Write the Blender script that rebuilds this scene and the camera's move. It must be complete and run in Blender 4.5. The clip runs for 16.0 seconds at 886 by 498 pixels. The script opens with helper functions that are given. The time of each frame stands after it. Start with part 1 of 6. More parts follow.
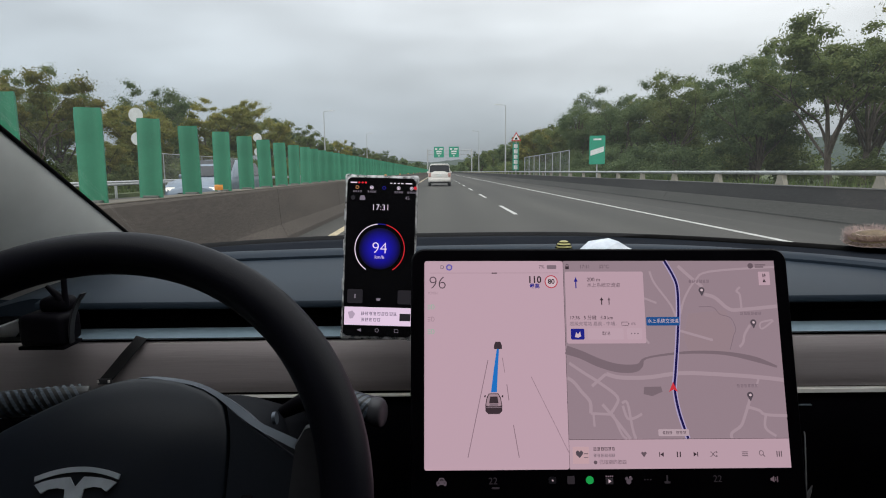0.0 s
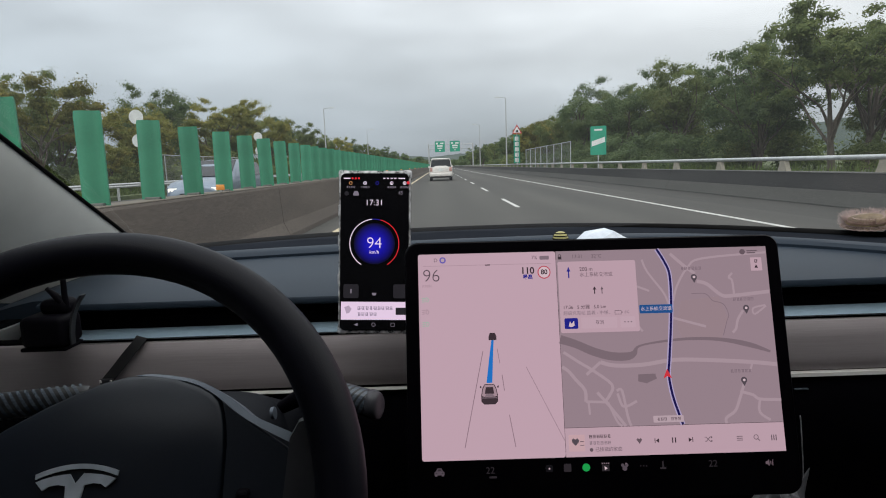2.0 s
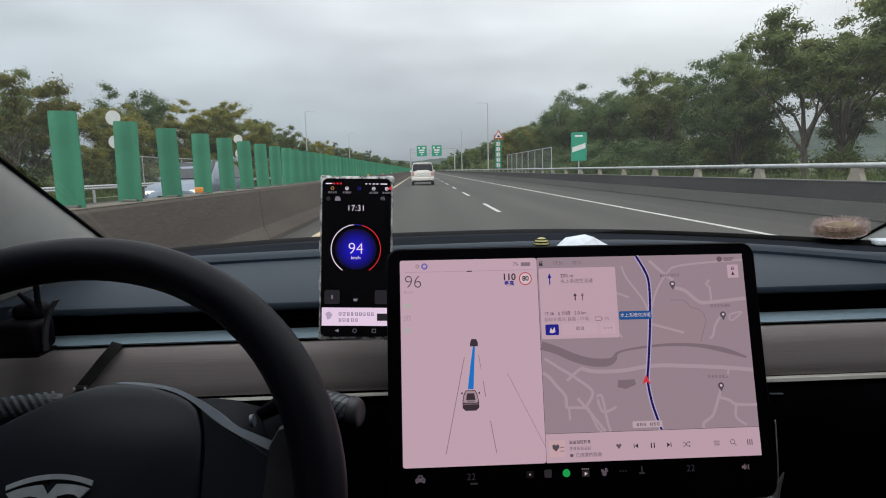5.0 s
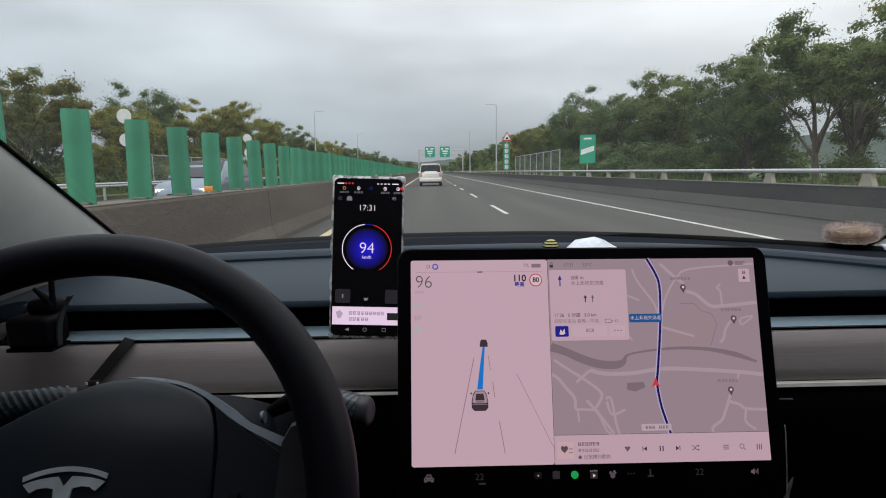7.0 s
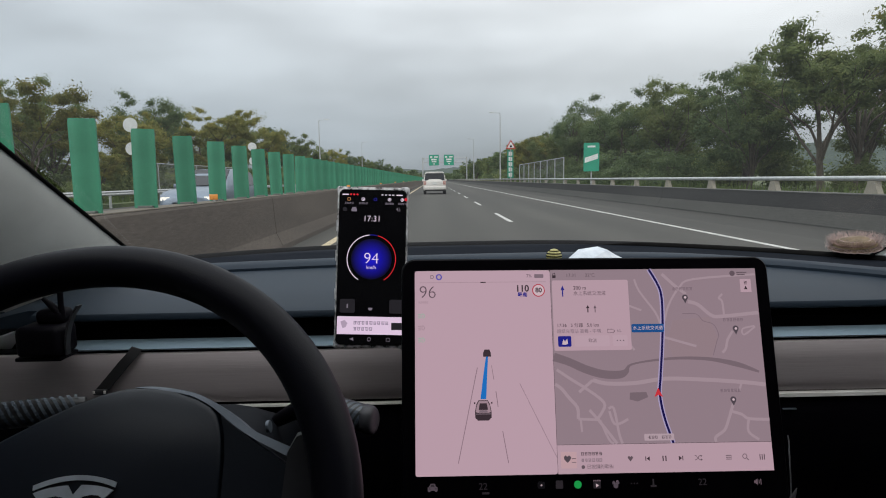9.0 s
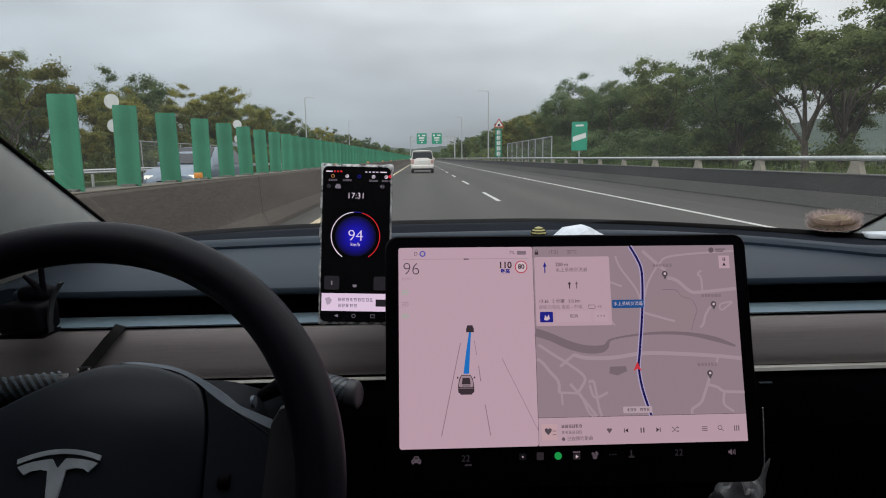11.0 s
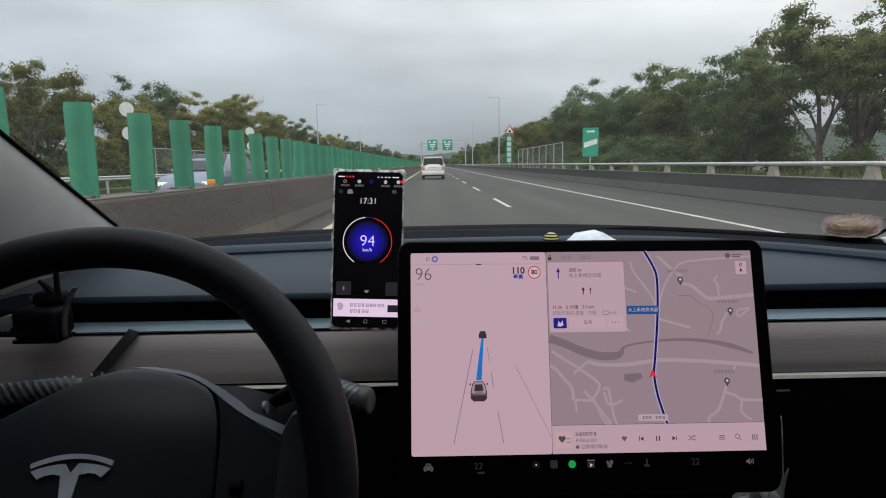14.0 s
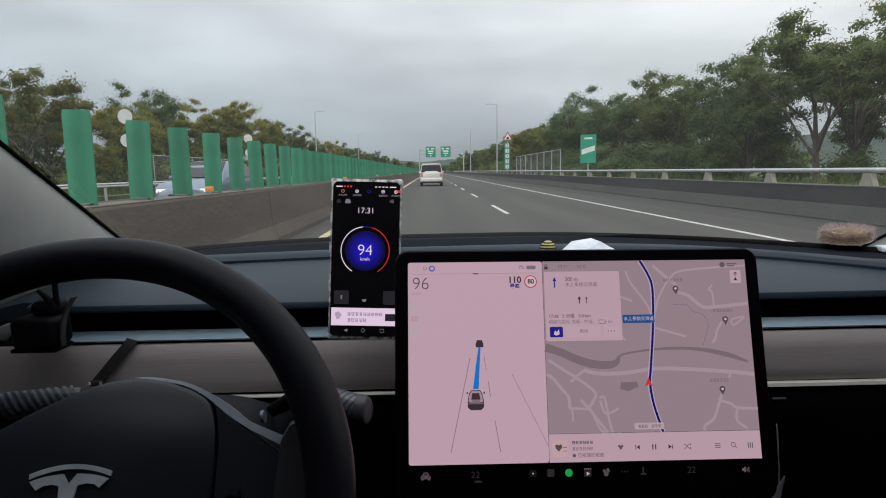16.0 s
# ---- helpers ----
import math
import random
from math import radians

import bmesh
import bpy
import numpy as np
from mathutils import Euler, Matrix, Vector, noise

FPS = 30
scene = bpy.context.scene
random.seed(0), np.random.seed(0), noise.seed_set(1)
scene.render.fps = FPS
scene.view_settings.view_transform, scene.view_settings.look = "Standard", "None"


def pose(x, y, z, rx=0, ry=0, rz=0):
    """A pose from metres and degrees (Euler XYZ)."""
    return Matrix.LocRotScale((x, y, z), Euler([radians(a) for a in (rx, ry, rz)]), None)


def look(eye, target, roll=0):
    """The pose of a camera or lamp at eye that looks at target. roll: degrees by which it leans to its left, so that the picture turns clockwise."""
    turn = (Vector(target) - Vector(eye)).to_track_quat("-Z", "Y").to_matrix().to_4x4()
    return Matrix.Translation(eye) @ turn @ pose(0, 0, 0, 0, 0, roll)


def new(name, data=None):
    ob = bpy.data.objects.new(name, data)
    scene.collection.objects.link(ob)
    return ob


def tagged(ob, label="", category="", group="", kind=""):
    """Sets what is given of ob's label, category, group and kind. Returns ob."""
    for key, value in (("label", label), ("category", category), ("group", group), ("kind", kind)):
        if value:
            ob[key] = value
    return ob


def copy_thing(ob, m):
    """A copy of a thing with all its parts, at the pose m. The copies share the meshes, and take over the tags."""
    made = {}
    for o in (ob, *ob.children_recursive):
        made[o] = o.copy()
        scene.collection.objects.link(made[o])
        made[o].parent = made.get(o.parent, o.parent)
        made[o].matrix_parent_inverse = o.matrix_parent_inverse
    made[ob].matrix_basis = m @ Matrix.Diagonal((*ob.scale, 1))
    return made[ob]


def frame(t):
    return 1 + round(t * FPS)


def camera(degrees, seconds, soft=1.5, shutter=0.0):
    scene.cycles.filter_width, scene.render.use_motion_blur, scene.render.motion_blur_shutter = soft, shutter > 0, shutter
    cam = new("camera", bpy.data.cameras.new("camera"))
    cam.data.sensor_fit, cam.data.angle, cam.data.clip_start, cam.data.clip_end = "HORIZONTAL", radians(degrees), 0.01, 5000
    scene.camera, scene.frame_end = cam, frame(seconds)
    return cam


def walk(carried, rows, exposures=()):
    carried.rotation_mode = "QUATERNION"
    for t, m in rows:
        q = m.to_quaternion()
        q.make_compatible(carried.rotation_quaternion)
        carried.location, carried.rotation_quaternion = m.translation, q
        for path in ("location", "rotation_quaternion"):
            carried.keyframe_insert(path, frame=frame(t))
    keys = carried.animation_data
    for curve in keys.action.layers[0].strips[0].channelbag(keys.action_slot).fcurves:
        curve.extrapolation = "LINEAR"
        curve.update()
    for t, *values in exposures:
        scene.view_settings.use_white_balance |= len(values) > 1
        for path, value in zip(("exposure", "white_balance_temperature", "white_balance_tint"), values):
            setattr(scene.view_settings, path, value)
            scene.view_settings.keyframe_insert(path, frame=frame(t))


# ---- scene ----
cam = camera(75.0, 16.0, soft=1.05)

# ---- camera path: seconds, x, y, z, turn about x, y, z ----
PATH = [
    (0, -0.0034, 0.0137, 1.1796, 82.001, 0.580, -0.253),
    (0.5, -0.0014, 0.0161, 1.1758, 81.474, 0.964, -0.324),
    (1, 0.0039, 0.0121, 1.1791, 81.596, 1.546, -0.582),
    (1.5, 0.0066, 0.0076, 1.1803, 81.543, 1.955, -1.127),
    (2, 0.0064, 0.0093, 1.1787, 81.464, 1.981, -0.122),
    (2.5, 0.0006, 0.0082, 1.1807, 81.990, 1.630, 0.109),
    (3, 0.0028, 0.0053, 1.1825, 82.383, 1.499, -0.972),
    (3.5, 0.0053, 0.0087, 1.1815, 81.643, 1.460, -1.726),
    (4, 0.0060, 0.0037, 1.1837, 82.461, 1.767, -1.734),
    (4.2, 0.0060, 0.0099, 1.1822, 81.830, 1.490, -1.952),
    (6.5, 0.0057, 0.0071, 1.1798, 81.885, 1.218, -1.594),
    (7, 0.0021, 0.0066, 1.1802, 81.978, 0.873, -1.125),
    (7.5, 0.0011, 0.0030, 1.1821, 82.882, 0.346, -1.226),
    (8, 0.0007, 0.0071, 1.1796, 82.337, 0.814, -0.435),
    (8.5, 0.0027, 0.0037, 1.1833, 82.765, 1.041, -0.772),
    (10.8, 0.0005, -0.0021, 1.1840, 82.631, 0.184, -0.488),
    (11, 0.0066, -0.0026, 1.1818, 80.682, 0.767, -1.919),
    (11.5, 0.0007, 0.0082, 1.1685, 79.652, 1.364, 0.513),
    (12, -0.0043, 0.0043, 1.1783, 81.717, 0.687, 0.099),
    (12.5, -0.0007, 0.0009, 1.1793, 81.567, 0.509, -1.110),
    (13, 0.0048, 0.0041, 1.1787, 80.811, 0.849, -1.010),
    (13.5, 0.0021, 0.0027, 1.1778, 81.146, 0.306, -0.606),
    (14, 0.0050, 0.0006, 1.1804, 81.314, 0.907, -0.870),
    (14.5, 0.0019, -0.0013, 1.1826, 81.779, 0.708, -0.452),
    (15, 0.0038, -0.0042, 1.1800, 82.070, 0.911, -0.973),
    (15.5, 0.0038, -0.0012, 1.1819, 81.516, 0.767, -0.938),
    (16, 0.0062, -0.0032, 1.1838, 81.967, 0.946, -1.048),
]
# the car rides slightly nose-up on its springs; the rows above are in the car's own frame
CAR = pose(0, 0, 1.18, 0.33, 0, -0.25) @ pose(0, 0, -1.18)
walk(cam, [(t, CAR @ pose(x, y, z, rx, ry, rz)) for t, x, y, z, rx, ry, rz in PATH],
     exposures=((0.0, -0.03), (1.0, 0.0), (7.0, 0.0), (8.5, -0.10), (11.0, -0.13), (12.0, 0.02), (13.5, -0.03), (14.5, -0.05), (16.0, -0.08)))

# ---- world: overcast evening sky ----
world = bpy.data.worlds.new("overcast_sky")
scene.world = world
world.use_nodes = True
wn, wl = world.node_tree.nodes, world.node_tree.links
wn.clear()
w_out = wn.new("ShaderNodeOutputWorld")
w_bg = wn.new("ShaderNodeBackground")
w_bg.inputs["Strength"].default_value = 0.93
w_tc = wn.new("ShaderNodeTexCoord")
w_sep = wn.new("ShaderNodeSeparateXYZ")
wl.new(w_tc.outputs["Generated"], w_sep.inputs[0])
# brightness grows from the horizon to the zenith as under a cloud deck
w_ramp = wn.new("ShaderNodeValToRGB")
el = w_ramp.color_ramp.elements
el[0].position, el[0].color = 0.0, (0.33, 0.375, 0.425, 1)
el[1].position, el[1].color = 1.0, (1.95, 1.98, 2.02, 1)
e = el.new(0.06); e.color = (0.45, 0.495, 0.545, 1)
e = el.new(0.15); e.color = (0.72, 0.765, 0.80, 1)
e = el.new(0.28); e.color = (0.98, 1.02, 1.05, 1)
wl.new(w_sep.outputs["Z"], w_ramp.inputs[0])
# cloud relief, stretched along the horizon
w_map = wn.new("ShaderNodeMapping")
w_map.inputs["Scale"].default_value = (1.6, 1.6, 6.0)
w_map.inputs["Location"].default_value = (0.3, 0.0, 0.4)
wl.new(w_tc.outputs["Generated"], w_map.inputs[0])
w_noise = wn.new("ShaderNodeTexNoise")
w_noise.inputs["Scale"].default_value = 1.9
w_noise.inputs["Detail"].default_value = 5.0
w_noise.inputs["Roughness"].default_value = 0.45
wl.new(w_map.outputs[0], w_noise.inputs["Vector"])
w_cl = wn.new("ShaderNodeMapRange")
w_cl.inputs["From Min"].default_value, w_cl.inputs["From Max"].default_value = 0.3, 0.7
w_cl.inputs["To Min"].default_value, w_cl.inputs["To Max"].default_value = 0.82, 1.16
wl.new(w_noise.outputs["Fac"], w_cl.inputs["Value"])
w_mul = wn.new("ShaderNodeVectorMath"); w_mul.operation = "SCALE"
wl.new(w_ramp.outputs[0], w_mul.inputs[0]); wl.new(w_cl.outputs[0], w_mul.inputs["Scale"])
# brighter and warmer on the side where the sun stands behind the clouds
w_side = wn.new("ShaderNodeMapRange")
w_side.inputs["From Min"].default_value, w_side.inputs["From Max"].default_value = -0.8, 0.8
wl.new(w_sep.outputs["X"], w_side.inputs["Value"])
w_tint = wn.new("ShaderNodeMix"); w_tint.data_type = "RGBA"
w_tint.inputs["A"].default_value, w_tint.inputs["B"].default_value = (0.90, 0.95, 1.0, 1), (1.25, 1.20, 1.165, 1)
wl.new(w_side.outputs[0], w_tint.inputs["Factor"])
w_tone = wn.new("ShaderNodeVectorMath"); w_tone.operation = "MULTIPLY"
wl.new(w_mul.outputs[0], w_tone.inputs[0]); wl.new(w_tint.outputs["Result"], w_tone.inputs[1])
# the sky behind the cloud deck
w_sky = wn.new("ShaderNodeTexSky")
w_sky.sky_type = "NISHITA"
w_sky.sun_disc = False
w_sky.sun_elevation, w_sky.sun_rotation = radians(42), radians(213)
w_dim = wn.new("ShaderNodeVectorMath"); w_dim.operation = "SCALE"
w_dim.inputs["Scale"].default_value = 0.08
wl.new(w_sky.outputs[0], w_dim.inputs[0])
w_mix = wn.new("ShaderNodeMix"); w_mix.data_type = "RGBA"
w_mix.inputs["Factor"].default_value = 0.88
wl.new(w_dim.outputs[0], w_mix.inputs["A"]); wl.new(w_tone.outputs[0], w_mix.inputs["B"])
wl.new(w_mix.outputs["Result"], w_bg.inputs["Color"])
wl.new(w_bg.outputs[0], w_out.inputs["Surface"])

sun_data = bpy.data.lights.new("sun", "SUN")
sun_data.energy, sun_data.angle, sun_data.color = 1.38, radians(60), (1.0, 0.97, 0.93)
sun = new("sun", sun_data)
sun.matrix_world = look((-38, -58, 64), (0, 0, 0))


# ---- materials ----
def mat_base(name):
    m = bpy.data.materials.new(name)
    m.use_nodes = True
    return m, m.node_tree.nodes, m.node_tree.links, m.node_tree.nodes["Principled BSDF"]


def surf(name, c1, c2, scale=5.0, rough=0.6, rough2=None, metal=0.0, bump=0.0, bscale=60.0, spec=0.5, stretch=(1, 1, 1), rnd=0.0, sheen=0.0, fine=0.35):
    """Two tones mixed by coarse and fine noise, with relief."""
    m, n, l, b = mat_base(name)
    tc = n.new("ShaderNodeTexCoord"); mp = n.new("ShaderNodeMapping")
    mp.inputs["Scale"].default_value = stretch
    l.new(tc.outputs["Object"], mp.inputs[0])
    n1 = n.new("ShaderNodeTexNoise"); n1.inputs["Scale"].default_value = scale; n1.inputs["Detail"].default_value = 6
    n2 = n.new("ShaderNodeTexNoise"); n2.inputs["Scale"].default_value = bscale; n2.inputs["Detail"].default_value = 4
    l.new(mp.outputs[0], n1.inputs["Vector"]); l.new(mp.outputs[0], n2.inputs["Vector"])
    add = n.new("ShaderNodeMath"); add.operation = "MULTIPLY_ADD"
    l.new(n2.outputs["Fac"], add.inputs[0]); add.inputs[1].default_value = fine
    l.new(n1.outputs["Fac"], add.inputs[2])
    mr = n.new("ShaderNodeMapRange")
    mr.inputs["From Min"].default_value, mr.inputs["From Max"].default_value = 0.3 + fine * 0.5, 0.7 + fine * 0.5
    l.new(add.outputs[0], mr.inputs["Value"])
    fac = mr.outputs[0]
    if rnd:
        oi = n.new("ShaderNodeObjectInfo")
        sc = n.new("ShaderNodeMath"); sc.operation = "MULTIPLY_ADD"
        l.new(oi.outputs["Random"], sc.inputs[0]); sc.inputs[1].default_value = rnd; l.new(fac, sc.inputs[2])
        sb = n.new("ShaderNodeMath"); sb.operation = "SUBTRACT"; sb.use_clamp = True
        l.new(sc.outputs[0], sb.inputs[0]); sb.inputs[1].default_value = rnd / 2
        fac = sb.outputs[0]
    mx = n.new("ShaderNodeMix"); mx.data_type = "RGBA"
    mx.inputs["A"].default_value, mx.inputs["B"].default_value = (*c1, 1), (*c2, 1)
    l.new(fac, mx.inputs["Factor"]); l.new(mx.outputs["Result"], b.inputs["Base Color"])
    r2 = rough if rough2 is None else rough2
    rr = n.new("ShaderNodeMapRange")
    rr.inputs["To Min"].default_value, rr.inputs["To Max"].default_value = rough, r2
    l.new(n1.outputs["Fac"], rr.inputs["Value"]); l.new(rr.outputs[0], b.inputs["Roughness"])
    b.inputs["Metallic"].default_value = metal
    b.inputs["Specular IOR Level"].default_value = spec
    if sheen:
        b.inputs["Sheen Weight"].default_value = sheen
    if bump:
        bp = n.new("ShaderNodeBump"); bp.inputs["Strength"].default_value = bump; bp.inputs["Distance"].default_value = 0.4 / bscale
        l.new(n2.outputs["Fac"], bp.inputs["Height"]); l.new(bp.outputs[0], b.inputs["Normal"])
    return m


def glow(name, col, strength=1.0, gloss=0.3):
    """A lit patch of a display."""
    m, n, l, b = mat_base(name)
    b.inputs["Base Color"].default_value = (0.01, 0.01, 0.012, 1)
    b.inputs["Roughness"].default_value = gloss
    b.inputs["Specular IOR Level"].default_value = 0.15
    b.inputs["Emission Color"].default_value = (*col, 1)
    b.inputs["Emission Strength"].default_value = strength
    return m


def srgb(r, g, b):
    f = lambda v: (v / 255 / 12.92) if v < 10 else ((v / 255 + 0.055) / 1.055) ** 2.4
    return (f(r), f(g), f(b))


M_PAD = surf("dash_vinyl", (0.0130, 0.0215, 0.0330), (0.0192, 0.0300, 0.0442), 9, 0.5, 0.62, bump=0.25, bscale=900, spec=0.22)
M_PAD_DARK = surf("dash_vinyl_dark", (0.006, 0.0072, 0.010), (0.0095, 0.011, 0.0145), 9, 0.6, 0.7, bump=0.25, bscale=900, spec=0.1)
M_SHELF = surf("flocked_shelf", (0.0085, 0.0105, 0.0150), (0.0125, 0.0150, 0.0205), 9, 0.85, 0.9, bump=0.3, bscale=900, spec=0.02)
M_BLACK = surf("black_plastic", (0.0024, 0.0020, 0.0036), (0.0040, 0.0035, 0.0058), 14, 0.5, 0.6, bump=0.15, bscale=700, spec=0.06)
M_GLOSS_BLACK = surf("piano_black", (0.004, 0.004, 0.005), (0.006, 0.006, 0.007), 10, 0.12, 0.2, spec=0.4)
M_LEDGE = surf("satin_ledge", (0.20, 0.285, 0.345), (0.24, 0.325, 0.385), 10, 0.42, 0.5, bump=0.1, bscale=700)
M_WOOD = surf("open_pore_wood_trim", (0.325, 0.288, 0.290), (0.375, 0.335, 0.338), 5, 0.6, 0.7, bump=0.06, bscale=90, stretch=(0.22, 2, 4.5), fine=0.45)
M_CHROME = surf("satin_chrome", (0.68, 0.665, 0.63), (0.78, 0.765, 0.73), 20, 0.35, 0.45, metal=0.05)
M_LEATHER = surf("wheel_leather", (0.0030, 0.0032, 0.0066), (0.0046, 0.0049, 0.0096), 16, 0.42, 0.52, bump=0.3, bscale=1100, spec=0.16)
M_AIRBAG = surf("airbag_vinyl", (0.0054, 0.0086, 0.0150), (0.0076, 0.0118, 0.0198), 12, 0.44, 0.52, bump=0.2, bscale=1200, spec=0.30)
M_SATIN = surf("satin_silver_trim", (0.095, 0.115, 0.142), (0.125, 0.149, 0.178), 18, 0.4, 0.5, metal=0.3)
M_EMBLEM = surf("brushed_emblem", (0.44, 0.50, 0.56), (0.58, 0.64, 0.71), 60, 0.3, 0.4, metal=0.35)
M_PILLAR = surf("pillar_fabric", (0.56, 0.58, 0.555), (0.66, 0.68, 0.655), 12, 0.85, 0.95, bump=0.3, bscale=1400)
M_HEADLINER = surf("headliner_fabric", (0.10, 0.10, 0.10), (0.14, 0.14, 0.14), 10, 0.9, 0.95, bump=0.3, bscale=800)
M_INSERT = surf("pale_door_fabric", (0.76, 0.79, 0.81), (0.84, 0.87, 0.88), 14, 0.8, 0.9, bump=0.3, bscale=900)
M_SEAL = surf("rubber_seal", (0.005, 0.005, 0.005), (0.008, 0.008, 0.008), 20, 0.75, 0.85, spec=0.05)
M_SEAT = surf("seat_upholstery", (0.012, 0.012, 0.013), (0.02, 0.02, 0.021), 8, 0.55, 0.65, bump=0.2, bscale=500)
M_CASE = surf("clear_phone_case", (0.26, 0.26, 0.27), (0.50, 0.50, 0.51), 90, 0.2, 0.32, spec=0.6)
M_CASE_DARK = surf("phone_body", (0.01, 0.01, 0.012), (0.016, 0.016, 0.018), 30, 0.3, 0.4)
M_TISSUE = surf("white_tissue", (0.55, 0.60, 0.66), (0.72, 0.76, 0.80), 30, 0.85, 0.95, bump=0.4, bscale=120)
M_BAG = surf("translucent_plastic_bag", (0.13, 0.13, 0.14), (0.26, 0.26, 0.27), 40, 0.25, 0.4, bump=0.3, bscale=90)
M_BEE_Y = surf("yellow_enamel", (0.30, 0.27, 0.09), (0.42, 0.38, 0.15), 80, 0.4, 0.5)
M_STRAW = surf("woven_straw", (0.085, 0.060, 0.038), (0.22, 0.160, 0.095), 22, 0.75, 0.9, bump=0.7, bscale=260, fine=0.8)
M_STRAW_PALE = surf("pale_straw_fibre", (0.29, 0.21, 0.19), (0.46, 0.35, 0.32), 60, 0.8, 0.9)
M_STRAW_RING = surf("yellow_straw_plait", (0.30, 0.25, 0.11), (0.44, 0.38, 0.18), 60, 0.7, 0.85)
M_CARBON_L = surf("carbon_weave_light", (0.058, 0.072, 0.090), (0.095, 0.115, 0.138), 30, 0.2, 0.35)
M_CARBON_D = surf("carbon_weave_dark", (0.015, 0.016, 0.018), (0.025, 0.026, 0.028), 30, 0.25, 0.35)
M_CAP = surf("stalk_cap_plastic", (0.034, 0.034, 0.040), (0.048, 0.048, 0.056), 30, 0.4, 0.5, bump=0.15, bscale=700)
M_FIN = surf("satin_dark_plastic", (0.018, 0.018, 0.021), (0.028, 0.028, 0.032), 30, 0.35, 0.45, spec=0.4)
M_STRAP = surf("nylon_strap", (0.010, 0.010, 0.011), (0.018, 0.018, 0.019), 60, 0.7, 0.8, bump=0.4, bscale=1500)
M_HOUSING = surf("display_housing", (0.0016, 0.0013, 0.0022), (0.0026, 0.0022, 0.0033), 20, 0.30, 0.38, spec=0.05)
M_EDGE = surf("display_edge_metal", (0.15, 0.155, 0.17), (0.19, 0.195, 0.21), 20, 0.35, 0.45, metal=0.4)
M_SHEETMETAL = surf("body_paint_dark", (0.03, 0.03, 0.032), (0.035, 0.035, 0.037), 8, 0.3, 0.35)

M_ASPHALT = surf("worn_asphalt", (0.0355, 0.0342, 0.0295), (0.0575, 0.0552, 0.0472), 0.35, 0.85, 0.95, bump=0.5, bscale=45, stretch=(1.0, 0.12, 1), fine=0.5)
M_SHOULDER = surf("shoulder_asphalt", (0.025, 0.0242, 0.0208), (0.041, 0.0395, 0.034), 0.4, 0.88, 0.95, bump=0.5, bscale=40, stretch=(1.0, 0.12, 1), fine=0.5)
M_PAINT_W = surf("worn_white_marking", (0.36, 0.36, 0.34), (0.58, 0.58, 0.55), 3, 0.6, 0.7, bump=0.2, bscale=50, fine=0.6)
M_PAINT_Y = surf("worn_yellow_marking", (0.46, 0.37, 0.22), (0.60, 0.51, 0.34), 3, 0.6, 0.7, bump=0.2, bscale=50, fine=0.6)
M_CONC_BROWN = surf("stained_concrete", (0.058, 0.046, 0.036), (0.110, 0.090, 0.072), 0.8, 0.85, 0.95, bump=0.18, bscale=30, stretch=(1, 0.25, 1.6), fine=0.6)
M_CONC_LEDGE = surf("worn_ledge_concrete", (0.105, 0.090, 0.068), (0.165, 0.145, 0.112), 1.2, 0.85, 0.95, bump=0.4, bscale=40, stretch=(1, 0.3, 1))
M_CONC_CAP = surf("pale_concrete", (0.24, 0.22, 0.175), (0.34, 0.315, 0.26), 1.5, 0.85, 0.95, bump=0.4, bscale=40)
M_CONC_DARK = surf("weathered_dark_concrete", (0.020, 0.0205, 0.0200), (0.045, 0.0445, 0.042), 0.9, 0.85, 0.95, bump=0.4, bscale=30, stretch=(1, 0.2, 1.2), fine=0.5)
# Tone holds the extra sky light on the sloping toe.
M_CONC_TOE = surf("skylit_toe_concrete", (0.036, 0.036, 0.032), (0.062, 0.061, 0.054), 0.7, 0.85, 0.95, bump=0.4, bscale=30, stretch=(1, 0.2, 1.2), fine=0.6)
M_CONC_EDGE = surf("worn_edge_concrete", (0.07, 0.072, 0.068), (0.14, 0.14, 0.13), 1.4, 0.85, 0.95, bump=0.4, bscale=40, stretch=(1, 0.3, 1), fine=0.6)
M_SLAT = surf("green_plastic_board", (0.015, 0.165, 0.085), (0.03, 0.23, 0.125), 2.5, 0.45, 0.6, bump=0.1, bscale=50, rnd=0.7)
M_GALV = surf("galvanised_steel", (0.40, 0.42, 0.42), (0.55, 0.57, 0.57), 6, 0.45, 0.6, metal=0.6, bump=0.1, bscale=80)
M_FOOT = surf("dull_zinc", (0.10, 0.11, 0.10), (0.16, 0.165, 0.15), 6, 0.6, 0.7, metal=0.3)
M_POST = surf("grey_pole_paint", (0.36, 0.37, 0.37), (0.48, 0.49, 0.49), 2, 0.5, 0.6, metal=0.2)
M_SIGN_G = surf("green_sign_sheeting", (0.01, 0.25, 0.15), (0.015, 0.31, 0.19), 2, 0.45, 0.55)
M_SIGN_W = surf("white_sign_sheeting", (0.62, 0.64, 0.63), (0.72, 0.74, 0.73), 3, 0.5, 0.6)
M_SIGN_R = surf("red_sign_sheeting", (0.45, 0.03, 0.03), (0.52, 0.045, 0.04), 3, 0.5, 0.6)
M_CAR_PAINT = surf("champagne_white_paint", (0.60, 0.575, 0.54), (0.68, 0.655, 0.62), 3, 0.25, 0.32, spec=0.6)
M_SUV = surf("blue_grey_metallic_paint", (0.16, 0.20, 0.25), (0.20, 0.245, 0.30), 3, 0.28, 0.36, metal=0.3, spec=0.6)
M_CAR_GLASS = surf("car_rear_glass", (0.012, 0.014, 0.016), (0.02, 0.022, 0.025), 3, 0.15, 0.2, spec=0.3)
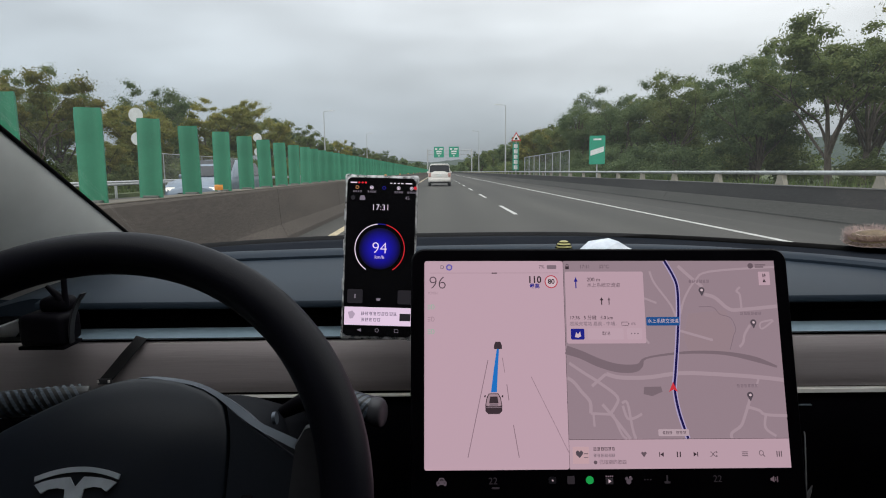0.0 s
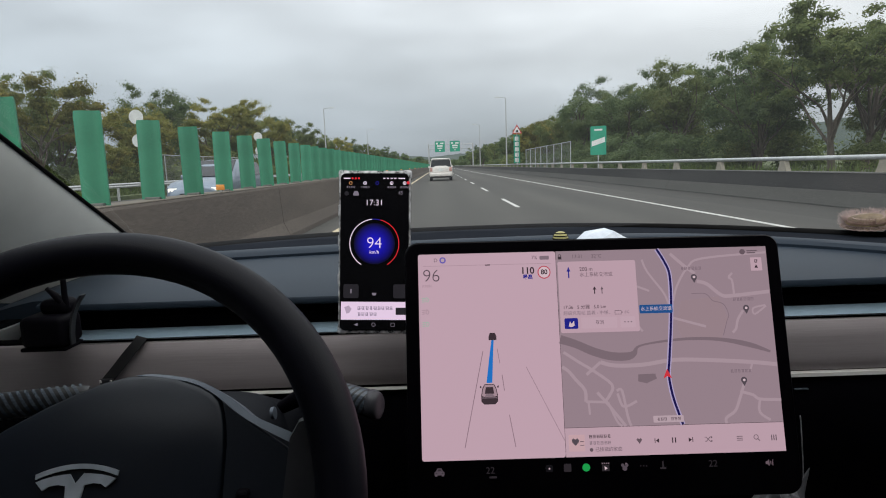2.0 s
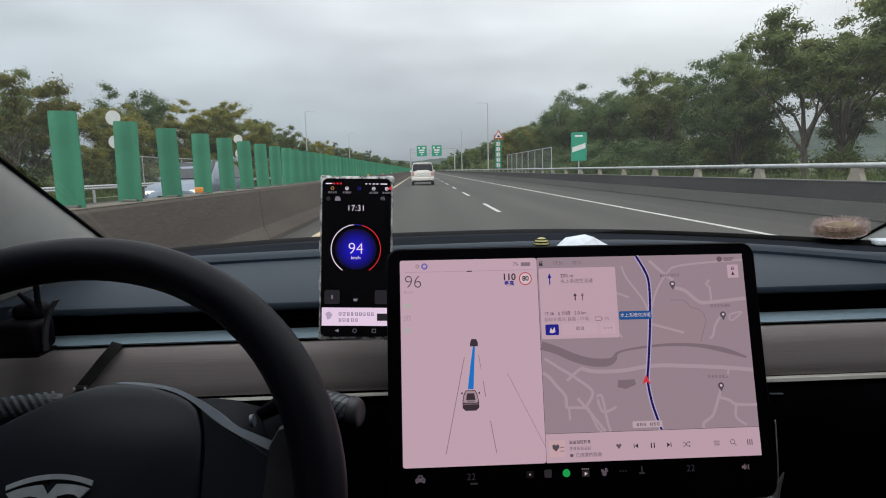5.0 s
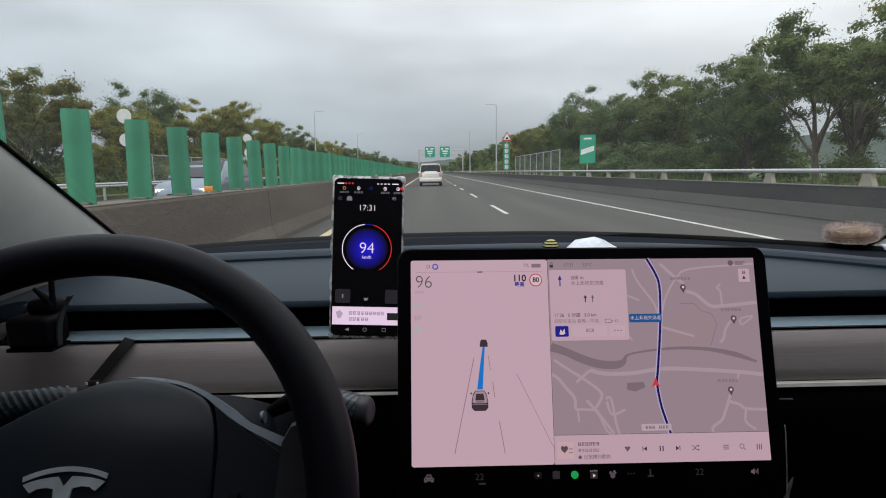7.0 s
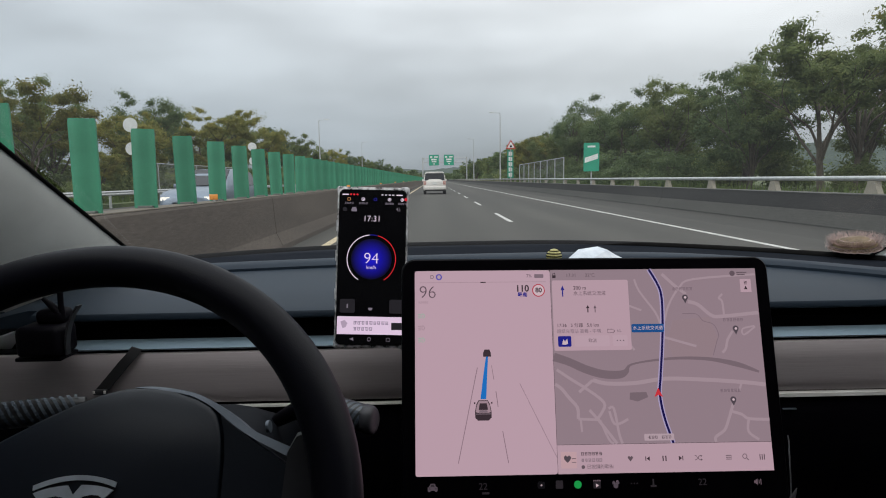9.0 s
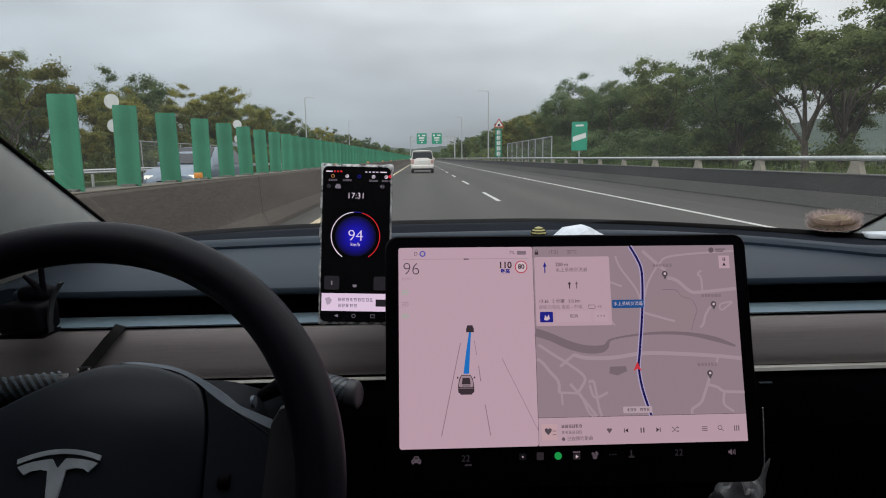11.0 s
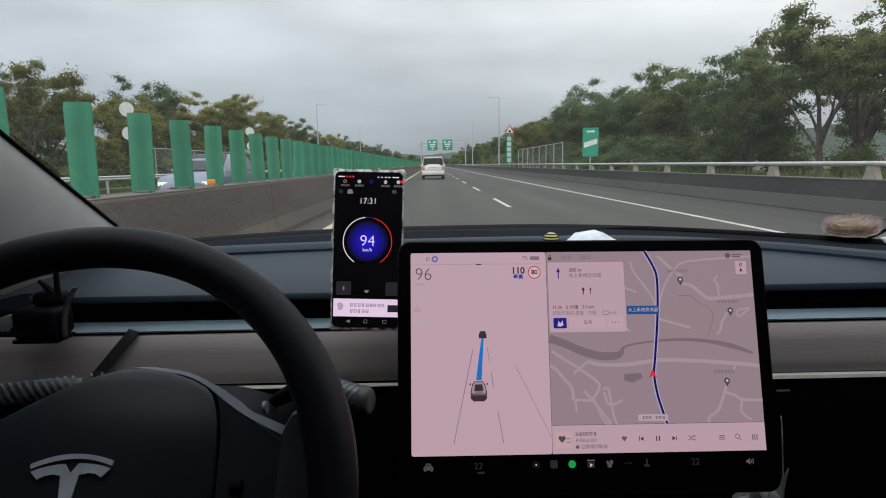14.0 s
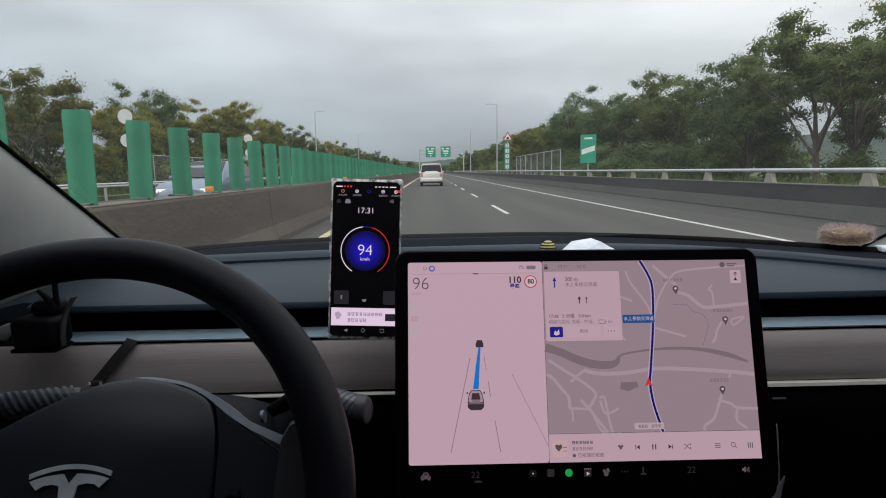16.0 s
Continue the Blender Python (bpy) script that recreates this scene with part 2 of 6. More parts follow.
M_TAIL = surf("tail_lamp_lens", (0.42, 0.24, 0.21), (0.52, 0.32, 0.28), 8, 0.2, 0.3)
M_TYRE = surf("tyre_rubber", (0.012, 0.012, 0.012), (0.02, 0.02, 0.02), 8, 0.8, 0.9)
M_BARK = surf("tree_bark", (0.05, 0.04, 0.03), (0.12, 0.10, 0.08), 3, 0.9, 0.95, bump=0.7, bscale=20, stretch=(3, 3, 0.6))
M_GRASS = surf("verge_grass", (0.035, 0.055, 0.018), (0.10, 0.13, 0.045), 0.6, 0.9, 0.95, bump=0.6, bscale=14, fine=0.8)
M_GROUND = surf("field_ground", (0.05, 0.065, 0.03), (0.10, 0.11, 0.055), 0.05, 0.95, 0.98, bump=0.4, bscale=3, fine=0.8)
M_FENCE = surf("fence_mesh_wire", (0.22, 0.23, 0.23), (0.32, 0.33, 0.33), 4, 0.5, 0.6, metal=0.5)
M_HILL = surf("wooded_hill", (0.035, 0.052, 0.045), (0.060, 0.082, 0.068), 0.02, 0.95, 0.98, bump=0.8, bscale=0.25, fine=0.8)
M_LAMPHEAD = surf("lamp_head_grey", (0.45, 0.46, 0.46), (0.55, 0.56, 0.56), 5, 0.4, 0.5)


def wheel_tracks(m, period, depth):
    """Darker paths worn along a carriageway by tyres, and seams of fresh tar across it."""
    n, l = m.node_tree.nodes, m.node_tree.links
    b = n["Principled BSDF"]
    src = b.inputs["Base Color"].links[0].from_socket
    tc = n.new("ShaderNodeTexCoord"); sp = n.new("ShaderNodeSeparateXYZ"); l.new(tc.outputs["Object"], sp.inputs[0])
    wob = n.new("ShaderNodeTexNoise"); wob.inputs["Scale"].default_value = 0.15; l.new(tc.outputs["Object"], wob.inputs["Vector"])
    ad = n.new("ShaderNodeMath"); ad.operation = "MULTIPLY_ADD"; l.new(wob.outputs["Fac"], ad.inputs[0]); ad.inputs[1].default_value = 0.5; l.new(sp.outputs["X"], ad.inputs[2])
    ph = n.new("ShaderNodeMath"); ph.operation = "MULTIPLY"; l.new(ad.outputs[0], ph.inputs[0]); ph.inputs[1].default_value = 2 * math.pi / period
    co = n.new("ShaderNodeMath"); co.operation = "COSINE"; l.new(ph.outputs[0], co.inputs[0])
    ma = n.new("ShaderNodeMath"); ma.operation = "MULTIPLY_ADD"; l.new(co.outputs[0], ma.inputs[0]); ma.inputs[1].default_value = depth; ma.inputs[2].default_value = 1.0
    sc = n.new("ShaderNodeVectorMath"); sc.operation = "SCALE"; l.new(src, sc.inputs[0]); l.new(ma.outputs[0], sc.inputs["Scale"])
    l.new(sc.outputs[0], b.inputs["Base Color"])


wheel_tracks(M_ASPHALT, 1.88, 0.13)
M_REFLECTOR = surf("orange_reflector", (0.75, 0.26, 0.03), (0.85, 0.34, 0.06), 30, 0.3, 0.4)


def leaf_mat(name, c1, c2, c3):
    """Foliage: tone drifts through the crown, varies a little from leaf to leaf and from tree to tree; thin leaves pass some light."""
    m, n, l, b = mat_base(name)
    ge = n.new("ShaderNodeNewGeometry"); oi = n.new("ShaderNodeObjectInfo"); tc = n.new("ShaderNodeTexCoord")
    no = n.new("ShaderNodeTexNoise"); no.inputs["Scale"].default_value = 0.75; no.inputs["Detail"].default_value = 3
    l.new(tc.outputs["Object"], no.inputs["Vector"])
    sp = n.new("ShaderNodeMapRange"); sp.inputs["From Min"].default_value, sp.inputs["From Max"].default_value = 0.32, 0.68
    l.new(no.outputs["Fac"], sp.inputs["Value"])
    mi = n.new("ShaderNodeMix"); mi.inputs["Factor"].default_value = 0.42
    l.new(sp.outputs[0], mi.inputs["A"]); l.new(ge.outputs["Random Per Island"], mi.inputs["B"])
    ra = n.new("ShaderNodeValToRGB")
    r = ra.color_ramp.elements
    r[0].color, r[1].color = (*c1, 1), (*c3, 1)
    k = r.new(0.55); k.color = (*c2, 1)
    l.new(mi.outputs["Result"], ra.inputs[0])
    hs = n.new("ShaderNodeHueSaturation")
    mr = n.new("ShaderNodeMapRange"); mr.inputs["To Min"].default_value, mr.inputs["To Max"].default_value = 0.78, 1.22
    l.new(oi.outputs["Random"], mr.inputs["Value"]); l.new(mr.outputs[0], hs.inputs["Value"])
    l.new(ra.outputs[0], hs.inputs["Color"]); l.new(hs.outputs[0], b.inputs["Base Color"])
    b.inputs["Roughness"].default_value = 0.6
    b.inputs["Specular IOR Level"].default_value = 0.25
    tr = n.new("ShaderNodeBsdfTranslucent"); l.new(hs.outputs[0], tr.inputs["Color"])
    mx = n.new("ShaderNodeMixShader"); mx.inputs[0].default_value = 0.5
    out = n["Material Output"]
    l.new(b.outputs[0], mx.inputs[1]); l.new(tr.outputs[0], mx.inputs[2]); l.new(mx.outputs[0], out.inputs["Surface"])
    return m


M_LEAF = leaf_mat("leaf_green", (0.084, 0.119, 0.045), (0.153, 0.193, 0.066), (0.245, 0.270, 0.095))
M_LEAF_Y = leaf_mat("leaf_yellow_green", (0.100, 0.125, 0.036), (0.205, 0.205, 0.052), (0.345, 0.295, 0.078))
M_LEAF_D = leaf_mat("leaf_dark_green", (0.062, 0.097, 0.042), (0.110, 0.155, 0.064), (0.180, 0.220, 0.092))
M_GRASSBLADE = leaf_mat("grass_blade", (0.05, 0.085, 0.02), (0.09, 0.13, 0.035), (0.16, 0.19, 0.06))


def clear_glass(name, fac=0.9, tint=(0.93, 0.95, 0.94), veil=0.0):
    """A thin clear pane: straight through, with a faint gloss."""
    m, n, l, b = mat_base(name)
    n.remove(b)
    tr = n.new("ShaderNodeBsdfTransparent"); tr.inputs["Color"].default_value = (*tint, 1)
    gl = n.new("ShaderNodeBsdfGlossy"); gl.inputs["Roughness"].default_value = 0.02
    gl.inputs["Color"].default_value = (fac, fac, fac, 1)
    mx = n.new("ShaderNodeMixShader")
    mx.inputs[0].default_value = 0.025
    l.new(tr.outputs[0], mx.inputs[1]); l.new(gl.outputs[0], mx.inputs[2])
    out = mx
    if veil:
        # a faint translucent veil added to lift the darks beyond the pane, like haze
        du = n.new("ShaderNodeBsdfTranslucent"); du.inputs["Color"].default_value = (0.92, 0.95, 1.0, 1)
        out = n.new("ShaderNodeMixShader"); out.inputs[0].default_value = veil
        l.new(mx.outputs[0], out.inputs[1]); l.new(du.outputs[0], out.inputs[2])
    l.new(out.outputs[0], n["Material Output"].inputs["Surface"])
    return m


M_HEADLAMP = glow("lit_headlamp", (1.0, 0.96, 0.86), 1.2)
M_WINDSHIELD = clear_glass("windshield_glass", tint=(0.945, 0.96, 0.955), veil=0.0145)
# Unseen panes, tinted to keep light from behind out of the cabin.
M_TINTED = clear_glass("unseen_dark_rear_pane", 0.9, (0.05, 0.053, 0.056))
M_SIDE_GLASS = clear_glass("unseen_dark_side_pane", 0.9, (0.03, 0.032, 0.034))
M_ROOF_GLASS = clear_glass("tinted_roof_glass", 0.9, (0.015, 0.017, 0.02))


def case_mat(name):
    """Clear moulded plastic: mostly see-through, with a pale glossy skin."""
    m, n, l, b = mat_base(name)
    b.inputs["Base Color"].default_value = (0.6, 0.6, 0.61, 1)
    b.inputs["Roughness"].default_value = 0.12
    b.inputs["Specular IOR Level"].default_value = 0.9
    no = n.new("ShaderNodeTexNoise"); no.inputs["Scale"].default_value = 140
    tc = n.new("ShaderNodeTexCoord"); l.new(tc.outputs["Object"], no.inputs["Vector"])
    mr = n.new("ShaderNodeMapRange"); mr.inputs["From Min"].default_value, mr.inputs["From Max"].default_value = 0.35, 0.65
    mr.inputs["To Min"].default_value, mr.inputs["To Max"].default_value = 0.15, 0.85
    l.new(no.outputs["Fac"], mr.inputs["Value"])
    tr = n.new("ShaderNodeBsdfTransparent"); tr.inputs["Color"].default_value = (0.85, 0.86, 0.87, 1)
    mx = n.new("ShaderNodeMixShader")
    l.new(mr.outputs[0], mx.inputs[0]); l.new(tr.outputs[0], mx.inputs[1]); l.new(b.outputs[0], mx.inputs[2])
    l.new(mx.outputs[0], n["Material Output"].inputs["Surface"])
    return m


M_CLEAR_CASE = case_mat("clear_moulded_case")


# ---- building helpers ----
def thing(name, label, category, at=(0, 0, 0), group="", kind=""):
    ob = new(name)
    ob.empty_display_size = 0.05
    ob.location = at
    return tagged(ob, label, category, group, kind)


def mesh_of(name, bm, material, smooth=False):
    me = bpy.data.meshes.new(name)
    bmesh.ops.recalc_face_normals(bm, faces=bm.faces[:])
    bm.to_mesh(me)
    bm.free()
    me.materials.append(material)
    if smooth:
        me.shade_smooth()
        me.set_sharp_from_angle(angle=radians(smooth if smooth > 1 else 40))
    return me


def part(name, bm, material, parent, label="", smooth=False, at=None):
    """One bmesh as one object under parent; coordinates are the parent's own."""
    ob = new(name, mesh_of(name, bm, material, smooth))
    ob.parent = parent
    if at is not None:
        ob.matrix_basis = at
    return tagged(ob, label)


def solo(name, bm, material, label, category, group="", kind="", smooth=False, at=None):
    ob = new(name, mesh_of(name, bm, material, smooth))
    if at is not None:
        ob.matrix_basis = at
    return tagged(ob, label, category, group, kind)


def add_box(bm, x0, x1, y0, y1, z0, z1, bevel=0.0, seg=2, m=None):
    r = bmesh.ops.create_cube(bm, size=1, matrix=Matrix.Translation(((x0 + x1) / 2, (y0 + y1) / 2, (z0 + z1) / 2)) @ Matrix.Diagonal((x1 - x0, y1 - y0, z1 - z0, 1)))
    vs = r["verts"]
    if bevel:
        es = list({e for v in vs for e in v.link_edges})
        rb = bmesh.ops.bevel(bm, geom=es, offset=bevel, segments=seg, affect="EDGES", profile=0.5)
        vs = list({v for f in rb["faces"] for v in f.verts} | {v for v in vs if v.is_valid})
    if m is not None:
        bmesh.ops.transform(bm, matrix=m, verts=[v for v in vs if v.is_valid])
    return bm


def box(*a, **k):
    return add_box(bmesh.new(), *a, **k)


def loft(rings, closed=True, caps=True, bm=None):
    """Skin through rings of equally many points."""
    bm = bm or bmesh.new()
    vs = [[bm.verts.new(p) for p in r] for r in rings]
    n = len(rings[0])
    for a, b in zip(vs, vs[1:]):
        for i in range(n if closed else n - 1):
            j = (i + 1) % n
            bm.faces.new((a[i], a[j], b[j], b[i]))
    if caps and closed:
        bm.faces.new(vs[0][::-1])
        bm.faces.new(vs[-1])
    return bm


def tube(pts, r, seg=8, bm=None, caps=True):
    """A round bar along points; r a number or one for each point."""
    pts = [Vector(p) for p in pts]
    rs = r if isinstance(r, (list, tuple)) else [r] * len(pts)
    rings = []
    side = None
    for i, p in enumerate(pts):
        d = (pts[min(i + 1, len(pts) - 1)] - pts[max(i - 1, 0)]).normalized()
        if side is None:
            side = d.cross(Vector((0, 0, 1)) if abs(d.z) < 0.9 else Vector((1, 0, 0))).normalized()
        side = (side - d * side.dot(d)).normalized()
        up = side.cross(d)
        rings.append([p + (side * math.cos(a) + up * math.sin(a)) * rs[i] for a in (2 * math.pi * k / seg for k in range(seg))])
    return loft(rings, True, caps, bm)


def prism(outline, y0, y1, bm=None):
    """An outline of (x, z) points drawn out from y0 to y1."""
    return loft([[(x, y0, z) for x, z in outline], [(x, y1, z) for x, z in outline]], bm=bm)


def plate(outline, z0, z1, bm=None):
    """An outline of (x, y) points drawn out from z0 to z1."""
    return loft([[(x, y, z0) for x, y in outline], [(x, y, z1) for x, y in outline]], bm=bm)


def rounded(x0, x1, y0, y1, r, n=5):
    out = []
    for cx, cy, a0 in ((x1 - r, y1 - r, 0), (x0 + r, y1 - r, 90), (x0 + r, y0 + r, 180), (x1 - r, y0 + r, 270)):
        for k in range(n + 1):
            a = radians(a0 + 90 * k / n)
            out.append((cx + r * math.cos(a), cy + r * math.sin(a)))
    return out


def linspace(a, b, n):
    return [a + (b - a) * k / (n - 1) for k in range(n)]


# ---- the car's cabin ----
CX = 0.148  # the car's middle line


def cowl_y(x):
    d = x - CX
    return 1.237 - (0.65 * abs(d) ** 3 if d < 0 else 0.93 * d * d)


def bead_y(x):
    d = x - CX
    return 0.957 - (0.22 * d * d if d < 0 else min(2.15 * d ** 3, 0.225))


XS = linspace(-0.585, 0.885, 60)
XD = linspace(-0.487, 0.885, 56)  # the dashboard's face ends before the door
dashboard = thing("dashboard", "dark grey vinyl car dashboard with wood trim and slim air vent", "dashboard", (CX, 0.9, 0.9))
dashboard.location = (0, 0, 0)


def run_part(name, profile, material, label, smooth=35, xs=XD):
    """A dashboard part drawn along the car's width from a closed section in y, z."""
    return part(name, loft([[(x, y, z) for y, z in profile(x)] for x in xs]), material, dashboard, label, smooth)


run_part("upper_pad", lambda x: [(0.692, 1.0150), (0.6865, 1.0160), (0.6850, 1.0180), (0.6850, 1.0225), (0.6865, 1.0248), (0.698, 1.0277), (0.698 + 0.4 * (bead_y(x) - 0.698), 1.033), (bead_y(x), 1.038), (bead_y(x) + 0.01, 1.026), (0.72, 1.014)], M_PAD, "blue-grey soft vinyl upper pad")
run_part("defroster_bead", lambda x: [(bead_y(x) + 0.001, 1.036), (bead_y(x), 1.042), (bead_y(x) + 0.006, 1.047), (bead_y(x) + 0.022, 1.050), (bead_y(x) + 0.042, 1.048), (bead_y(x) + 0.050, 1.043), (bead_y(x) + 0.045, 1.03)], M_PAD, "rounded vinyl bead before the windshield")
run_part("windshield_shelf", lambda x: [(bead_y(x) + 0.046, 1.034), (bead_y(x) + 0.047, 1.0405), (cowl_y(x) - 0.004, 1.0350), (cowl_y(x), 1.02)], M_SHELF, "dark shelf under the windshield", xs=XS)
part("lower_windshield_frame", tube([(x, cowl_y(x), 1.0360) for x in XS], 0.0070, 8), M_SEAL, dashboard, "black frame strip", 60)
run_part("vent_recess", lambda x: [(0.716, 1.013), (0.745, 1.012), (0.745, 0.980), (0.709, 0.983)], M_BLACK, "black slim air vent recess")
run_part("vent_vane", lambda x: [(0.703, 1.0025), (0.7145, 1.0035), (0.7145, 1.0010), (0.703, 1.0010)], M_BLACK, "thin black vent vane")
run_part("ledge", lambda x: [(0.706, 0.9878), (0.701, 0.9890), (0.683, 0.9848), (0.679, 0.9828), (0.681, 0.9805), (0.71, 0.982)], M_LEDGE, "pale satin ledge below the vent")
run_part("trim_seam", lambda x: [(0.684, 0.9800), (0.684, 0.9775), (0.70, 0.9775), (0.70, 0.9800)], M_SEAL, "black seam", xs=XS)
run_part("wood_panel", lambda x: [(0.681, 0.9772), (0.679, 0.9755), (0.6785, 0.955), (0.679, 0.930), (0.6800, 0.920), (0.6830, 0.9130), (0.70, 0.9125), (0.70, 0.9772)], M_WOOD, "grey open-pore wood panel", 50, xs=XS)
def strip_h(x):
    """The strip is a hairline on the driver's side and widens behind the display."""
    return 0.0012 + 0.0021 * min(1, max(0, (x - 0.05) / 0.2))


run_part("wood_underside", lambda x: [(0.6865, 0.9123), (0.685, 0.9050), (0.70, 0.9050), (0.70, 0.9123)], M_SEAL, "dark gap round the strip", xs=XS)
run_part("chrome_strip", lambda x: [(0.6845, 0.9083 + strip_h(x)), (0.6785, 0.9083 + strip_h(x) * 0.7), (0.678, 0.9083 - strip_h(x) * 0.6), (0.681, 0.9083 - strip_h(x)), (0.6845, 0.9083 - strip_h(x))], M_CHROME, "thin satin chrome strip", 50, xs=XS)
run_part("lower_panel", lambda x: [(0.685, 0.9040), (0.680, 0.885), (0.700, 0.80), (0.735, 0.66), (0.80, 0.50), (0.83, 0.50), (0.83, 0.9040)], M_BLACK, "black lower dashboard panel", xs=XS)
part("glovebox_slit", box(0.4275, 0.4437, 0.6782, 0.6830, 0.8896, 0.8908), M_SATIN, dashboard, "short grey slit")

# body round the cabin
car_cabin = thing("car_cabin", "grey fabric-lined car cabin with windshield and pillars", "car", kind="structure")


def pillar(s, name="windshield_pillar"):
    """Pillar trim from the windshield edge outwards; s is -1 on the driver's side."""
    rings = []
    for k in linspace(-0.25, 1, 18):
        e = Vector((CX + s * (0.682 - 0.132 * k), 1.06 - 0.84 * k, 1.031 + 0.386 * k))
        o = Vector((CX + s * (0.765 - 0.125 * k), 0.83 - 0.72 * k, 0.975 + 0.37 * k))
        b = s * 0.014
        m1 = e.lerp(o, 0.12) + Vector((-b * 0.9, -0.012, 0.003))
        m2 = e.lerp(o, 0.45) + Vector((-b * 1.6, -0.020, 0.004))
        m3 = e.lerp(o, 0.8) + Vector((-b, -0.012, 0.002))
        out = Vector((s * 0.03, 0.03, 0.0))
        rings.append([e, m1, m2, m3, o, o + out, e + out])
    part(name, loft(rings), M_PILLAR, car_cabin, "pale grey fabric pillar trim", 50)
    edge = [(CX + s * (0.682 - 0.132 * k) - s * 0.001, 1.06 - 0.84 * k, 1.031 + 0.386 * k) for k in linspace(-0.03, 1, 14)]
    part("pillar_seal", tube(edge, 0.0027, 8), M_SEAL, car_cabin, "black rubber windshield seal", 60)


pillar(-1)
pillar(1)
# windshield pane
bm = bmesh.new()
grid = [[bm.verts.new((CX + (0.682 - 0.132 * v) * u, (1.215 - 0.155 * u * u) * (1 - v) + (0.27 - 0.05 * u * u) * v, 1.031 + 0.386 * v + 0.012 * math.sin(math.pi * v))) for u in linspace(-1, 1, 25)] for v in linspace(0, 1, 13)]
for a, b in zip(grid, grid[1:]):
    for i in range(24):
        bm.faces.new((a[i], a[i + 1], b[i + 1], b[i]))
pane = part("windshield", bm, M_WINDSHIELD, car_cabin, "clear curved windshield", 60)
pane.visible_shadow = False
# roof, doors, rear, floor close the cabin; mostly unseen, they keep it dark
for s in (-1, 1):
    x0, x1 = sorted((CX + s * 0.50, CX + s * 0.66))
    part("roof_side", box(x0, x1, -1.9, 0.25, 1.425, 1.455, bevel=0.01), M_HEADLINER, car_cabin, "dark roof lining", 40)
part("windshield_header", box(CX - 0.499, CX + 0.499, 0.10, 0.25, 1.425, 1.455, bevel=0.01), M_HEADLINER, car_cabin, "dark header lining", 40)
part("roof_rear", box(CX - 0.499, CX + 0.499, -1.9, -1.3, 1.425, 1.455, bevel=0.01), M_HEADLINER, car_cabin, "dark roof lining", 40)
part("roof_glass", box(CX - 0.499, CX + 0.499, -1.299, 0.099, 1.444, 1.446), M_ROOF_GLASS, car_cabin, "tinted glass roof")
for s in (-1, 1):
    x0, x1 = sorted((CX + s * 0.745, CX + s * 0.80))
    part("door_panel", box(x0, x1, -1.9, 0.86, 0.30, 0.9825, bevel=0.004), M_PAD_DARK, car_cabin, "dark door panel", 40)
    part("door_top", box(x0, x1, -1.9, 0.95, 0.985, 1.012, bevel=0.006), M_PAD, car_cabin, "grey padded door top", 40)
    x2 = CX + s * 0.744
    wedge = [(-0.6, 0.80), (0.56, 0.80), (0.775, 0.949), (0.816, 0.973), (0.80, 0.9765), (-0.6, 0.9765)]
    part("door_insert", loft([[(x, y, z) for y, z in wedge] for x in sorted((x2, x2 - s * 0.006))]), M_INSERT, car_cabin, "pale grey door insert")
    x0, x1 = sorted((CX + s * 0.69, CX + s * 0.75))
    part("centre_pillar", box(x0, x1, -0.42, -0.30, 0.985, 1.43, bevel=0.01), M_PILLAR, car_cabin, "", 40)
    bm = loft([[(CX + s * 0.775, y, 0.985), (CX + s * 0.680, y + (0.0 if y < 0 else -0.62), 1.43), (CX + s * 0.684, y + (0.0 if y < 0 else -0.62), 1.43), (CX + s * 0.779, y, 0.985)] for y in (-1.88, 0.80)])
    glassy = part("side_window", bm, M_SIDE_GLASS, car_cabin, "unseen side window darkened to dim the cabin")
part("floor_pan", box(CX - 0.80, CX + 0.80, -1.9, 0.86, 0.27, 0.30), M_BLACK, car_cabin, "black carpeted floor")
part("firewall", box(CX - 0.80, CX + 0.80, 0.84, 0.86, 0.30, 1.01), M_BLACK, car_cabin, "black firewall")
part("rear_wall", box(CX - 0.74, CX + 0.74, -1.92, -1.88, 0.27, 0.98), M_SEAT, car_cabin, "dark rear wall")
part("rear_window", box(CX - 0.68, CX + 0.68, -1.903, -1.897, 0.981, 1.424), M_TINTED, car_cabin, "unseen rear window darkened to dim the cabin")
# front seats, out of view, added to shade the cabin from behind
for s in (-1, 1):
    bm = box(CX + s * 0.38 - 0.25, CX + s * 0.38 + 0.25, -0.62, -0.48, 0.45, 1.12, bevel=0.04, seg=3)
    add_box(bm, CX + s * 0.38 - 0.25, CX + s * 0.38 + 0.25, -0.60, -0.08, 0.32, 0.50, bevel=0.04, seg=3)
    add_box(bm, CX + s * 0.38 - 0.13, CX + s * 0.38 + 0.13, -0.60, -0.50, 1.10, 1.30, bevel=0.03, seg=3)
    solo("car_seat", bm, M_SEAT, "black upholstered front car seat on the cabin floor", "car seat", "front seats", smooth=40)

# body below the windows, bonnet and wheels, so that the car stands on the road
rings = []
for y, w, zt, zb in ((-2.55, 0.70, 0.78, 0.35), (-2.45, 0.82, 0.86, 0.27), (-1.93, 0.86, 0.92, 0.24)):
    rings.append([(CX - w, y, zb), (CX + w, y, zb), (CX + w, y, zt - 0.12), (CX + w * 0.9, y, zt), (CX - w * 0.9, y, zt), (CX - w, y, zt - 0.12)])
part("tail", loft(rings), M_SHEETMETAL, car_cabin, "dark painted tail", 40)
rings = []
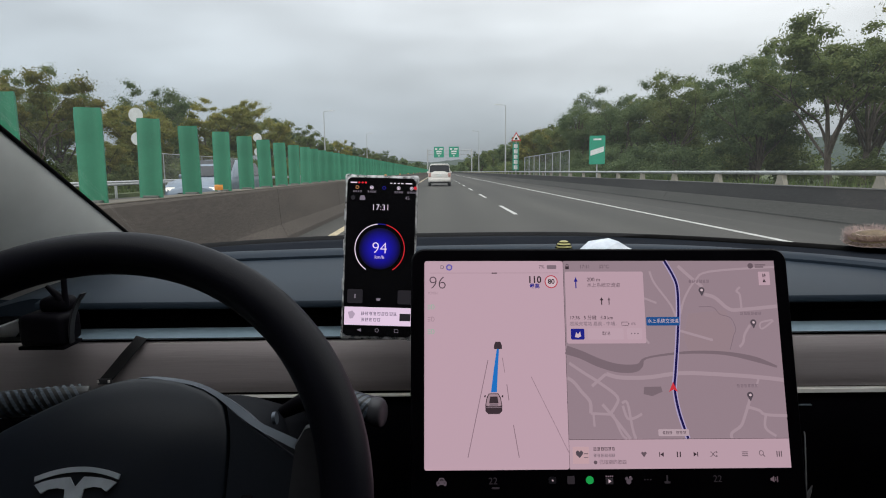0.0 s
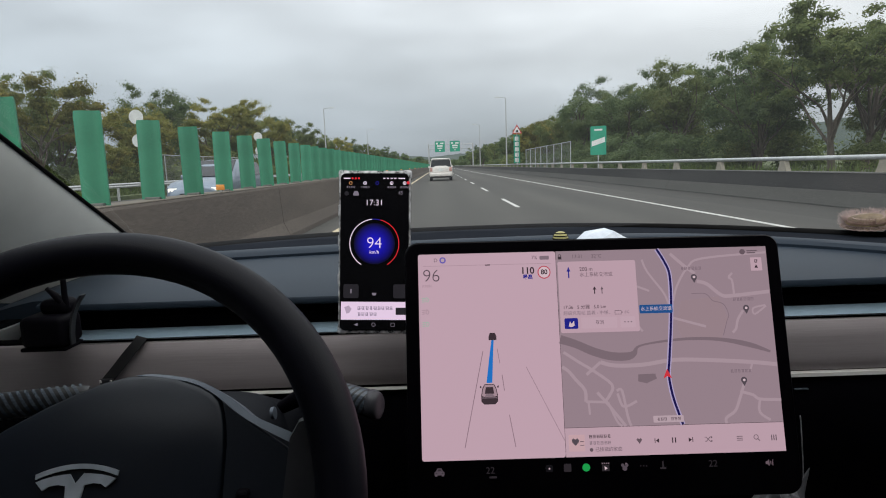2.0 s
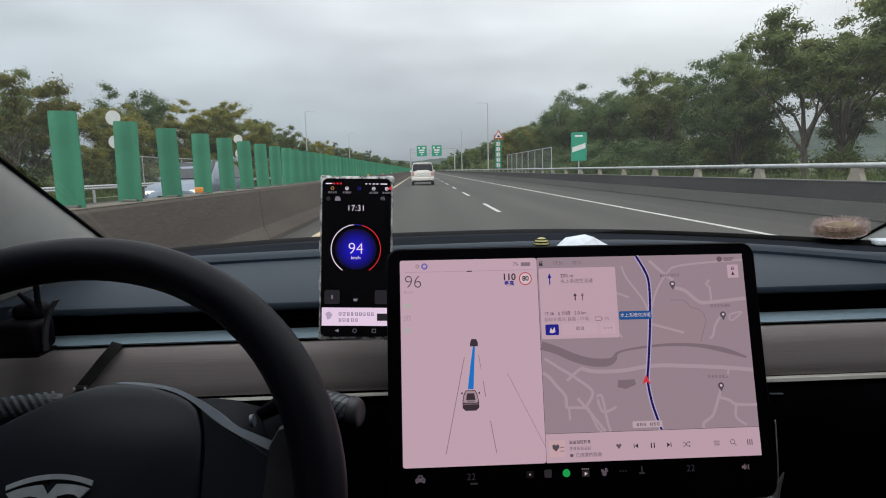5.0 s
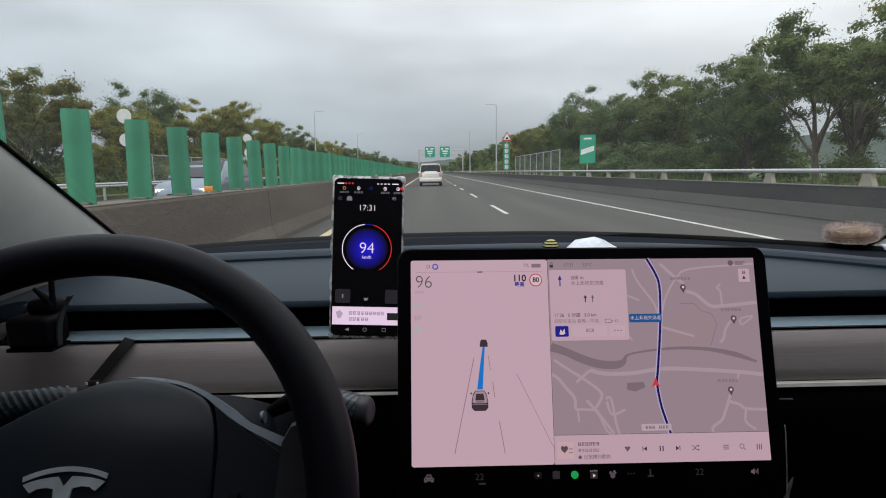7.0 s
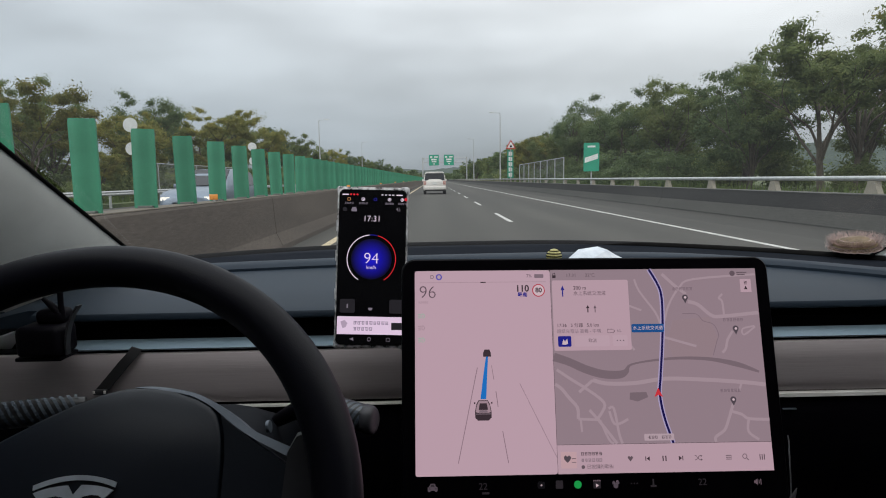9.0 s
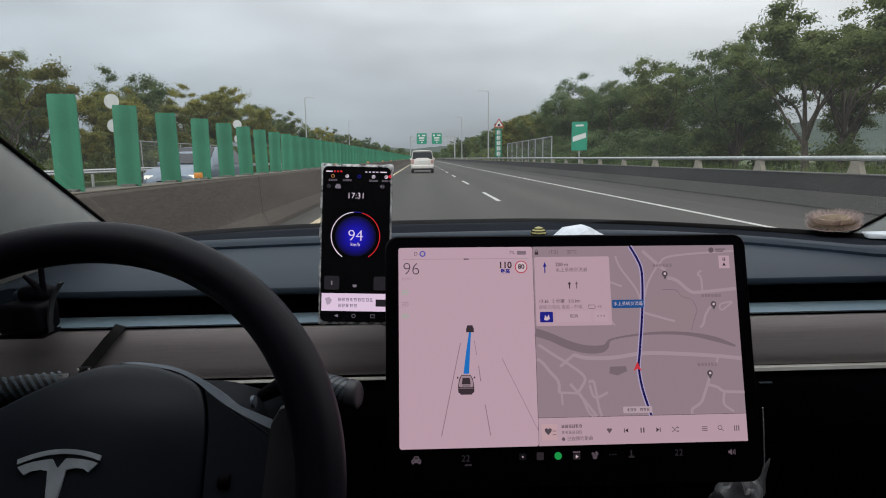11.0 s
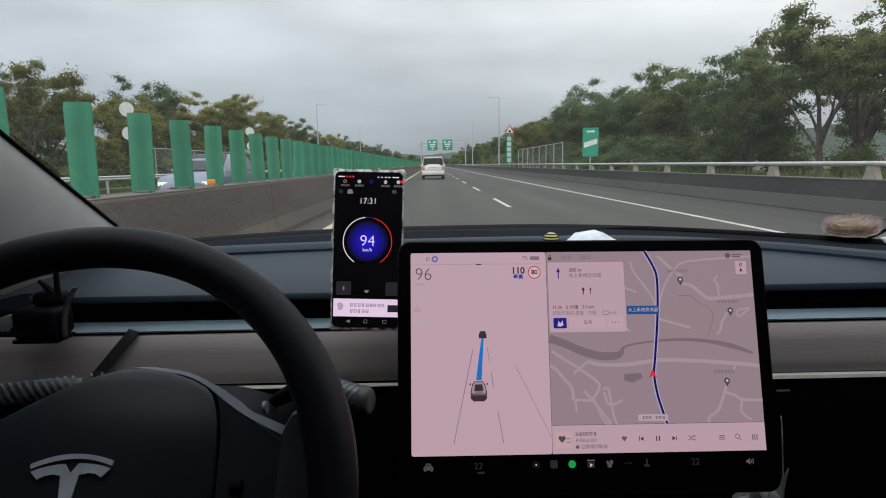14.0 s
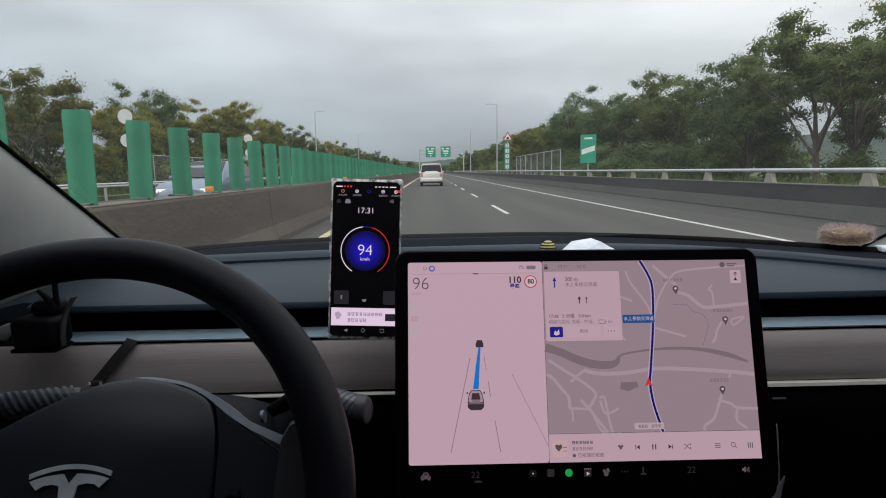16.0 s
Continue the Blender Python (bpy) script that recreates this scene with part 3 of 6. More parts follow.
for y, w, zt, zb in ((0.87, 0.86, 0.93, 0.24), (1.4, 0.86, 0.86, 0.24), (1.9, 0.84, 0.76, 0.24), (2.15, 0.74, 0.62, 0.30)):
    rings.append([(CX - w, y, zb), (CX + w, y, zb), (CX + w, y, zt - 0.12), (CX + w * 0.85, y, zt), (CX - w * 0.85, y, zt), (CX - w, y, zt - 0.12)])
part("bonnet", loft(rings), M_SHEETMETAL, car_cabin, "dark painted bonnet", 40)
for s in (-1, 1):
    for y in (-1.55, 1.35):
        part("wheel", tube([(CX + s * 0.70, y, 0.33), (CX + s * 0.72, y, 0.33), (CX + s * 0.90, y, 0.33), (CX + s * 0.92, y, 0.33)], [0.29, 0.33, 0.33, 0.29], 28), M_SEAL, car_cabin, "black tyre", 40)

def smooth_line(pts, n=6):
    """Points along a soft curve through the given ones."""
    out = []
    P = [Vector(p) for p in pts]
    for i in range(len(P) - 1):
        a, b, c, d = P[max(i - 1, 0)], P[i], P[i + 1], P[min(i + 2, len(P) - 1)]
        for k in range(n):
            t = k / n
            out.append(0.5 * ((2 * b) + (c - a) * t + (2 * a - 5 * b + 4 * c - d) * t * t + (3 * b - a - 3 * c + d) * t ** 3))
    return out + [P[-1]]


# ---- steering wheel ----
TILT = 0.581
WV, WN = Vector((0, math.sin(TILT), math.cos(TILT))), Vector((0, -math.cos(TILT), math.sin(TILT)))
steering_wheel = thing("steering_wheel", "black leather steering wheel with silver-edged airbag pad", "steering wheel")
steering_wheel.matrix_basis = Matrix(((1, 0, 0, -0.2314), (0, WV.y, WN.y, 0.3158), (0, WV.z, WN.z, 0.9806), (0, 0, 0, 1)))
rings = []
for i in range(96):
    a = 2 * math.pi * i / 96
    c, s = math.cos(a), math.sin(a)
    # thicker grips at ten and two
    g = 1 + 0.06 * math.exp(-((math.sin(a) - 0.35) / 0.25) ** 2)
    rings.append([(c * (0.1746 + 0.0150 * g * math.cos(b)), s * (0.1746 + 0.0150 * g * math.cos(b)), 0.0147 * g * math.sin(b)) for b in (2 * math.pi * k / 18 for k in range(18))])
part("rim", loft(rings + rings[:1], caps=False), M_LEATHER, steering_wheel, "", 80, at=pose(-0.0013, -0.0022, 0.0007, -1.15, 0, 0))


PAD = [(0.006, 0.0938), (0.022, 0.0945), (0.043, 0.0913), (0.062, 0.0845), (0.0725, 0.0788), (0.0778, 0.0735), (0.0818, 0.0660), (0.0850, 0.0570), (0.0872, 0.045), (0.0892, 0.02), (0.0892, 0.0), (0.082, -0.04), (0.055, -0.075), (0.02, -0.09), (0.0, -0.092), (-0.02, -0.09), (-0.055, -0.075), (-0.082, -0.04), (-0.094, 0.0), (-0.098, 0.024), (-0.085, 0.0415), (-0.063, 0.0590), (-0.042, 0.0725), (-0.024, 0.0828), (-0.008, 0.0900)]


def ring_at(outline, k, z, dy=0.0):
    return [(x * k, (y - 0.0) * k + dy, z) for x, y in outline]


bm = loft([ring_at(PAD, 1.0, -0.055), ring_at(PAD, 1.0, -0.0345), ring_at(PAD, 0.99, -0.0325), ring_at(PAD, 0.96, -0.0310), ring_at(PAD, 0.88, -0.0288), ring_at(PAD, 0.76, -0.0270), ring_at(PAD, 0.62, -0.0258), ring_at(PAD, 0.45, -0.0249), ring_at(PAD, 0.3, -0.0245), ring_at(PAD, 0.15, -0.0242)])
def dome(bm):
    """Bend the pad's upper part back, away from the driver."""
    for v in bm.verts:
        d = max(0.0, v.co.y - 0.036)
        v.co.z -= 4.15 * d * d
        v.co.y += 0.0012 * (d / 0.07) ** 2
    return bm


airbag_pad = part("airbag_pad", dome(bm), M_AIRBAG, steering_wheel, "smooth dark airbag cover", 60)
# silver band round the pad's shoulder, running out along the spokes
for s in (1, -1):
    hi = [(0.0120, 0.0950), (0.0266, 0.0954), (0.0526, 0.0911), (0.0725, 0.0831), (0.0908, 0.0722), (0.1033, 0.0631), (0.1196, 0.0558), (0.1360, 0.0490)]
    lo = [(0.0125, 0.0946), (0.0279, 0.0931), (0.0538, 0.0879), (0.0721, 0.0794), (0.0909, 0.0660), (0.1045, 0.0575), (0.1207, 0.0493), (0.1365, 0.0418)]
    if s < 0:
        hi = [(0.004, 0.0935), (0.018, 0.0870), (0.042, 0.0740), (0.063, 0.0610), (0.086, 0.0440), (0.099, 0.0345), (0.112, 0.029), (0.138, 0.025)]
        lo = [(x - 0.002, y - 0.004) for x, y in hi]
    dn = 0.0 if s > 0 else 0.008
    part("pad_trim", dome(loft([[(s * b.x, b.y, -0.033 - dn), (s * a.x, a.y, -0.034 - dn), (s * a.x, a.y, -0.048), (s * b.x, b.y, -0.048)] for a, b in zip(smooth_line(hi, 5), smooth_line(lo, 5))])), M_SATIN, steering_wheel, "satin silver trim band", 50)
    # spoke face and its dark thumb grip
    sp = [(0.0802, 0.0742), (0.094, 0.0640), (0.108, 0.0545), (0.122, 0.0455), (0.137, 0.036), (0.142, 0.0), (0.140, -0.030), (0.0908, -0.030), (0.0908, 0.0), (0.0888, 0.045), (0.0864, 0.0575), (0.0834, 0.0668)]
    if s < 0:
        sp = [(x + 0.010, min(y, 0.030) - 0.008) for x, y in sp]
    part("spoke", dome(loft([ring_at([(s * x, y) for x, y in sp], 1, -0.052), ring_at([(s * x, y) for x, y in sp], 1, -0.0345), [(s * (x * 0.97 + 0.0034), y * 0.97 + 0.0006, -0.0325) for x, y in sp]])), M_AIRBAG, steering_wheel, "", 50)
    th = [(0.137, 0.046), (0.142, 0.056), (0.150, 0.059), (0.160, 0.056), (0.172, 0.045), (0.176, 0.0), (0.168, -0.05), (0.150, -0.05), (0.139, -0.03), (0.135, 0.0)]
    part("thumb_grip", loft([ring_at([(s * x, y) for x, y in th], 1, -0.035), ring_at([(s * x, y) for x, y in th], 1, -0.012), [(s * (x * 0.94 + 0.0093), y * 0.94, -0.006) for x, y in th]]), M_FIN, steering_wheel, "", 50)
    bm = bmesh.new()
    bmesh.ops.create_cone(bm, cap_ends=True, segments=20, radius1=0.0055, radius2=0.0055, depth=0.008, matrix=pose(s * 0.104, 0.012, -0.0345, 0, 90, 0))
    bmesh.ops.bevel(bm, geom=bm.edges[:], offset=0.001, segments=1, affect="EDGES")
    part("scroll_button", bm, M_BLACK, steering_wheel, "small ridged scroll wheel", 40)
# emblem: a curved bar over a tapering stem
bm = bmesh.new()
ARC = []
for k in linspace(-1, 1, 15):
    ARC.append((0.0262 * k, 0.0335 - 0.0052 * k * k))
low = [(x * 0.985, y - 0.0030) for x, y in ARC]
loft([[(*p, -0.0236) for p in ARC + low[::-1]], [(*p, -0.0222) for p in ARC + low[::-1]]], bm=bm)
for s in (1, -1):
    wing = [(s * 0.0252, 0.0236), (s * 0.021, 0.0252), (s * 0.015, 0.0266), (s * 0.0085, 0.0274), (s * 0.0045, 0.0276), (0, 0.0215), (0, -0.018), (s * 0.0012, -0.014), (s * 0.0058, 0.0205), (s * 0.011, 0.0215), (s * 0.0165, 0.0208), (s * 0.020, 0.0185)]
    loft([[(*p, -0.0236) for p in wing], [(*p, -0.0222) for p in wing]], bm=bm)
part("emblem", bm, M_EMBLEM, steering_wheel, "brushed silver emblem", at=pose(0.0008, 0.0007, 0, 0, 0, 1.1))

# ---- steering column with its two stalks ----
steering_column = thing("steering_column", "dark plastic steering column shroud with two stalks", "steering column")
rings = []
for y, w, zt, zb in ((0.37, 0.078, 0.915, 0.84), (0.44, 0.084, 0.952, 0.84), (0.49, 0.087, 0.968, 0.845), (0.525, 0.086, 0.971, 0.85), (0.555, 0.076, 0.962, 0.85), (0.675, 0.070, 0.90, 0.84)):
    rings.append([(-0.2319 + w * c, y, (zt + zb) / 2 + (zt - zb) / 2 * s) for c, s in ((math.copysign(abs(math.cos(a)) ** 0.6, math.cos(a)), math.copysign(abs(math.sin(a)) ** 0.6, math.sin(a))) for a in (2 * math.pi * k / 28 for k in range(28)))])
part("shroud", loft(rings), M_PAD_DARK, steering_column, "", 60)


def stalk(s):
    """A carbon-pattern lever with a rounded grey end, out to one side of the column."""
    root = part("stalk_arm", tube([(-0.2319 + s * 0.075, 0.545, 0.948), (-0.2319 + s * 0.10, 0.524, 0.967), (-0.2319 + s * 0.125, 0.513, 0.9765)], [0.0065, 0.0085, 0.0095], 12), M_BLACK, steering_column, "black stalk arm", 50)
    def axis(k):
        """The lever's middle line: out, towards the driver and slightly down."""
        if s < 0:
            return -0.2319 - k, 0.512 - 0.15 * (k - 0.118), 0.9765 - 0.04 * (k - 0.118)
        return -0.2319 + k - 0.003, 0.516 - 0.42 * (k - 0.118), 0.9785 - 0.16 * (k - 0.118)

    def skin(k, a, f=1.0):
        x, y, z = axis(k)
        return (x + s * 0.004 * f * math.cos(a), y + 0.0098 * f * math.cos(a), z + 0.0124 * f * math.sin(a))

    lev = [[skin(k, 2 * math.pi * i / 24, f) for i in range(24)] for k, f in (((0.116, 0.55), (0.121, 0.8)) if s > 0 else ((0.092, 0.75), (0.100, 0.82))) + ((0.130, 0.93), (0.150, 0.98), (0.1715, 1.0))]
    grip = part("grip", loft(lev), M_CARBON_D, steering_column, "carbon-weave grip", 50)
    # slanted weave bands lie on the grip's skin
    bm = bmesh.new()
    for i in range(14):
        k0 = (0.108 if s > 0 else 0.088) + i * (0.0052 if s > 0 else 0.0066)
        cols = []
        for j in range(15):
            a = radians(-70 - 200 * j / 14)
            k = k0 + 0.021 * (j / 14 - 0.5)
            cols.append([skin(min(max(k + dk, 0.1215 if s > 0 else 0.098), 0.1705), a, 1.02) for dk in (0, 0.0031)])
        for p, q in zip(cols, cols[1:]):
            if abs(p[0][0] - p[1][0]) > 1e-5 and abs(q[0][0] - q[1][0]) > 1e-5:
                bm.faces.new([bm.verts.new(c) for c in (p[0], q[0], q[1], p[1])])
    part("weave_bands", bm, M_CARBON_L, grip, "silver-grey weave bands")
    end = [[skin(k, 2 * math.pi * i / 28, f) for i in range(28)] for k, f in ((0.1708, 1.0), (0.1718, 1.06), (0.1765, 1.05), (0.1785, 0.98), (0.1796, 0.86), (0.1802, 0.6), (0.1804, 0.2))]
    part("end_cap", loft(end), M_CAP, grip, "grey end cap", 40)
    part("collar", tube([(-0.2319 + s * 0.0785, 0.499, 0.9618), (-0.2319 + s * 0.0815, 0.499, 0.9622)], 0.0055, 16), M_SATIN, steering_column, "pale collar", 60)


stalk(1)
stalk(-1)

# ---- centre touch display ----
AX = Vector((1.0, 0.015, -0.012)).normalized()
NZ = Vector((0.017, -0.96, 0.28)); NZ = (NZ - AX * NZ.dot(AX)).normalized()
UP = NZ.cross(AX)
touch_display = thing("touch_display", "wide black-framed car touch display showing a lit map", "display")
touch_display.matrix_basis = Matrix(((AX.x, UP.x, NZ.x, -0.0195), (AX.y, UP.y, NZ.y, 0.555), (AX.z, UP.z, NZ.z, 1.092), (0, 0, 0, 1)))
S = 0.335 / 1000


def uv(u, v):
    return (u * S, -v * S)


OUTL = rounded(-0.0125, 0.3480, -0.2285, 0.0116, 0.0125, 7)
bm = loft([[(x, y, -0.018) for x, y in rounded(-0.004, 0.339, -0.22, 0.0, 0.012, 7)], [(x, y, -0.010) for x, y in OUTL], [(x, y, -0.0015) for x, y in OUTL], [(x, y, 0.0) for x, y in rounded(-0.0112, 0.3467, -0.2272, 0.0103, 0.0115, 7)]])
part("housing", bm, M_HOUSING, touch_display, "black glass-fronted housing", 40)
bm = loft([[(x, y, -0.0095) for x, y in rounded(-0.0129, 0.3484, -0.2289, 0.0120, 0.0128, 7)], [(x, y, -0.0030) for x, y in rounded(-0.0129, 0.3484, -0.2289, 0.0120, 0.0128, 7)]], caps=False)
part("edge_band", bm, M_EDGE, touch_display, "thin silver edge band", 60)
part("stand", box(0.13, 0.21, -0.16, -0.07, -0.17, -0.0185, bevel=0.01), M_BLACK, touch_display, "black stand behind the display", 40)

G_PANEL = glow("lit_panel", srgb(188, 158, 171))
G_MAP = glow("lit_map", srgb(146, 126, 135))
G_CARD = glow("lit_card", srgb(183, 154, 166))
G_ROAD = glow("lit_road", srgb(163, 142, 151))
G_RIVER = glow("lit_river", srgb(119, 102, 110))
G_PARK = glow("lit_park", srgb(147, 126, 133))
G_NAVY = glow("lit_navy", srgb(22, 16, 72))
G_HALO = glow("lit_halo", srgb(170, 156, 192))
G_BLUE = glow("lit_blue", srgb(28, 110, 190))
G_TAG = glow("lit_tag", srgb(28, 76, 134))
G_BTN = glow("lit_button", srgb(28, 30, 128))
G_INK = glow("lit_ink", srgb(58, 46, 52))
G_GREY = glow("lit_grey", srgb(98, 82, 90))
G_SPEED = glow("lit_speed_grey", srgb(84, 68, 77))
G_FAINT = glow("lit_faint", srgb(160, 134, 144))
G_LANE = glow("lit_lane_grey", srgb(138, 114, 125))
G_SOFT = glow("lit_soft_button", srgb(186, 158, 170))
G_GREY2 = glow("lit_grey_soft", srgb(124, 106, 116))
G_MINT = glow("lit_mint", srgb(150, 178, 160))
G_RED = glow("lit_red", srgb(200, 50, 60))
G_WHITE = glow("lit_white", srgb(204, 180, 188))
G_DIM = glow("lit_dim", srgb(42, 37, 41))
G_GREEN = glow("lit_green", srgb(26, 150, 72))
G_MID = glow("lit_mid_grey", srgb(80, 70, 78))
G_PALE = glow("lit_pale", srgb(178, 156, 165))
G_MARK = glow("lit_map_mark", srgb(118, 100, 110))
G_COVER = glow("lit_cover", srgb(192, 158, 164))
G_RING = glow("lit_sign_ring", srgb(178, 62, 76))
G_VIOLET = glow("lit_violet", srgb(96, 84, 170))


def flat(pts, z, bm=None):
    """A thin lit patch."""
    return loft([[(x, y, z - 0.0002) for x, y in pts], [(x, y, z) for x, y in pts]], bm=bm)


def stroke(pts, w, z, bm=None):
    """A line of even width through points, in the display's plane."""
    pts = [Vector(p) for p in pts]
    l, r = [], []
    for i, p in enumerate(pts):
        d = (pts[min(i + 1, len(pts) - 1)] - pts[max(i - 1, 0)]).normalized()
        n = Vector((-d.y, d.x)) * w / 2
        l.append(p + n); r.append(p - n)
    bm = bm or bmesh.new()
    va = [bm.verts.new((p.x, p.y, z)) for p in l]
    vb = [bm.verts.new((p.x, p.y, z)) for p in r]
    for i in range(len(pts) - 1):
        bm.faces.new((va[i], va[i + 1], vb[i + 1], vb[i]))
    return bm


def disc(cx, cy, r, n=24):
    return [(cx + r * math.cos(2 * math.pi * k / n), cy + r * math.sin(2 * math.pi * k / n)) for k in range(n)]


def lettering(name, body, size, x, y, z, material, parent, align="CENTER", thin=0.0):
    """Words as a flat mesh in the parent's plane, their middle at x, y."""
    cu = bpy.data.curves.new(name, "FONT")
    cu.body, cu.size, cu.align_x, cu.align_y = body, size, align, "CENTER"
    cu.offset = thin
    tmp = new("lettering_tmp", cu)
    dg = bpy.context.evaluated_depsgraph_get()
    me = bpy.data.meshes.new_from_object(tmp.evaluated_get(dg))
    bpy.data.objects.remove(tmp)
    bpy.data.curves.remove(cu)
    me.materials.clear()
    me.materials.append(material)
    ob = new(name, me)
    ob.parent = parent
    ob.matrix_basis = Matrix.Translation((x, y, z))
    return ob


D = touch_display
L = [0.0004 + 0.00035 * k for k in range(8)]


def ui(name, bm, m, label=""):
    return part(name, bm, m, D, label)


def uis(pts):
    return [uv(*p) for p in pts]


ui("driving_panel", flat(rounded(0, 393 * S, -568 * S, 0, 0.0022, 4), L[0]), G_PANEL, "pale pink lit driving panel")
ui("map_panel", flat(uis([(394, 0), (1000, 0), (1000, 490), (394, 490)]), L[0]), G_MAP, "grey lit map")
ui("media_bar", flat(uis([(394, 491), (1000, 491), (1000, 568), (394, 568)]), L[0]), G_CARD, "pale media bar")
ui("map_park", flat(uis([(743, 150), (850, 140), (872, 200), (850, 256), (740, 262), (726, 215)]), L[1]), G_PARK)


def ribbon(pts, widths, z, bm):
    """A soft line whose width changes along it."""
    P = smooth_line([(*uv(*p), w) for p, w in zip(pts, widths)], 6)
    l, r = [], []
    for k, p in enumerate(P):
        d = P[min(k + 1, len(P) - 1)] - P[max(k - 1, 0)]
        nn = Vector((-d.y, d.x)).normalized() * p.z * S / 2
        l.append(bm.verts.new((p.x + nn.x, p.y + nn.y, z))); r.append(bm.verts.new((p.x - nn.x, p.y - nn.y, z)))
    for k in range(len(P) - 1):
        bm.faces.new((l[k], l[k + 1], r[k + 1], r[k]))


bm = bmesh.new()
ribbon([(394, 249), (436, 263), (485, 285), (533, 299), (578, 301), (599, 293), (614, 274), (674, 263), (755, 257), (844, 261), (923, 277), (983, 298)], (24, 22, 23, 23, 22, 16, 6, 6, 8, 10, 14, 6), L[1] + 0.0001, bm)
flat(uis([(607, 351), (654, 350), (658, 364), (628, 376), (605, 370)]), L[1] + 0.0001, bm)
ui("map_river", bm, G_RIVER)
ui("map_creek", stroke(smooth_line(uis([(774, 131), (814, 132), (833, 152), (862, 162), (875, 192), (868, 211), (855, 250)]), 4), 1.5 * S, L[1] + 0.00015), G_MARK)
MAIN_ROADS = (([(503, 315), (542, 325), (621, 325), (711, 314), (820, 318), (929, 326), (998, 334)], 11), ([(792, 96), (821, 105), (859, 137), (895, 139), (997, 130)], 10), ([(998, 18), (812, 31), (769, 56), (735, 106), (720, 151)], 6), ([(639, 30), (652, 65), (694, 125), (707, 160)], 6), ([(721, 15), (759, 51), (788, 74)], 9), ([(714, 197), (807, 224)], 7))
WEST_LANES = (([(503, 315), (462, 348)], 8), ([(401, 285), (444, 314), (482, 338), (531, 377), (523, 405), (507, 424)], 8), ([(395, 325), (413, 338), (432, 362), (455, 390), (456, 421)], 9), ([(456, 421), (517, 424)], 7), ([(463, 424), (465, 456)], 6), ([(489, 397), (512, 424), (535, 453), (562, 489)], 8), ([(517, 424), (539, 476), (553, 489)], 6), ([(543, 394), (558, 394), (569, 462), (577, 489)], 7), ([(545, 401), (556, 434), (575, 434), (597, 423)], 7))
EAST_LANES = (([(929, 326), (920, 351)], 6), ([(899, 386), (882, 429), (868, 457), (842, 475), (841, 489)], 8), ([(887, 405), (921, 415), (940, 427), (999, 430)], 8), ([(940, 427), (936, 462), (964, 484)], 7), ([(895, 139), (893, 97), (884, 87), (895, 75)], 6), ([(916, 182), (899, 207), (892, 231), (881, 243)], 7), ([(983, 170), (949, 193), (946, 176), (981, 168)], 5), ([(616, 105), (654, 120)], 6), ([(613, 214), (627, 233)], 6))
for r, w in MAIN_ROADS + WEST_LANES + EAST_LANES:
    ROAD_Z = L[2] + 0.00001 * len(touch_display.children)
    ui("map_road", stroke(smooth_line(uis(r), 4), w * S, ROAD_Z), G_ROAD)
ROUTE = [(683, 1), (704, 40), (715, 76), (714, 146), (707, 224), (696, 312), (691, 355), (699, 417), (720, 489)]
ui("route_halo", stroke(smooth_line(uis(ROUTE)), 13 * S, L[3]), G_HALO)
ui("route_line", stroke(smooth_line(uis(ROUTE)), 6.6 * S, L[3] + 0.0002), G_NAVY, "dark blue route line")
ui("own_position_arrow", flat(uis([(687, 338), (699, 364), (687, 358), (675, 364)]), L[4] + 0.0001), G_RED, "red arrow")
tag = ui("interchange_tag", flat(rounded(uv(622, 0)[0], uv(716, 0)[0], uv(0, 183)[1], uv(0, 159)[1], 0.0012, 3), L[4]), G_TAG, "blue interchange tag")
lettering("tag_words", "水上系統交流道", 12.6 * S, *uv(669, 171), L[5], G_WHITE, tag)
bm = flat(rounded(uv(639, 0)[0], uv(723, 0)[0], uv(0, 482)[1], uv(0, 464)[1], 0.0008, 2), L[4])
pill = ui("road_label", bm, G_PALE)


def scribble(name, u, v, count, size, m, z, parent):
    """Unreadable characters: each a block of short strokes about its middle line."""
    rnd = random.Random(int(u * 7 + v))
    for k in range(count):
        bm = bmesh.new()
        x = u + k * size * 1.12
        for j in range(3):
            y = v + (j - 1) * size * 0.38
            a, b = rnd.uniform(0, 0.25), rnd.uniform(0.75, 1)
            stroke(uis([(x + a * size, y), (x + b * size, y)]), size * 0.15 * S, z + 0.00001 * j, bm)
        for f in (rnd.uniform(0.1, 0.4), rnd.uniform(0.6, 0.9)):
            stroke(uis([(x + f * size, v - size * 0.5), (x + f * size, v + size * rnd.uniform(0.2, 0.5))]), size * 0.15 * S, z + 0.00004, bm)
        part(name, bm, m, parent)


scribble("label_bar", 649, 473, 3, 8.5, G_GREY, L[5], pill)
scribble("label_bar", 687, 473, 3, 8.5, G_GREY, L[5], pill)
for u, v in ((784, 88), (925, 179), (900, 378)):
    bm = flat(disc(*uv(u, v - 4), 8.5 * S), L[4])
    flat(uis([(u - 7, v), (u + 7, v), (u, v + 13)]), L[4] + 0.00003, bm)
    pin = ui("map_pin", bm, G_MID)
    part("pin_dot", flat(disc(*uv(u, v - 4), 3.5 * S), L[5]), G_WHITE, pin)
    scribble("label_bar", u - 36, v - 29, 6, 9, G_MARK, L[4] + 0.00015, pin)
# guidance card
card = ui("guidance_card", flat(rounded(uv(397, 0)[0], uv(619, 0)[0], uv(0, 232)[1], uv(0, 31)[1], 0.0016, 3), L[4] + 0.0002), G_CARD, "pale guidance card")


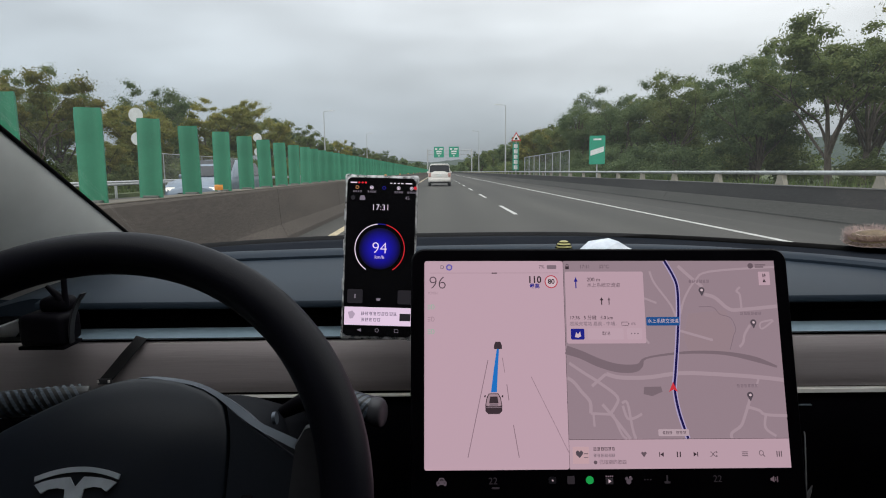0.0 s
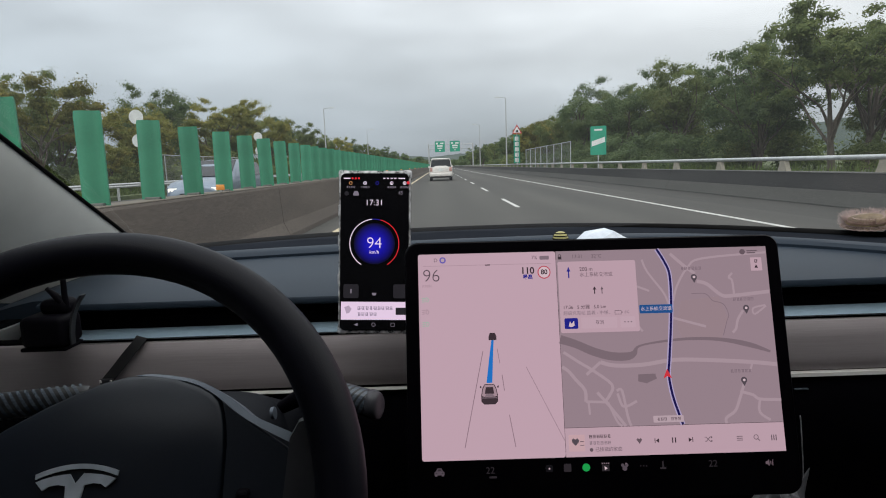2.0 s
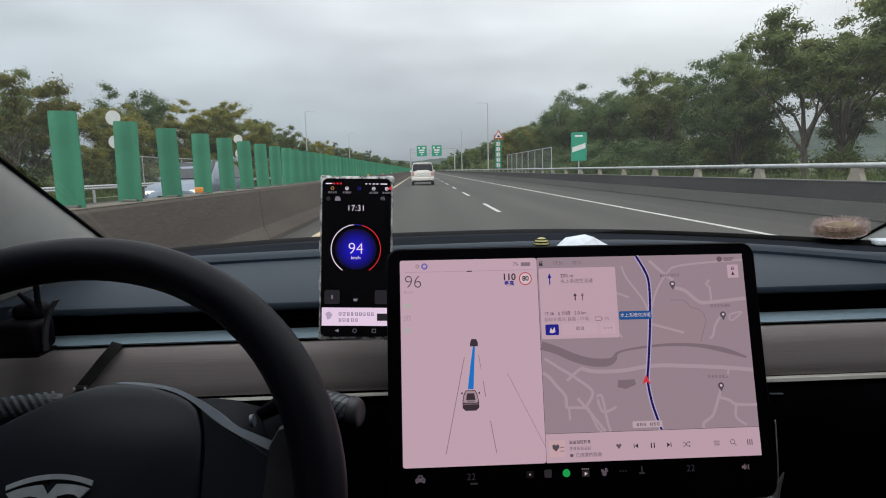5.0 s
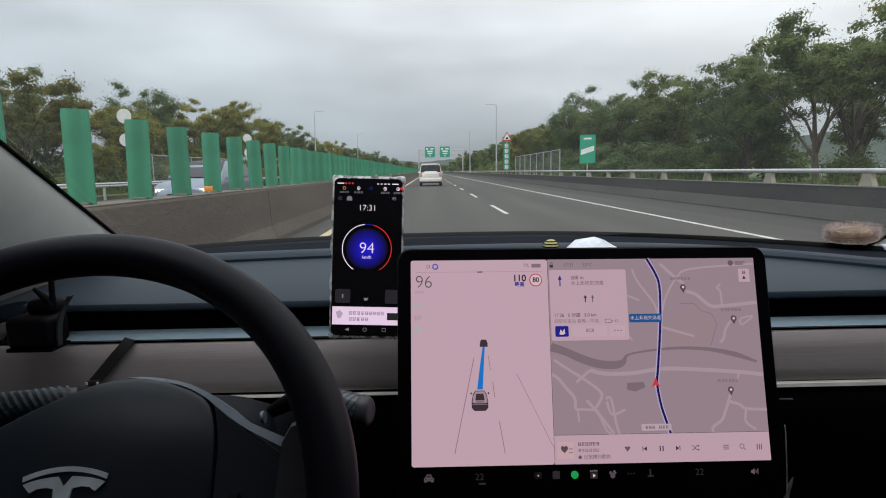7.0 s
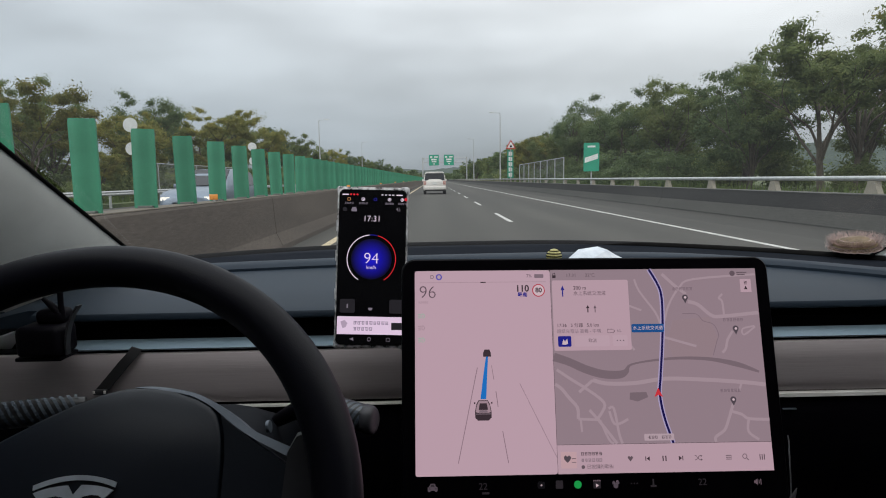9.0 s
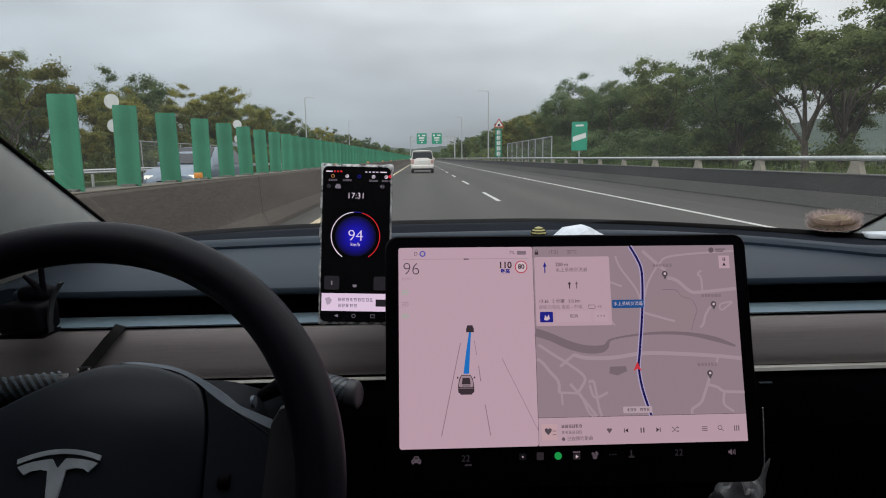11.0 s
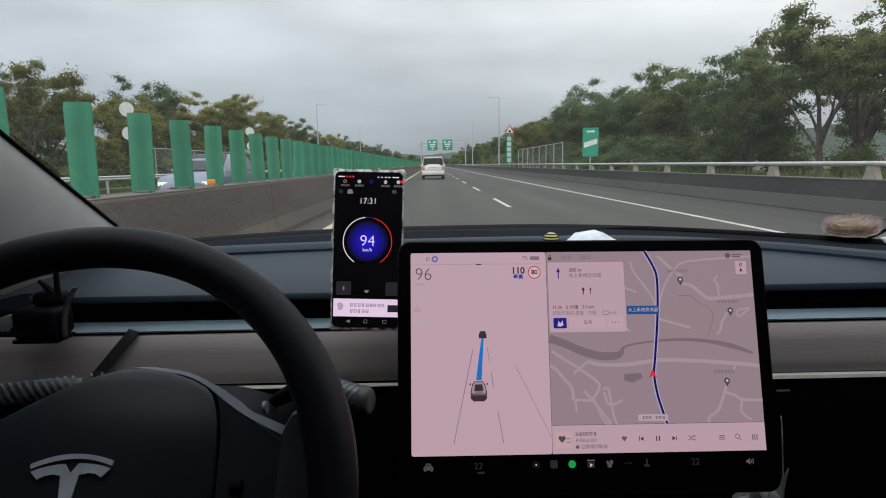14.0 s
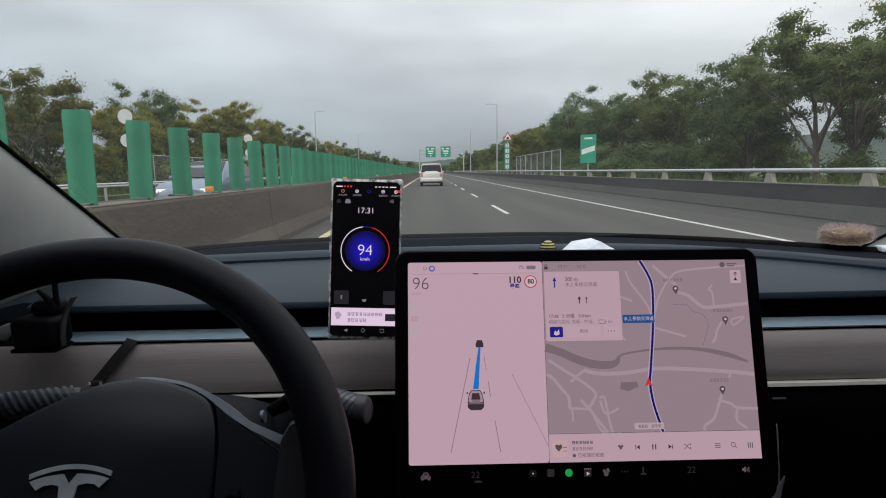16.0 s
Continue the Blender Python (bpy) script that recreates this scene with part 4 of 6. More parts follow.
def arrow(u, v, h, w):
    bm = flat(uis([(u - w / 2, v - h * 0.1), (u + w / 2, v - h * 0.1), (u + w / 2, v + h / 2), (u - w / 2, v + h / 2)]), L[5])
    flat(uis([(u, v - h / 2), (u + w * 1.7, v - h * 0.08), (u - w * 1.7, v - h * 0.08)]), L[5] + 0.00003, bm)
    return bm


part("turn_arrow", arrow(427, 62, 32, 3.2), G_BTN, card)
part("lane_arrow", arrow(498, 114, 21, 3.0), G_INK, card)
part("lane_arrow", arrow(519, 114, 21, 2.4), G_GREY, card)
lettering("distance_words", "200 m", 15 * S, *uv(458, 54), L[5], G_INK, card, "LEFT")
lettering("interchange_words", "水上系統交流道", 13.5 * S, *uv(458, 70), L[5], G_GREY, card, "LEFT")
lettering("arrival_words", "17:36   5 分鐘   5.0 km", 13 * S, *uv(406, 161), L[5], G_INK, card, "LEFT")
lettering("destination_words", "超級充電站 嘉義 - 中埔..", 12.5 * S, *uv(406, 178), L[5], G_GREY2, card, "LEFT")
bm = stroke(uis([(552, 173), (570, 173), (570, 183), (552, 183), (552, 173)]), 1.5 * S, L[5])
flat(uis([(571, 176), (573, 176), (573, 180), (571, 180)]), L[5] + 0.00003, bm)
part("battery_icon", bm, G_GREY, card)
lettering("battery_words", "6%", 11 * S, *uv(585, 178), L[5], G_GREY2, card)
part("charge_button", flat(rounded(uv(408, 0)[0], uv(446, 0)[0], uv(0, 221)[1], uv(0, 191)[1], 0.0012, 3), L[5]), G_BTN, card, "blue button")
bm = flat(uis([(419, 214), (423, 200), (428, 207), (434, 198), (436, 212), (428, 216)]), L[6])
part("button_mark", bm, G_WHITE, card)
part("cancel_button", flat(rounded(uv(456, 0)[0], uv(556, 0)[0], uv(0, 221)[1], uv(0, 190)[1], 0.0012, 3), L[5]), G_SOFT, card)
lettering("cancel_words", "取消", 12 * S, *uv(507, 205), L[6], G_GREY, card)
part("more_button", flat(rounded(uv(566, 0)[0], uv(608, 0)[0], uv(0, 221)[1], uv(0, 190)[1], 0.0012, 3), L[5]), G_SOFT, card)
bm = bmesh.new()
for k in (-9, 0, 9):
    flat(disc(*uv(587 + k, 205), 2 * S, 10), L[6], bm)
part("more_dots", bm, G_GREY2, card)
# top bar
lettering("gear_letter", "D", 15 * S, *uv(50, 18), L[1], G_GREY, D)
assist = ui("assist_icon", flat(disc(*uv(70, 18), 9 * S), L[1]), G_VIOLET, "violet round icon")
part("icon_centre", flat(disc(*uv(70, 18), 5.2 * S), L[2]), G_PALE, assist)
lettering("charge_words", "7%", 14 * S, *uv(332, 17), L[1], G_GREY, D)
ui("charge_icon", flat(rounded(uv(347, 0)[0], uv(374, 0)[0], uv(0, 23)[1], uv(0, 12)[1], 0.0008, 2), L[1]), G_GREY2)
ui("top_line", stroke(uis([(14, 34), (380, 34)]), 1.2 * S, L[1]), G_FAINT)
ui("panel_handle", flat(uis([(190, 33), (205, 33), (205, 36), (190, 36)]), L[2]), G_INK)
lettering("clock_words", "17:31", 14 * S, *uv(454, 17), L[4], G_GREY, D)
lettering("temperature_words", "32°C", 14 * S, *uv(509, 17), L[4], G_GREY, D)
bm = flat(uis([(399, 16), (409, 16), (409, 24), (399, 24)]), L[4])
stroke(smooth_line(uis([(401, 16), (401, 12), (404, 9.5), (407, 12), (407, 16)]), 3), 1.6 * S, L[4] + 0.00003, bm)
ui("lock_icon", bm, G_INK)
lettering("speed_words", "96", 51 * S, *uv(37, 63), L[1], G_SPEED, D, thin=-0.9 * S)
lettering("speed_unit", "KM/H", 11 * S, *uv(24, 91), L[1], G_FAINT, D)
lettering("set_speed_words", "110", 26 * S, *uv(311, 54), L[1], G_INK, D, thin=0.7 * S)
lettering("set_speed_unit", "最高", 14.5 * S, *uv(311, 72), L[1], G_BTN, D, thin=0.35 * S)
lim = ui("speed_limit_sign", flat(disc(*uv(358, 59), 18.5 * S, 32), L[1]), G_RING, "round red-ringed limit sign")
part("limit_face", flat(disc(*uv(358, 59), 15.6 * S, 32), L[2]), G_WHITE, lim)
lettering("limit_words", "80", 19 * S, *uv(358, 59), L[3], G_INK, lim, thin=0.5 * S)
for v in (129, 163, 197):
    # a lamp sign: half-round lens with three rays
    bm = stroke(uis([(20, v - 6), (25, v - 5), (28, v), (25, v + 6), (20, v + 6), (20, v - 6)]), 2 * S, L[1])
    for dv in (-5, 0, 5):
        stroke(uis([(9, v + dv + 1), (17, v + dv)]), 2 * S, L[1] + 0.00003, bm)
    ui("telltale", bm, G_MINT if v != 163 else G_FAINT)
# driving view
bm = bmesh.new()
for a, b, w in (((176, 276), (118, 535), 2.2), ((227, 342), (232, 385), 2.2), ((243, 450), (257, 536), 2.2), ((295, 322), (392, 523), 1.4), ((216, 270), (222, 310), 1.6)):
    stroke(uis([a, b]), w * S, L[1], bm)
ui("lane_lines", bm, G_LANE)
ui("path_ribbon", flat(uis([(201, 245), (207, 245), (203, 300), (199, 363), (183, 363), (192, 300)]), L[2]), G_BLUE, "blue path ribbon")
ui("car_ahead_icon", flat(uis([(197, 226), (211, 226), (215, 236), (215, 246), (193, 246), (193, 236)]), L[3]), G_INK, "small dark car icon")
ego = ui("own_car_icon", flat(uis([(177, 366), (203, 366), (209, 376), (213, 396), (213, 413), (205, 421), (175, 421), (167, 413), (167, 396), (171, 376)]), L[3]), G_INK, "small silver car icon")
part("icon_body", flat(uis([(178, 368), (202, 368), (208, 380), (211, 398), (204, 400), (176, 400), (169, 398), (172, 380)]), L[4]), G_FAINT, ego)
part("icon_window", flat(uis([(180, 393), (200, 393), (203, 399), (177, 399)]), L[5]), G_GREY2, ego)
part("icon_roof", flat(uis([(180, 374), (200, 374), (203, 392), (177, 392)]), L[5]), G_INK, ego)
part("icon_lights", flat(uis([(169, 402), (211, 402), (211, 404), (169, 404)]), L[5]), G_GREY2, ego)
for du in (164, 212):
    part("icon_mirror", flat(uis([(du, 372), (du + 4, 370), (du + 4, 376), (du, 376)]), L[4]), G_INK, ego)
# media bar
ui("cover_art", flat(uis([(403, 509), (447, 509), (447, 553), (403, 553)]), L[1]), G_COVER, "small pale pink cover picture with a dark heart")
ui("cover_mark", flat(uis([(411, 522), (416, 518), (421, 522), (426, 518), (431, 523), (430, 528), (421, 538), (412, 529)]), L[2]), G_MID)
for v, m in ((526, G_GREY), (536, G_RIVER)):
    ui("cover_line", flat(uis([(433, v), (444, v), (444, v + 2), (433, v + 2)]), L[2]), m)
scribble("title_bar", 459, 515, 6, 9, G_INK, L[1], D)
scribble("title_bar", 459, 532, 6, 9, G_GREY2, L[1], D)
lettering("playlist_words", "已按讚的歌曲", 12.5 * S, *uv(474, 550), L[1], G_GREY, D, "LEFT")
ui("playlist_icon", flat(disc(*uv(464, 550), 5 * S, 14), L[1]), G_GREY)


def icon(name, pts_list, m=None):
    bm = bmesh.new()
    for i, pts in enumerate(pts_list):
        flat(uis(pts), L[4] + 0.00003 * i, bm)
    ui(name, bm, m or G_INK)


icon("heart_icon", [[(588, 526), (592, 522), (596, 525), (600, 522), (604, 526), (596, 537)]], G_GREY)
icon("previous_icon", [[(638, 524), (640, 524), (640, 536), (638, 536)], [(650, 524), (650, 536), (641, 530)]])
icon("pause_icon", [[(686, 523), (689, 523), (689, 537), (686, 537)], [(694, 523), (697, 523), (697, 537), (694, 537)]])
icon("next_icon", [[(742, 524), (744, 524), (744, 536), (742, 536)], [(732, 524), (741, 530), (732, 536)]])
bm = stroke(smooth_line(uis([(777, 525), (781, 525), (790, 535), (795, 535)]), 4), 1.8 * S, L[4])
stroke(smooth_line(uis([(777, 535), (781, 535), (790, 525), (795, 525)]), 4), 1.8 * S, L[4] + 0.00004, bm)
for dv in (525, 535):
    flat(uis([(794, dv - 3), (798, dv), (794, dv + 3)]), L[4] + 0.00008, bm)
ui("shuffle_icon", bm, G_GREY)
icon("queue_icon", [[(865, 524 + 5 * k), (881, 524 + 5 * k), (881, 526 + 5 * k), (865, 526 + 5 * k)] for k in range(3)], G_GREY)
ring = [uv(918 + 6 * math.cos(a), 528 + 6 * math.sin(a)) for a in linspace(0, 2 * math.pi, 17)]
bm = stroke(ring, 1.8 * S, L[4])
stroke(uis([(922, 532), (928, 538)]), 2 * S, L[4] + 0.00004, bm)
ui("search_icon", bm, G_GREY)
icon("equaliser_icon", [[(960 + 6 * k, 523), (962.5 + 6 * k, 523), (962.5 + 6 * k, 538), (960 + 6 * k, 538)] for k in range(3)], G_GREY)
icon("compass_icon", [[(950, 32), (982, 32), (982, 70), (950, 70)]], G_CARD)
scribble("compass_mark", 961, 43, 1, 10, G_INK, L[5], D)
ui("compass_arrow", flat(uis([(965, 52), (970, 62), (960, 62)]), L[5]), G_INK)
icon("corner_mark", [disc(929, 15, 8, 14), [(942, 11), (972, 11), (972, 14), (942, 14)], [(942, 17), (966, 17), (966, 20), (942, 20)]], G_GREY)
# bottom bar of dim icons
bm = flat(uis([(37, 595), (41, 587), (52, 587), (56, 595)]), L[0])
flat(uis([(33, 597), (36, 595.5), (57, 595.5), (60, 597), (60, 604), (58, 608), (53, 608), (52, 605), (41, 605), (40, 608), (35, 608), (33, 604)]), L[0] + 0.00003, bm)
car_mark = ui("car_icon", bm, G_MID)
part("icon_screen", flat(uis([(40.5, 594), (43, 589), (50, 589), (52.5, 594)]), L[1]), G_DIM, car_mark)
part("icon_lights", flat(uis([(36, 598), (41, 599), (41, 601), (36, 601)]), L[1]), G_DIM, car_mark)
part("icon_lights", flat(uis([(57, 598), (52, 599), (52, 601), (57, 601)]), L[1]), G_DIM, car_mark)
lettering("cabin_temperature_words", "22", 25 * S, *uv(185, 597), L[0], G_DIM, D)
ui("seat_heat_icon", flat(uis([(182, 612), (202, 612), (202, 617), (182, 617)]), L[0]), G_DIM)
lettering("cabin_temperature_words", "22", 25 * S, *uv(795, 596), L[0], G_DIM, D)
ui("camera_icon", flat(rounded(uv(336, 0)[0], uv(356, 0)[0], uv(0, 605)[1], uv(0, 587)[1], 0.0012, 3), L[0]), glow("lit_camera_grey", srgb(16, 14, 17)))
ui("camera_dot", flat(disc(*uv(346, 596), 2.4 * S, 12), L[1]), G_PALE)
ui("calendar_icon", flat(rounded(uv(386, 0)[0], uv(406, 0)[0], uv(0, 606)[1], uv(0, 585)[1], 0.0008, 2), L[0]), G_DIM)
ui("music_icon", flat(disc(*uv(447, 596), 10.5 * S), L[0]), G_GREEN, "round green icon")
icon("film_icon", [[(489, 590), (509, 590), (509, 606), (489, 606)]], G_DIM)
icon("film_stripes", [[(489 + 5.5 * k, 584), (492.5 + 5.5 * k, 584), (492.5 + 5.5 * k, 587.5), (489 + 5.5 * k, 587.5)] for k in range(4)], G_MARK)
ui("film_triangle", flat(uis([(496, 593), (504, 598), (496, 603)]), L[5]), G_WHITE)
icon("toy_icon", [disc(546, 592, 4.5, 12), disc(557, 592, 4.5, 12), disc(551, 600, 6.5, 14)], G_MID)
icon("toy_patch", [disc(556, 589, 3.2, 10), disc(548, 602, 3, 10)], G_GREY2)
icon("dots_icon", [disc(595, 595, 2, 8), disc(603, 595, 2, 8), disc(611, 595, 2, 8)], G_DIM)
icon("joystick_icon", [[(654, 584), (658, 584), (658, 600), (654, 600)], [(648, 600), (664, 600), (664, 605), (648, 605)]], G_DIM)
icon("speaker_icon", [[(938, 593), (942, 593), (948, 588), (948, 605), (942, 600), (938, 600)], [(951, 592), (953, 592), (953, 601), (951, 601)], [(956, 589), (958, 589), (958, 604), (956, 604)]], G_GREY)

# ---- phone on its holder ----
phone = thing("phone", "black phone in a clear case showing a blue speed dial", "phone")
phone.matrix_basis = pose(-0.0700, 0.630, 1.0852, 80, 0, 0) @ pose(0, 0, 0, 0, 0, -2.2)
PW, PH = 0.0782, 0.1768
bm = loft([[(x, y, -0.0105) for x, y in rounded(-PW / 2 + 0.002, PW / 2 - 0.002, -PH / 2 + 0.002, PH / 2 - 0.002, 0.007, 5)], [(x, y, -0.008) for x, y in rounded(-PW / 2, PW / 2, -PH / 2, PH / 2, 0.0085, 5)], [(x, y, 0.0) for x, y in rounded(-PW / 2, PW / 2, -PH / 2, PH / 2, 0.0085, 5)], [(x, y, 0.0008) for x, y in rounded(-PW / 2 + 0.0012, PW / 2 - 0.0012, -PH / 2 + 0.0012, PH / 2 - 0.0012, 0.0075, 5)]])
for sx in (-1, 1):
    for sy in (-1, 1):
        add_box(bm, sx * (PW / 2 - 0.004) - 0.0052, sx * (PW / 2 - 0.004) + 0.0052, sy * (PH / 2 - 0.004) - 0.0052, sy * (PH / 2 - 0.004) + 0.0052, -0.0107, -0.0003, bevel=0.0025)
case = part("case", bm, M_CLEAR_CASE, phone, "clear case with bumper corners", 50)
part("body", plate(rounded(-PW / 2 + 0.0016, PW / 2 - 0.0016, -PH / 2 + 0.0022, PH / 2 - 0.0022, 0.0065, 5), -0.0085, 0.0002), M_CASE_DARK, phone, "black phone body")
for y in (0.045, 0.012, -0.03):
    part("case_button", box(-PW / 2 - 0.0012, -PW / 2 + 0.001, y - 0.006, y + 0.006, -0.007, -0.001, bevel=0.0006), M_CASE, case)
GW, GH = PW - 0.0040, PH - 0.0060
glass = part("glass_front", plate(rounded(-GW / 2, GW / 2, -GH / 2, GH / 2, 0.006, 5), 0.0004, 0.0014), M_GLOSS_BLACK, phone, "black glass front")


def pxy(fx, fy):
    return ((fx - 0.5) * PW, (0.5 - fy) * PH)


def puis(pts):
    return [pxy(*p) for p in pts]


Z1, Z2, Z3 = 0.0018, 0.0021, 0.0024
G_PWHITE = glow("phone_white", srgb(232, 214, 232))
G_PBANNER = glow("phone_banner", srgb(226, 202, 226))
G_PRED = glow("phone_red", srgb(205, 38, 48))
G_PBLUE = glow("phone_blue", srgb(26, 22, 128))
G_PGREY = glow("phone_grey", srgb(34, 32, 36))
G_PDIM = glow("phone_dim", srgb(120, 112, 124))
G_PORANGE = glow("phone_orange", srgb(190, 130, 80))
# blue disc that fades outwards
gm, gn, gl, gb = mat_base("phone_dial_glow")
gb.inputs["Base Color"].default_value = (0.005, 0.005, 0.006, 1)
gb.inputs["Roughness"].default_value = 0.3
gtc = gn.new("ShaderNodeTexCoord"); gle = gn.new("ShaderNodeVectorMath"); gle.operation = "LENGTH"
gl.new(gtc.outputs["Object"], gle.inputs[0])
gr = gn.new("ShaderNodeValToRGB")
gr.color_ramp.elements[0].color = (*srgb(26, 22, 196), 1)
gr.color_ramp.elements[1].color = (*srgb(3, 1, 8), 1)
gr.color_ramp.elements[0].position, gr.color_ramp.elements[1].position = 0.1, 1.0
gk = gr.color_ramp.elements.new(0.55)
gk.color = (*srgb(18, 12, 142), 1)
gsc = gn.new("ShaderNodeMath"); gsc.operation = "MULTIPLY"; gsc.inputs[1].default_value = 1 / 0.0225
gl.new(gle.outputs["Value"], gsc.inputs[0]); gl.new(gsc.outputs[0], gr.inputs[0])
gl.new(gr.outputs[0], gb.inputs["Emission Color"]); gb.inputs["Emission Strength"].default_value = 1.0
dial_at = pxy(0.499, 0.451)
part("dial_glow", flat(disc(0, 0, 0.0225, 40), 0), gm, phone, "blue glowing dial", at=Matrix.Translation((*dial_at, Z1)))


def arc(a0, a1, r, w):
    return stroke([(dial_at[0] + r * math.cos(radians(a)), dial_at[1] + r * math.sin(radians(a))) for a in linspace(a0, a1, 30)], w, Z2)


part("dial_arc_white", arc(238, 96, 0.0266, 0.0009), G_PWHITE, phone)
part("dial_arc_blue", arc(95, 77, 0.0266, 0.0009), G_PBLUE, phone)
part("dial_arc_red", arc(76, -58, 0.0266, 0.0009), G_PRED, phone)
lettering("dial_words", "94", 0.0172, dial_at[0], dial_at[1] + 0.0003, Z3, G_PWHITE, phone, thin=-0.00022)
lettering("dial_unit", "km/h", 0.0052, dial_at[0], dial_at[1] - 0.0092, Z3, G_PWHITE, phone)
lettering("clock_words", "17:31", 0.0090, *pxy(0.495, 0.20), Z2, G_PWHITE, phone, thin=-0.00008)
lettering("limit_words", "45", 0.0052, *pxy(0.86, 0.139), Z2, G_PDIM, phone)
for fx, m in ((0.165, G_PORANGE), (0.365, G_PWHITE), (0.535, G_PBLUE), (0.735, G_PWHITE), (0.915, G_PWHITE)):
    cx, cy = pxy(fx, 0.078)
    bm = stroke([(cx + 0.0016 * math.cos(a), cy + 0.0016 * math.sin(a)) for a in linspace(0, 2 * math.pi, 19)], 0.0006, Z2)
    if m is G_PWHITE:
        flat(disc(cx, cy, 0.0007, 10), Z2 + 0.0001, bm)
    part("app_icon", bm, m, phone)
    if fx != 0.535:
        scribble("app_label_bar", (cx - 0.0048) / S, -pxy(0, 0.103)[1] / S, 4, 6.6, G_PDIM, Z2, phone)
part("alert_icon", flat(disc(*pxy(0.965, 0.075), 0.0018, 12), Z3), G_PRED, phone)
for x, w in ((0.07, 0.09), (0.62, 0.025), (0.67, 0.025), (0.72, 0.03), (0.77, 0.03), (0.83, 0.09)):
    part("status_mark", flat(puis([(x, 0.0455), (x + w, 0.0455), (x + w, 0.0520), (x, 0.0520)]), Z2), G_PWHITE, phone)
for x in (0.19, 0.235, 0.28):
    part("status_dot", flat(disc(*pxy(x, 0.0485), 0.0011, 10), Z2), G_PRED, phone)
part("car_icon", flat(puis([(0.20, 0.145), (0.215, 0.128), (0.265, 0.128), (0.28, 0.145), (0.275, 0.155), (0.205, 0.155)]), Z2), G_PDIM, phone)
part("compass_icon", flat(disc(*pxy(0.11, 0.142), 0.0024, 14), Z2), G_PGREY, phone)
for fx in (0.18, 0.87):
    part("soft_button", flat(rounded(*sorted((pxy(fx - 0.105, 0)[0], min(pxy(fx + 0.105, 0)[0], GW / 2 - 0.0005))), pxy(0, 0.785)[1], pxy(0, 0.70)[1], 0.0018, 3), Z1), G_PGREY, phone, "dark square button")
part("plus_mark", flat(puis([(0.17, 0.730), (0.19, 0.730), (0.19, 0.755), (0.17, 0.755)]), Z2), G_PDIM, phone)
part("flag_icon", flat(puis([(0.47, 0.752), (0.535, 0.752), (0.52, 0.768), (0.48, 0.768)]), Z2), G_PDIM, phone)
banner = part("advert_banner", flat(puis([(0.042, 0.807), (0.955, 0.807), (0.955, 0.917), (0.042, 0.917)]), Z1), G_PBANNER, phone, "pale lit advert banner")
G_PSOFT = glow("phone_banner_grey", srgb(176, 156, 178))
G_PTEXT = glow("phone_banner_text", srgb(128, 113, 136))
scribble("advert_bar", pxy(0.27, 0)[0] / S, -pxy(0, 0.846)[1] / S, 9, 11.5, G_PTEXT, Z2, banner)
scribble("advert_bar", pxy(0.27, 0)[0] / S, -pxy(0, 0.883)[1] / S, 5, 11.5, G_PTEXT, Z2, banner)
part("advert_mark", flat(puis([(0.09, 0.84), (0.15, 0.83), (0.19, 0.85), (0.16, 0.875), (0.12, 0.88)]), Z2), G_PSOFT, banner)
part("advert_button", flat(puis([(0.80, 0.842), (0.95, 0.842), (0.95, 0.886), (0.80, 0.886)]), Z2), G_PGREY, banner)
bm = flat(puis([(0.22, 0.946), (0.275, 0.936), (0.275, 0.956)]), Z2)
part("back_key", bm, G_PDIM, phone)
part("home_key", stroke([(p[0], p[1]) for p in disc(*pxy(0.495, 0.946), 0.0019, 16) + disc(*pxy(0.495, 0.946), 0.0019, 16)[:1]], 0.0005, Z2), G_PDIM, phone)
sq = puis([(0.735, 0.937), (0.785, 0.937), (0.785, 0.956), (0.735, 0.956), (0.735, 0.937)])
part("recents_key", stroke(sq, 0.0005, Z2), G_PDIM, phone)
holder = thing("phone_holder", "black plastic phone holder clipped into the dashboard vent", "phone holder")
part("cradle", box(-0.100, -0.045, 0.6425, 0.652, 1.02, 1.13, bevel=0.003), M_BLACK, holder, "", 40)
part("arm", tube([(-0.073, 0.650, 1.05), (-0.073, 0.68, 1.03), (-0.073, 0.712, 1.007)], 0.008, 10), M_BLACK, holder, "", 50)

# ---- loose things in the cabin ----
# strap hanging over the wood panel
strap = thing("hanging_strap", "short black nylon strap hanging over the wood trim", "strap")
bm = loft([[(x - 0.0062, y, z + 0.002), (x + 0.0062, y, z - 0.002), (x + 0.0062, y + 0.002, z - 0.002), (x - 0.0062, y + 0.002, z + 0.002)] for x, y, z in ((-0.3595, 0.677, 0.9845), (-0.3635, 0.6735, 0.978), (-0.374, 0.6725, 0.967), (-0.390, 0.6725, 0.949), (-0.403, 0.6715, 0.9345))])
part("webbing", bm, M_STRAP, strap, "", 40)
part("end_clip", box(-0.4110, -0.3955, 0.6680, 0.6730, 0.9300, 0.9365, bevel=0.0012), M_FIN, strap, "small metal end clip", 40)
for x in (-0.4095, -0.3968):
    part("rivet", box(x - 0.0012, x + 0.0012, 0.6668, 0.6680, 0.9325, 0.9360, bevel=0.0003), M_CHROME, strap, "bright rivet")
# device on a bracket at the dashboard's end
bracket = thing("dash_bracket", "black device bracket standing at the dashboard end", "bracket")
part("base_block", box(-0.469, -0.4205, 0.628, 0.668, 0.9885, 1.024, bevel=0.007, seg=3), M_BLACK, bracket, "", 40)
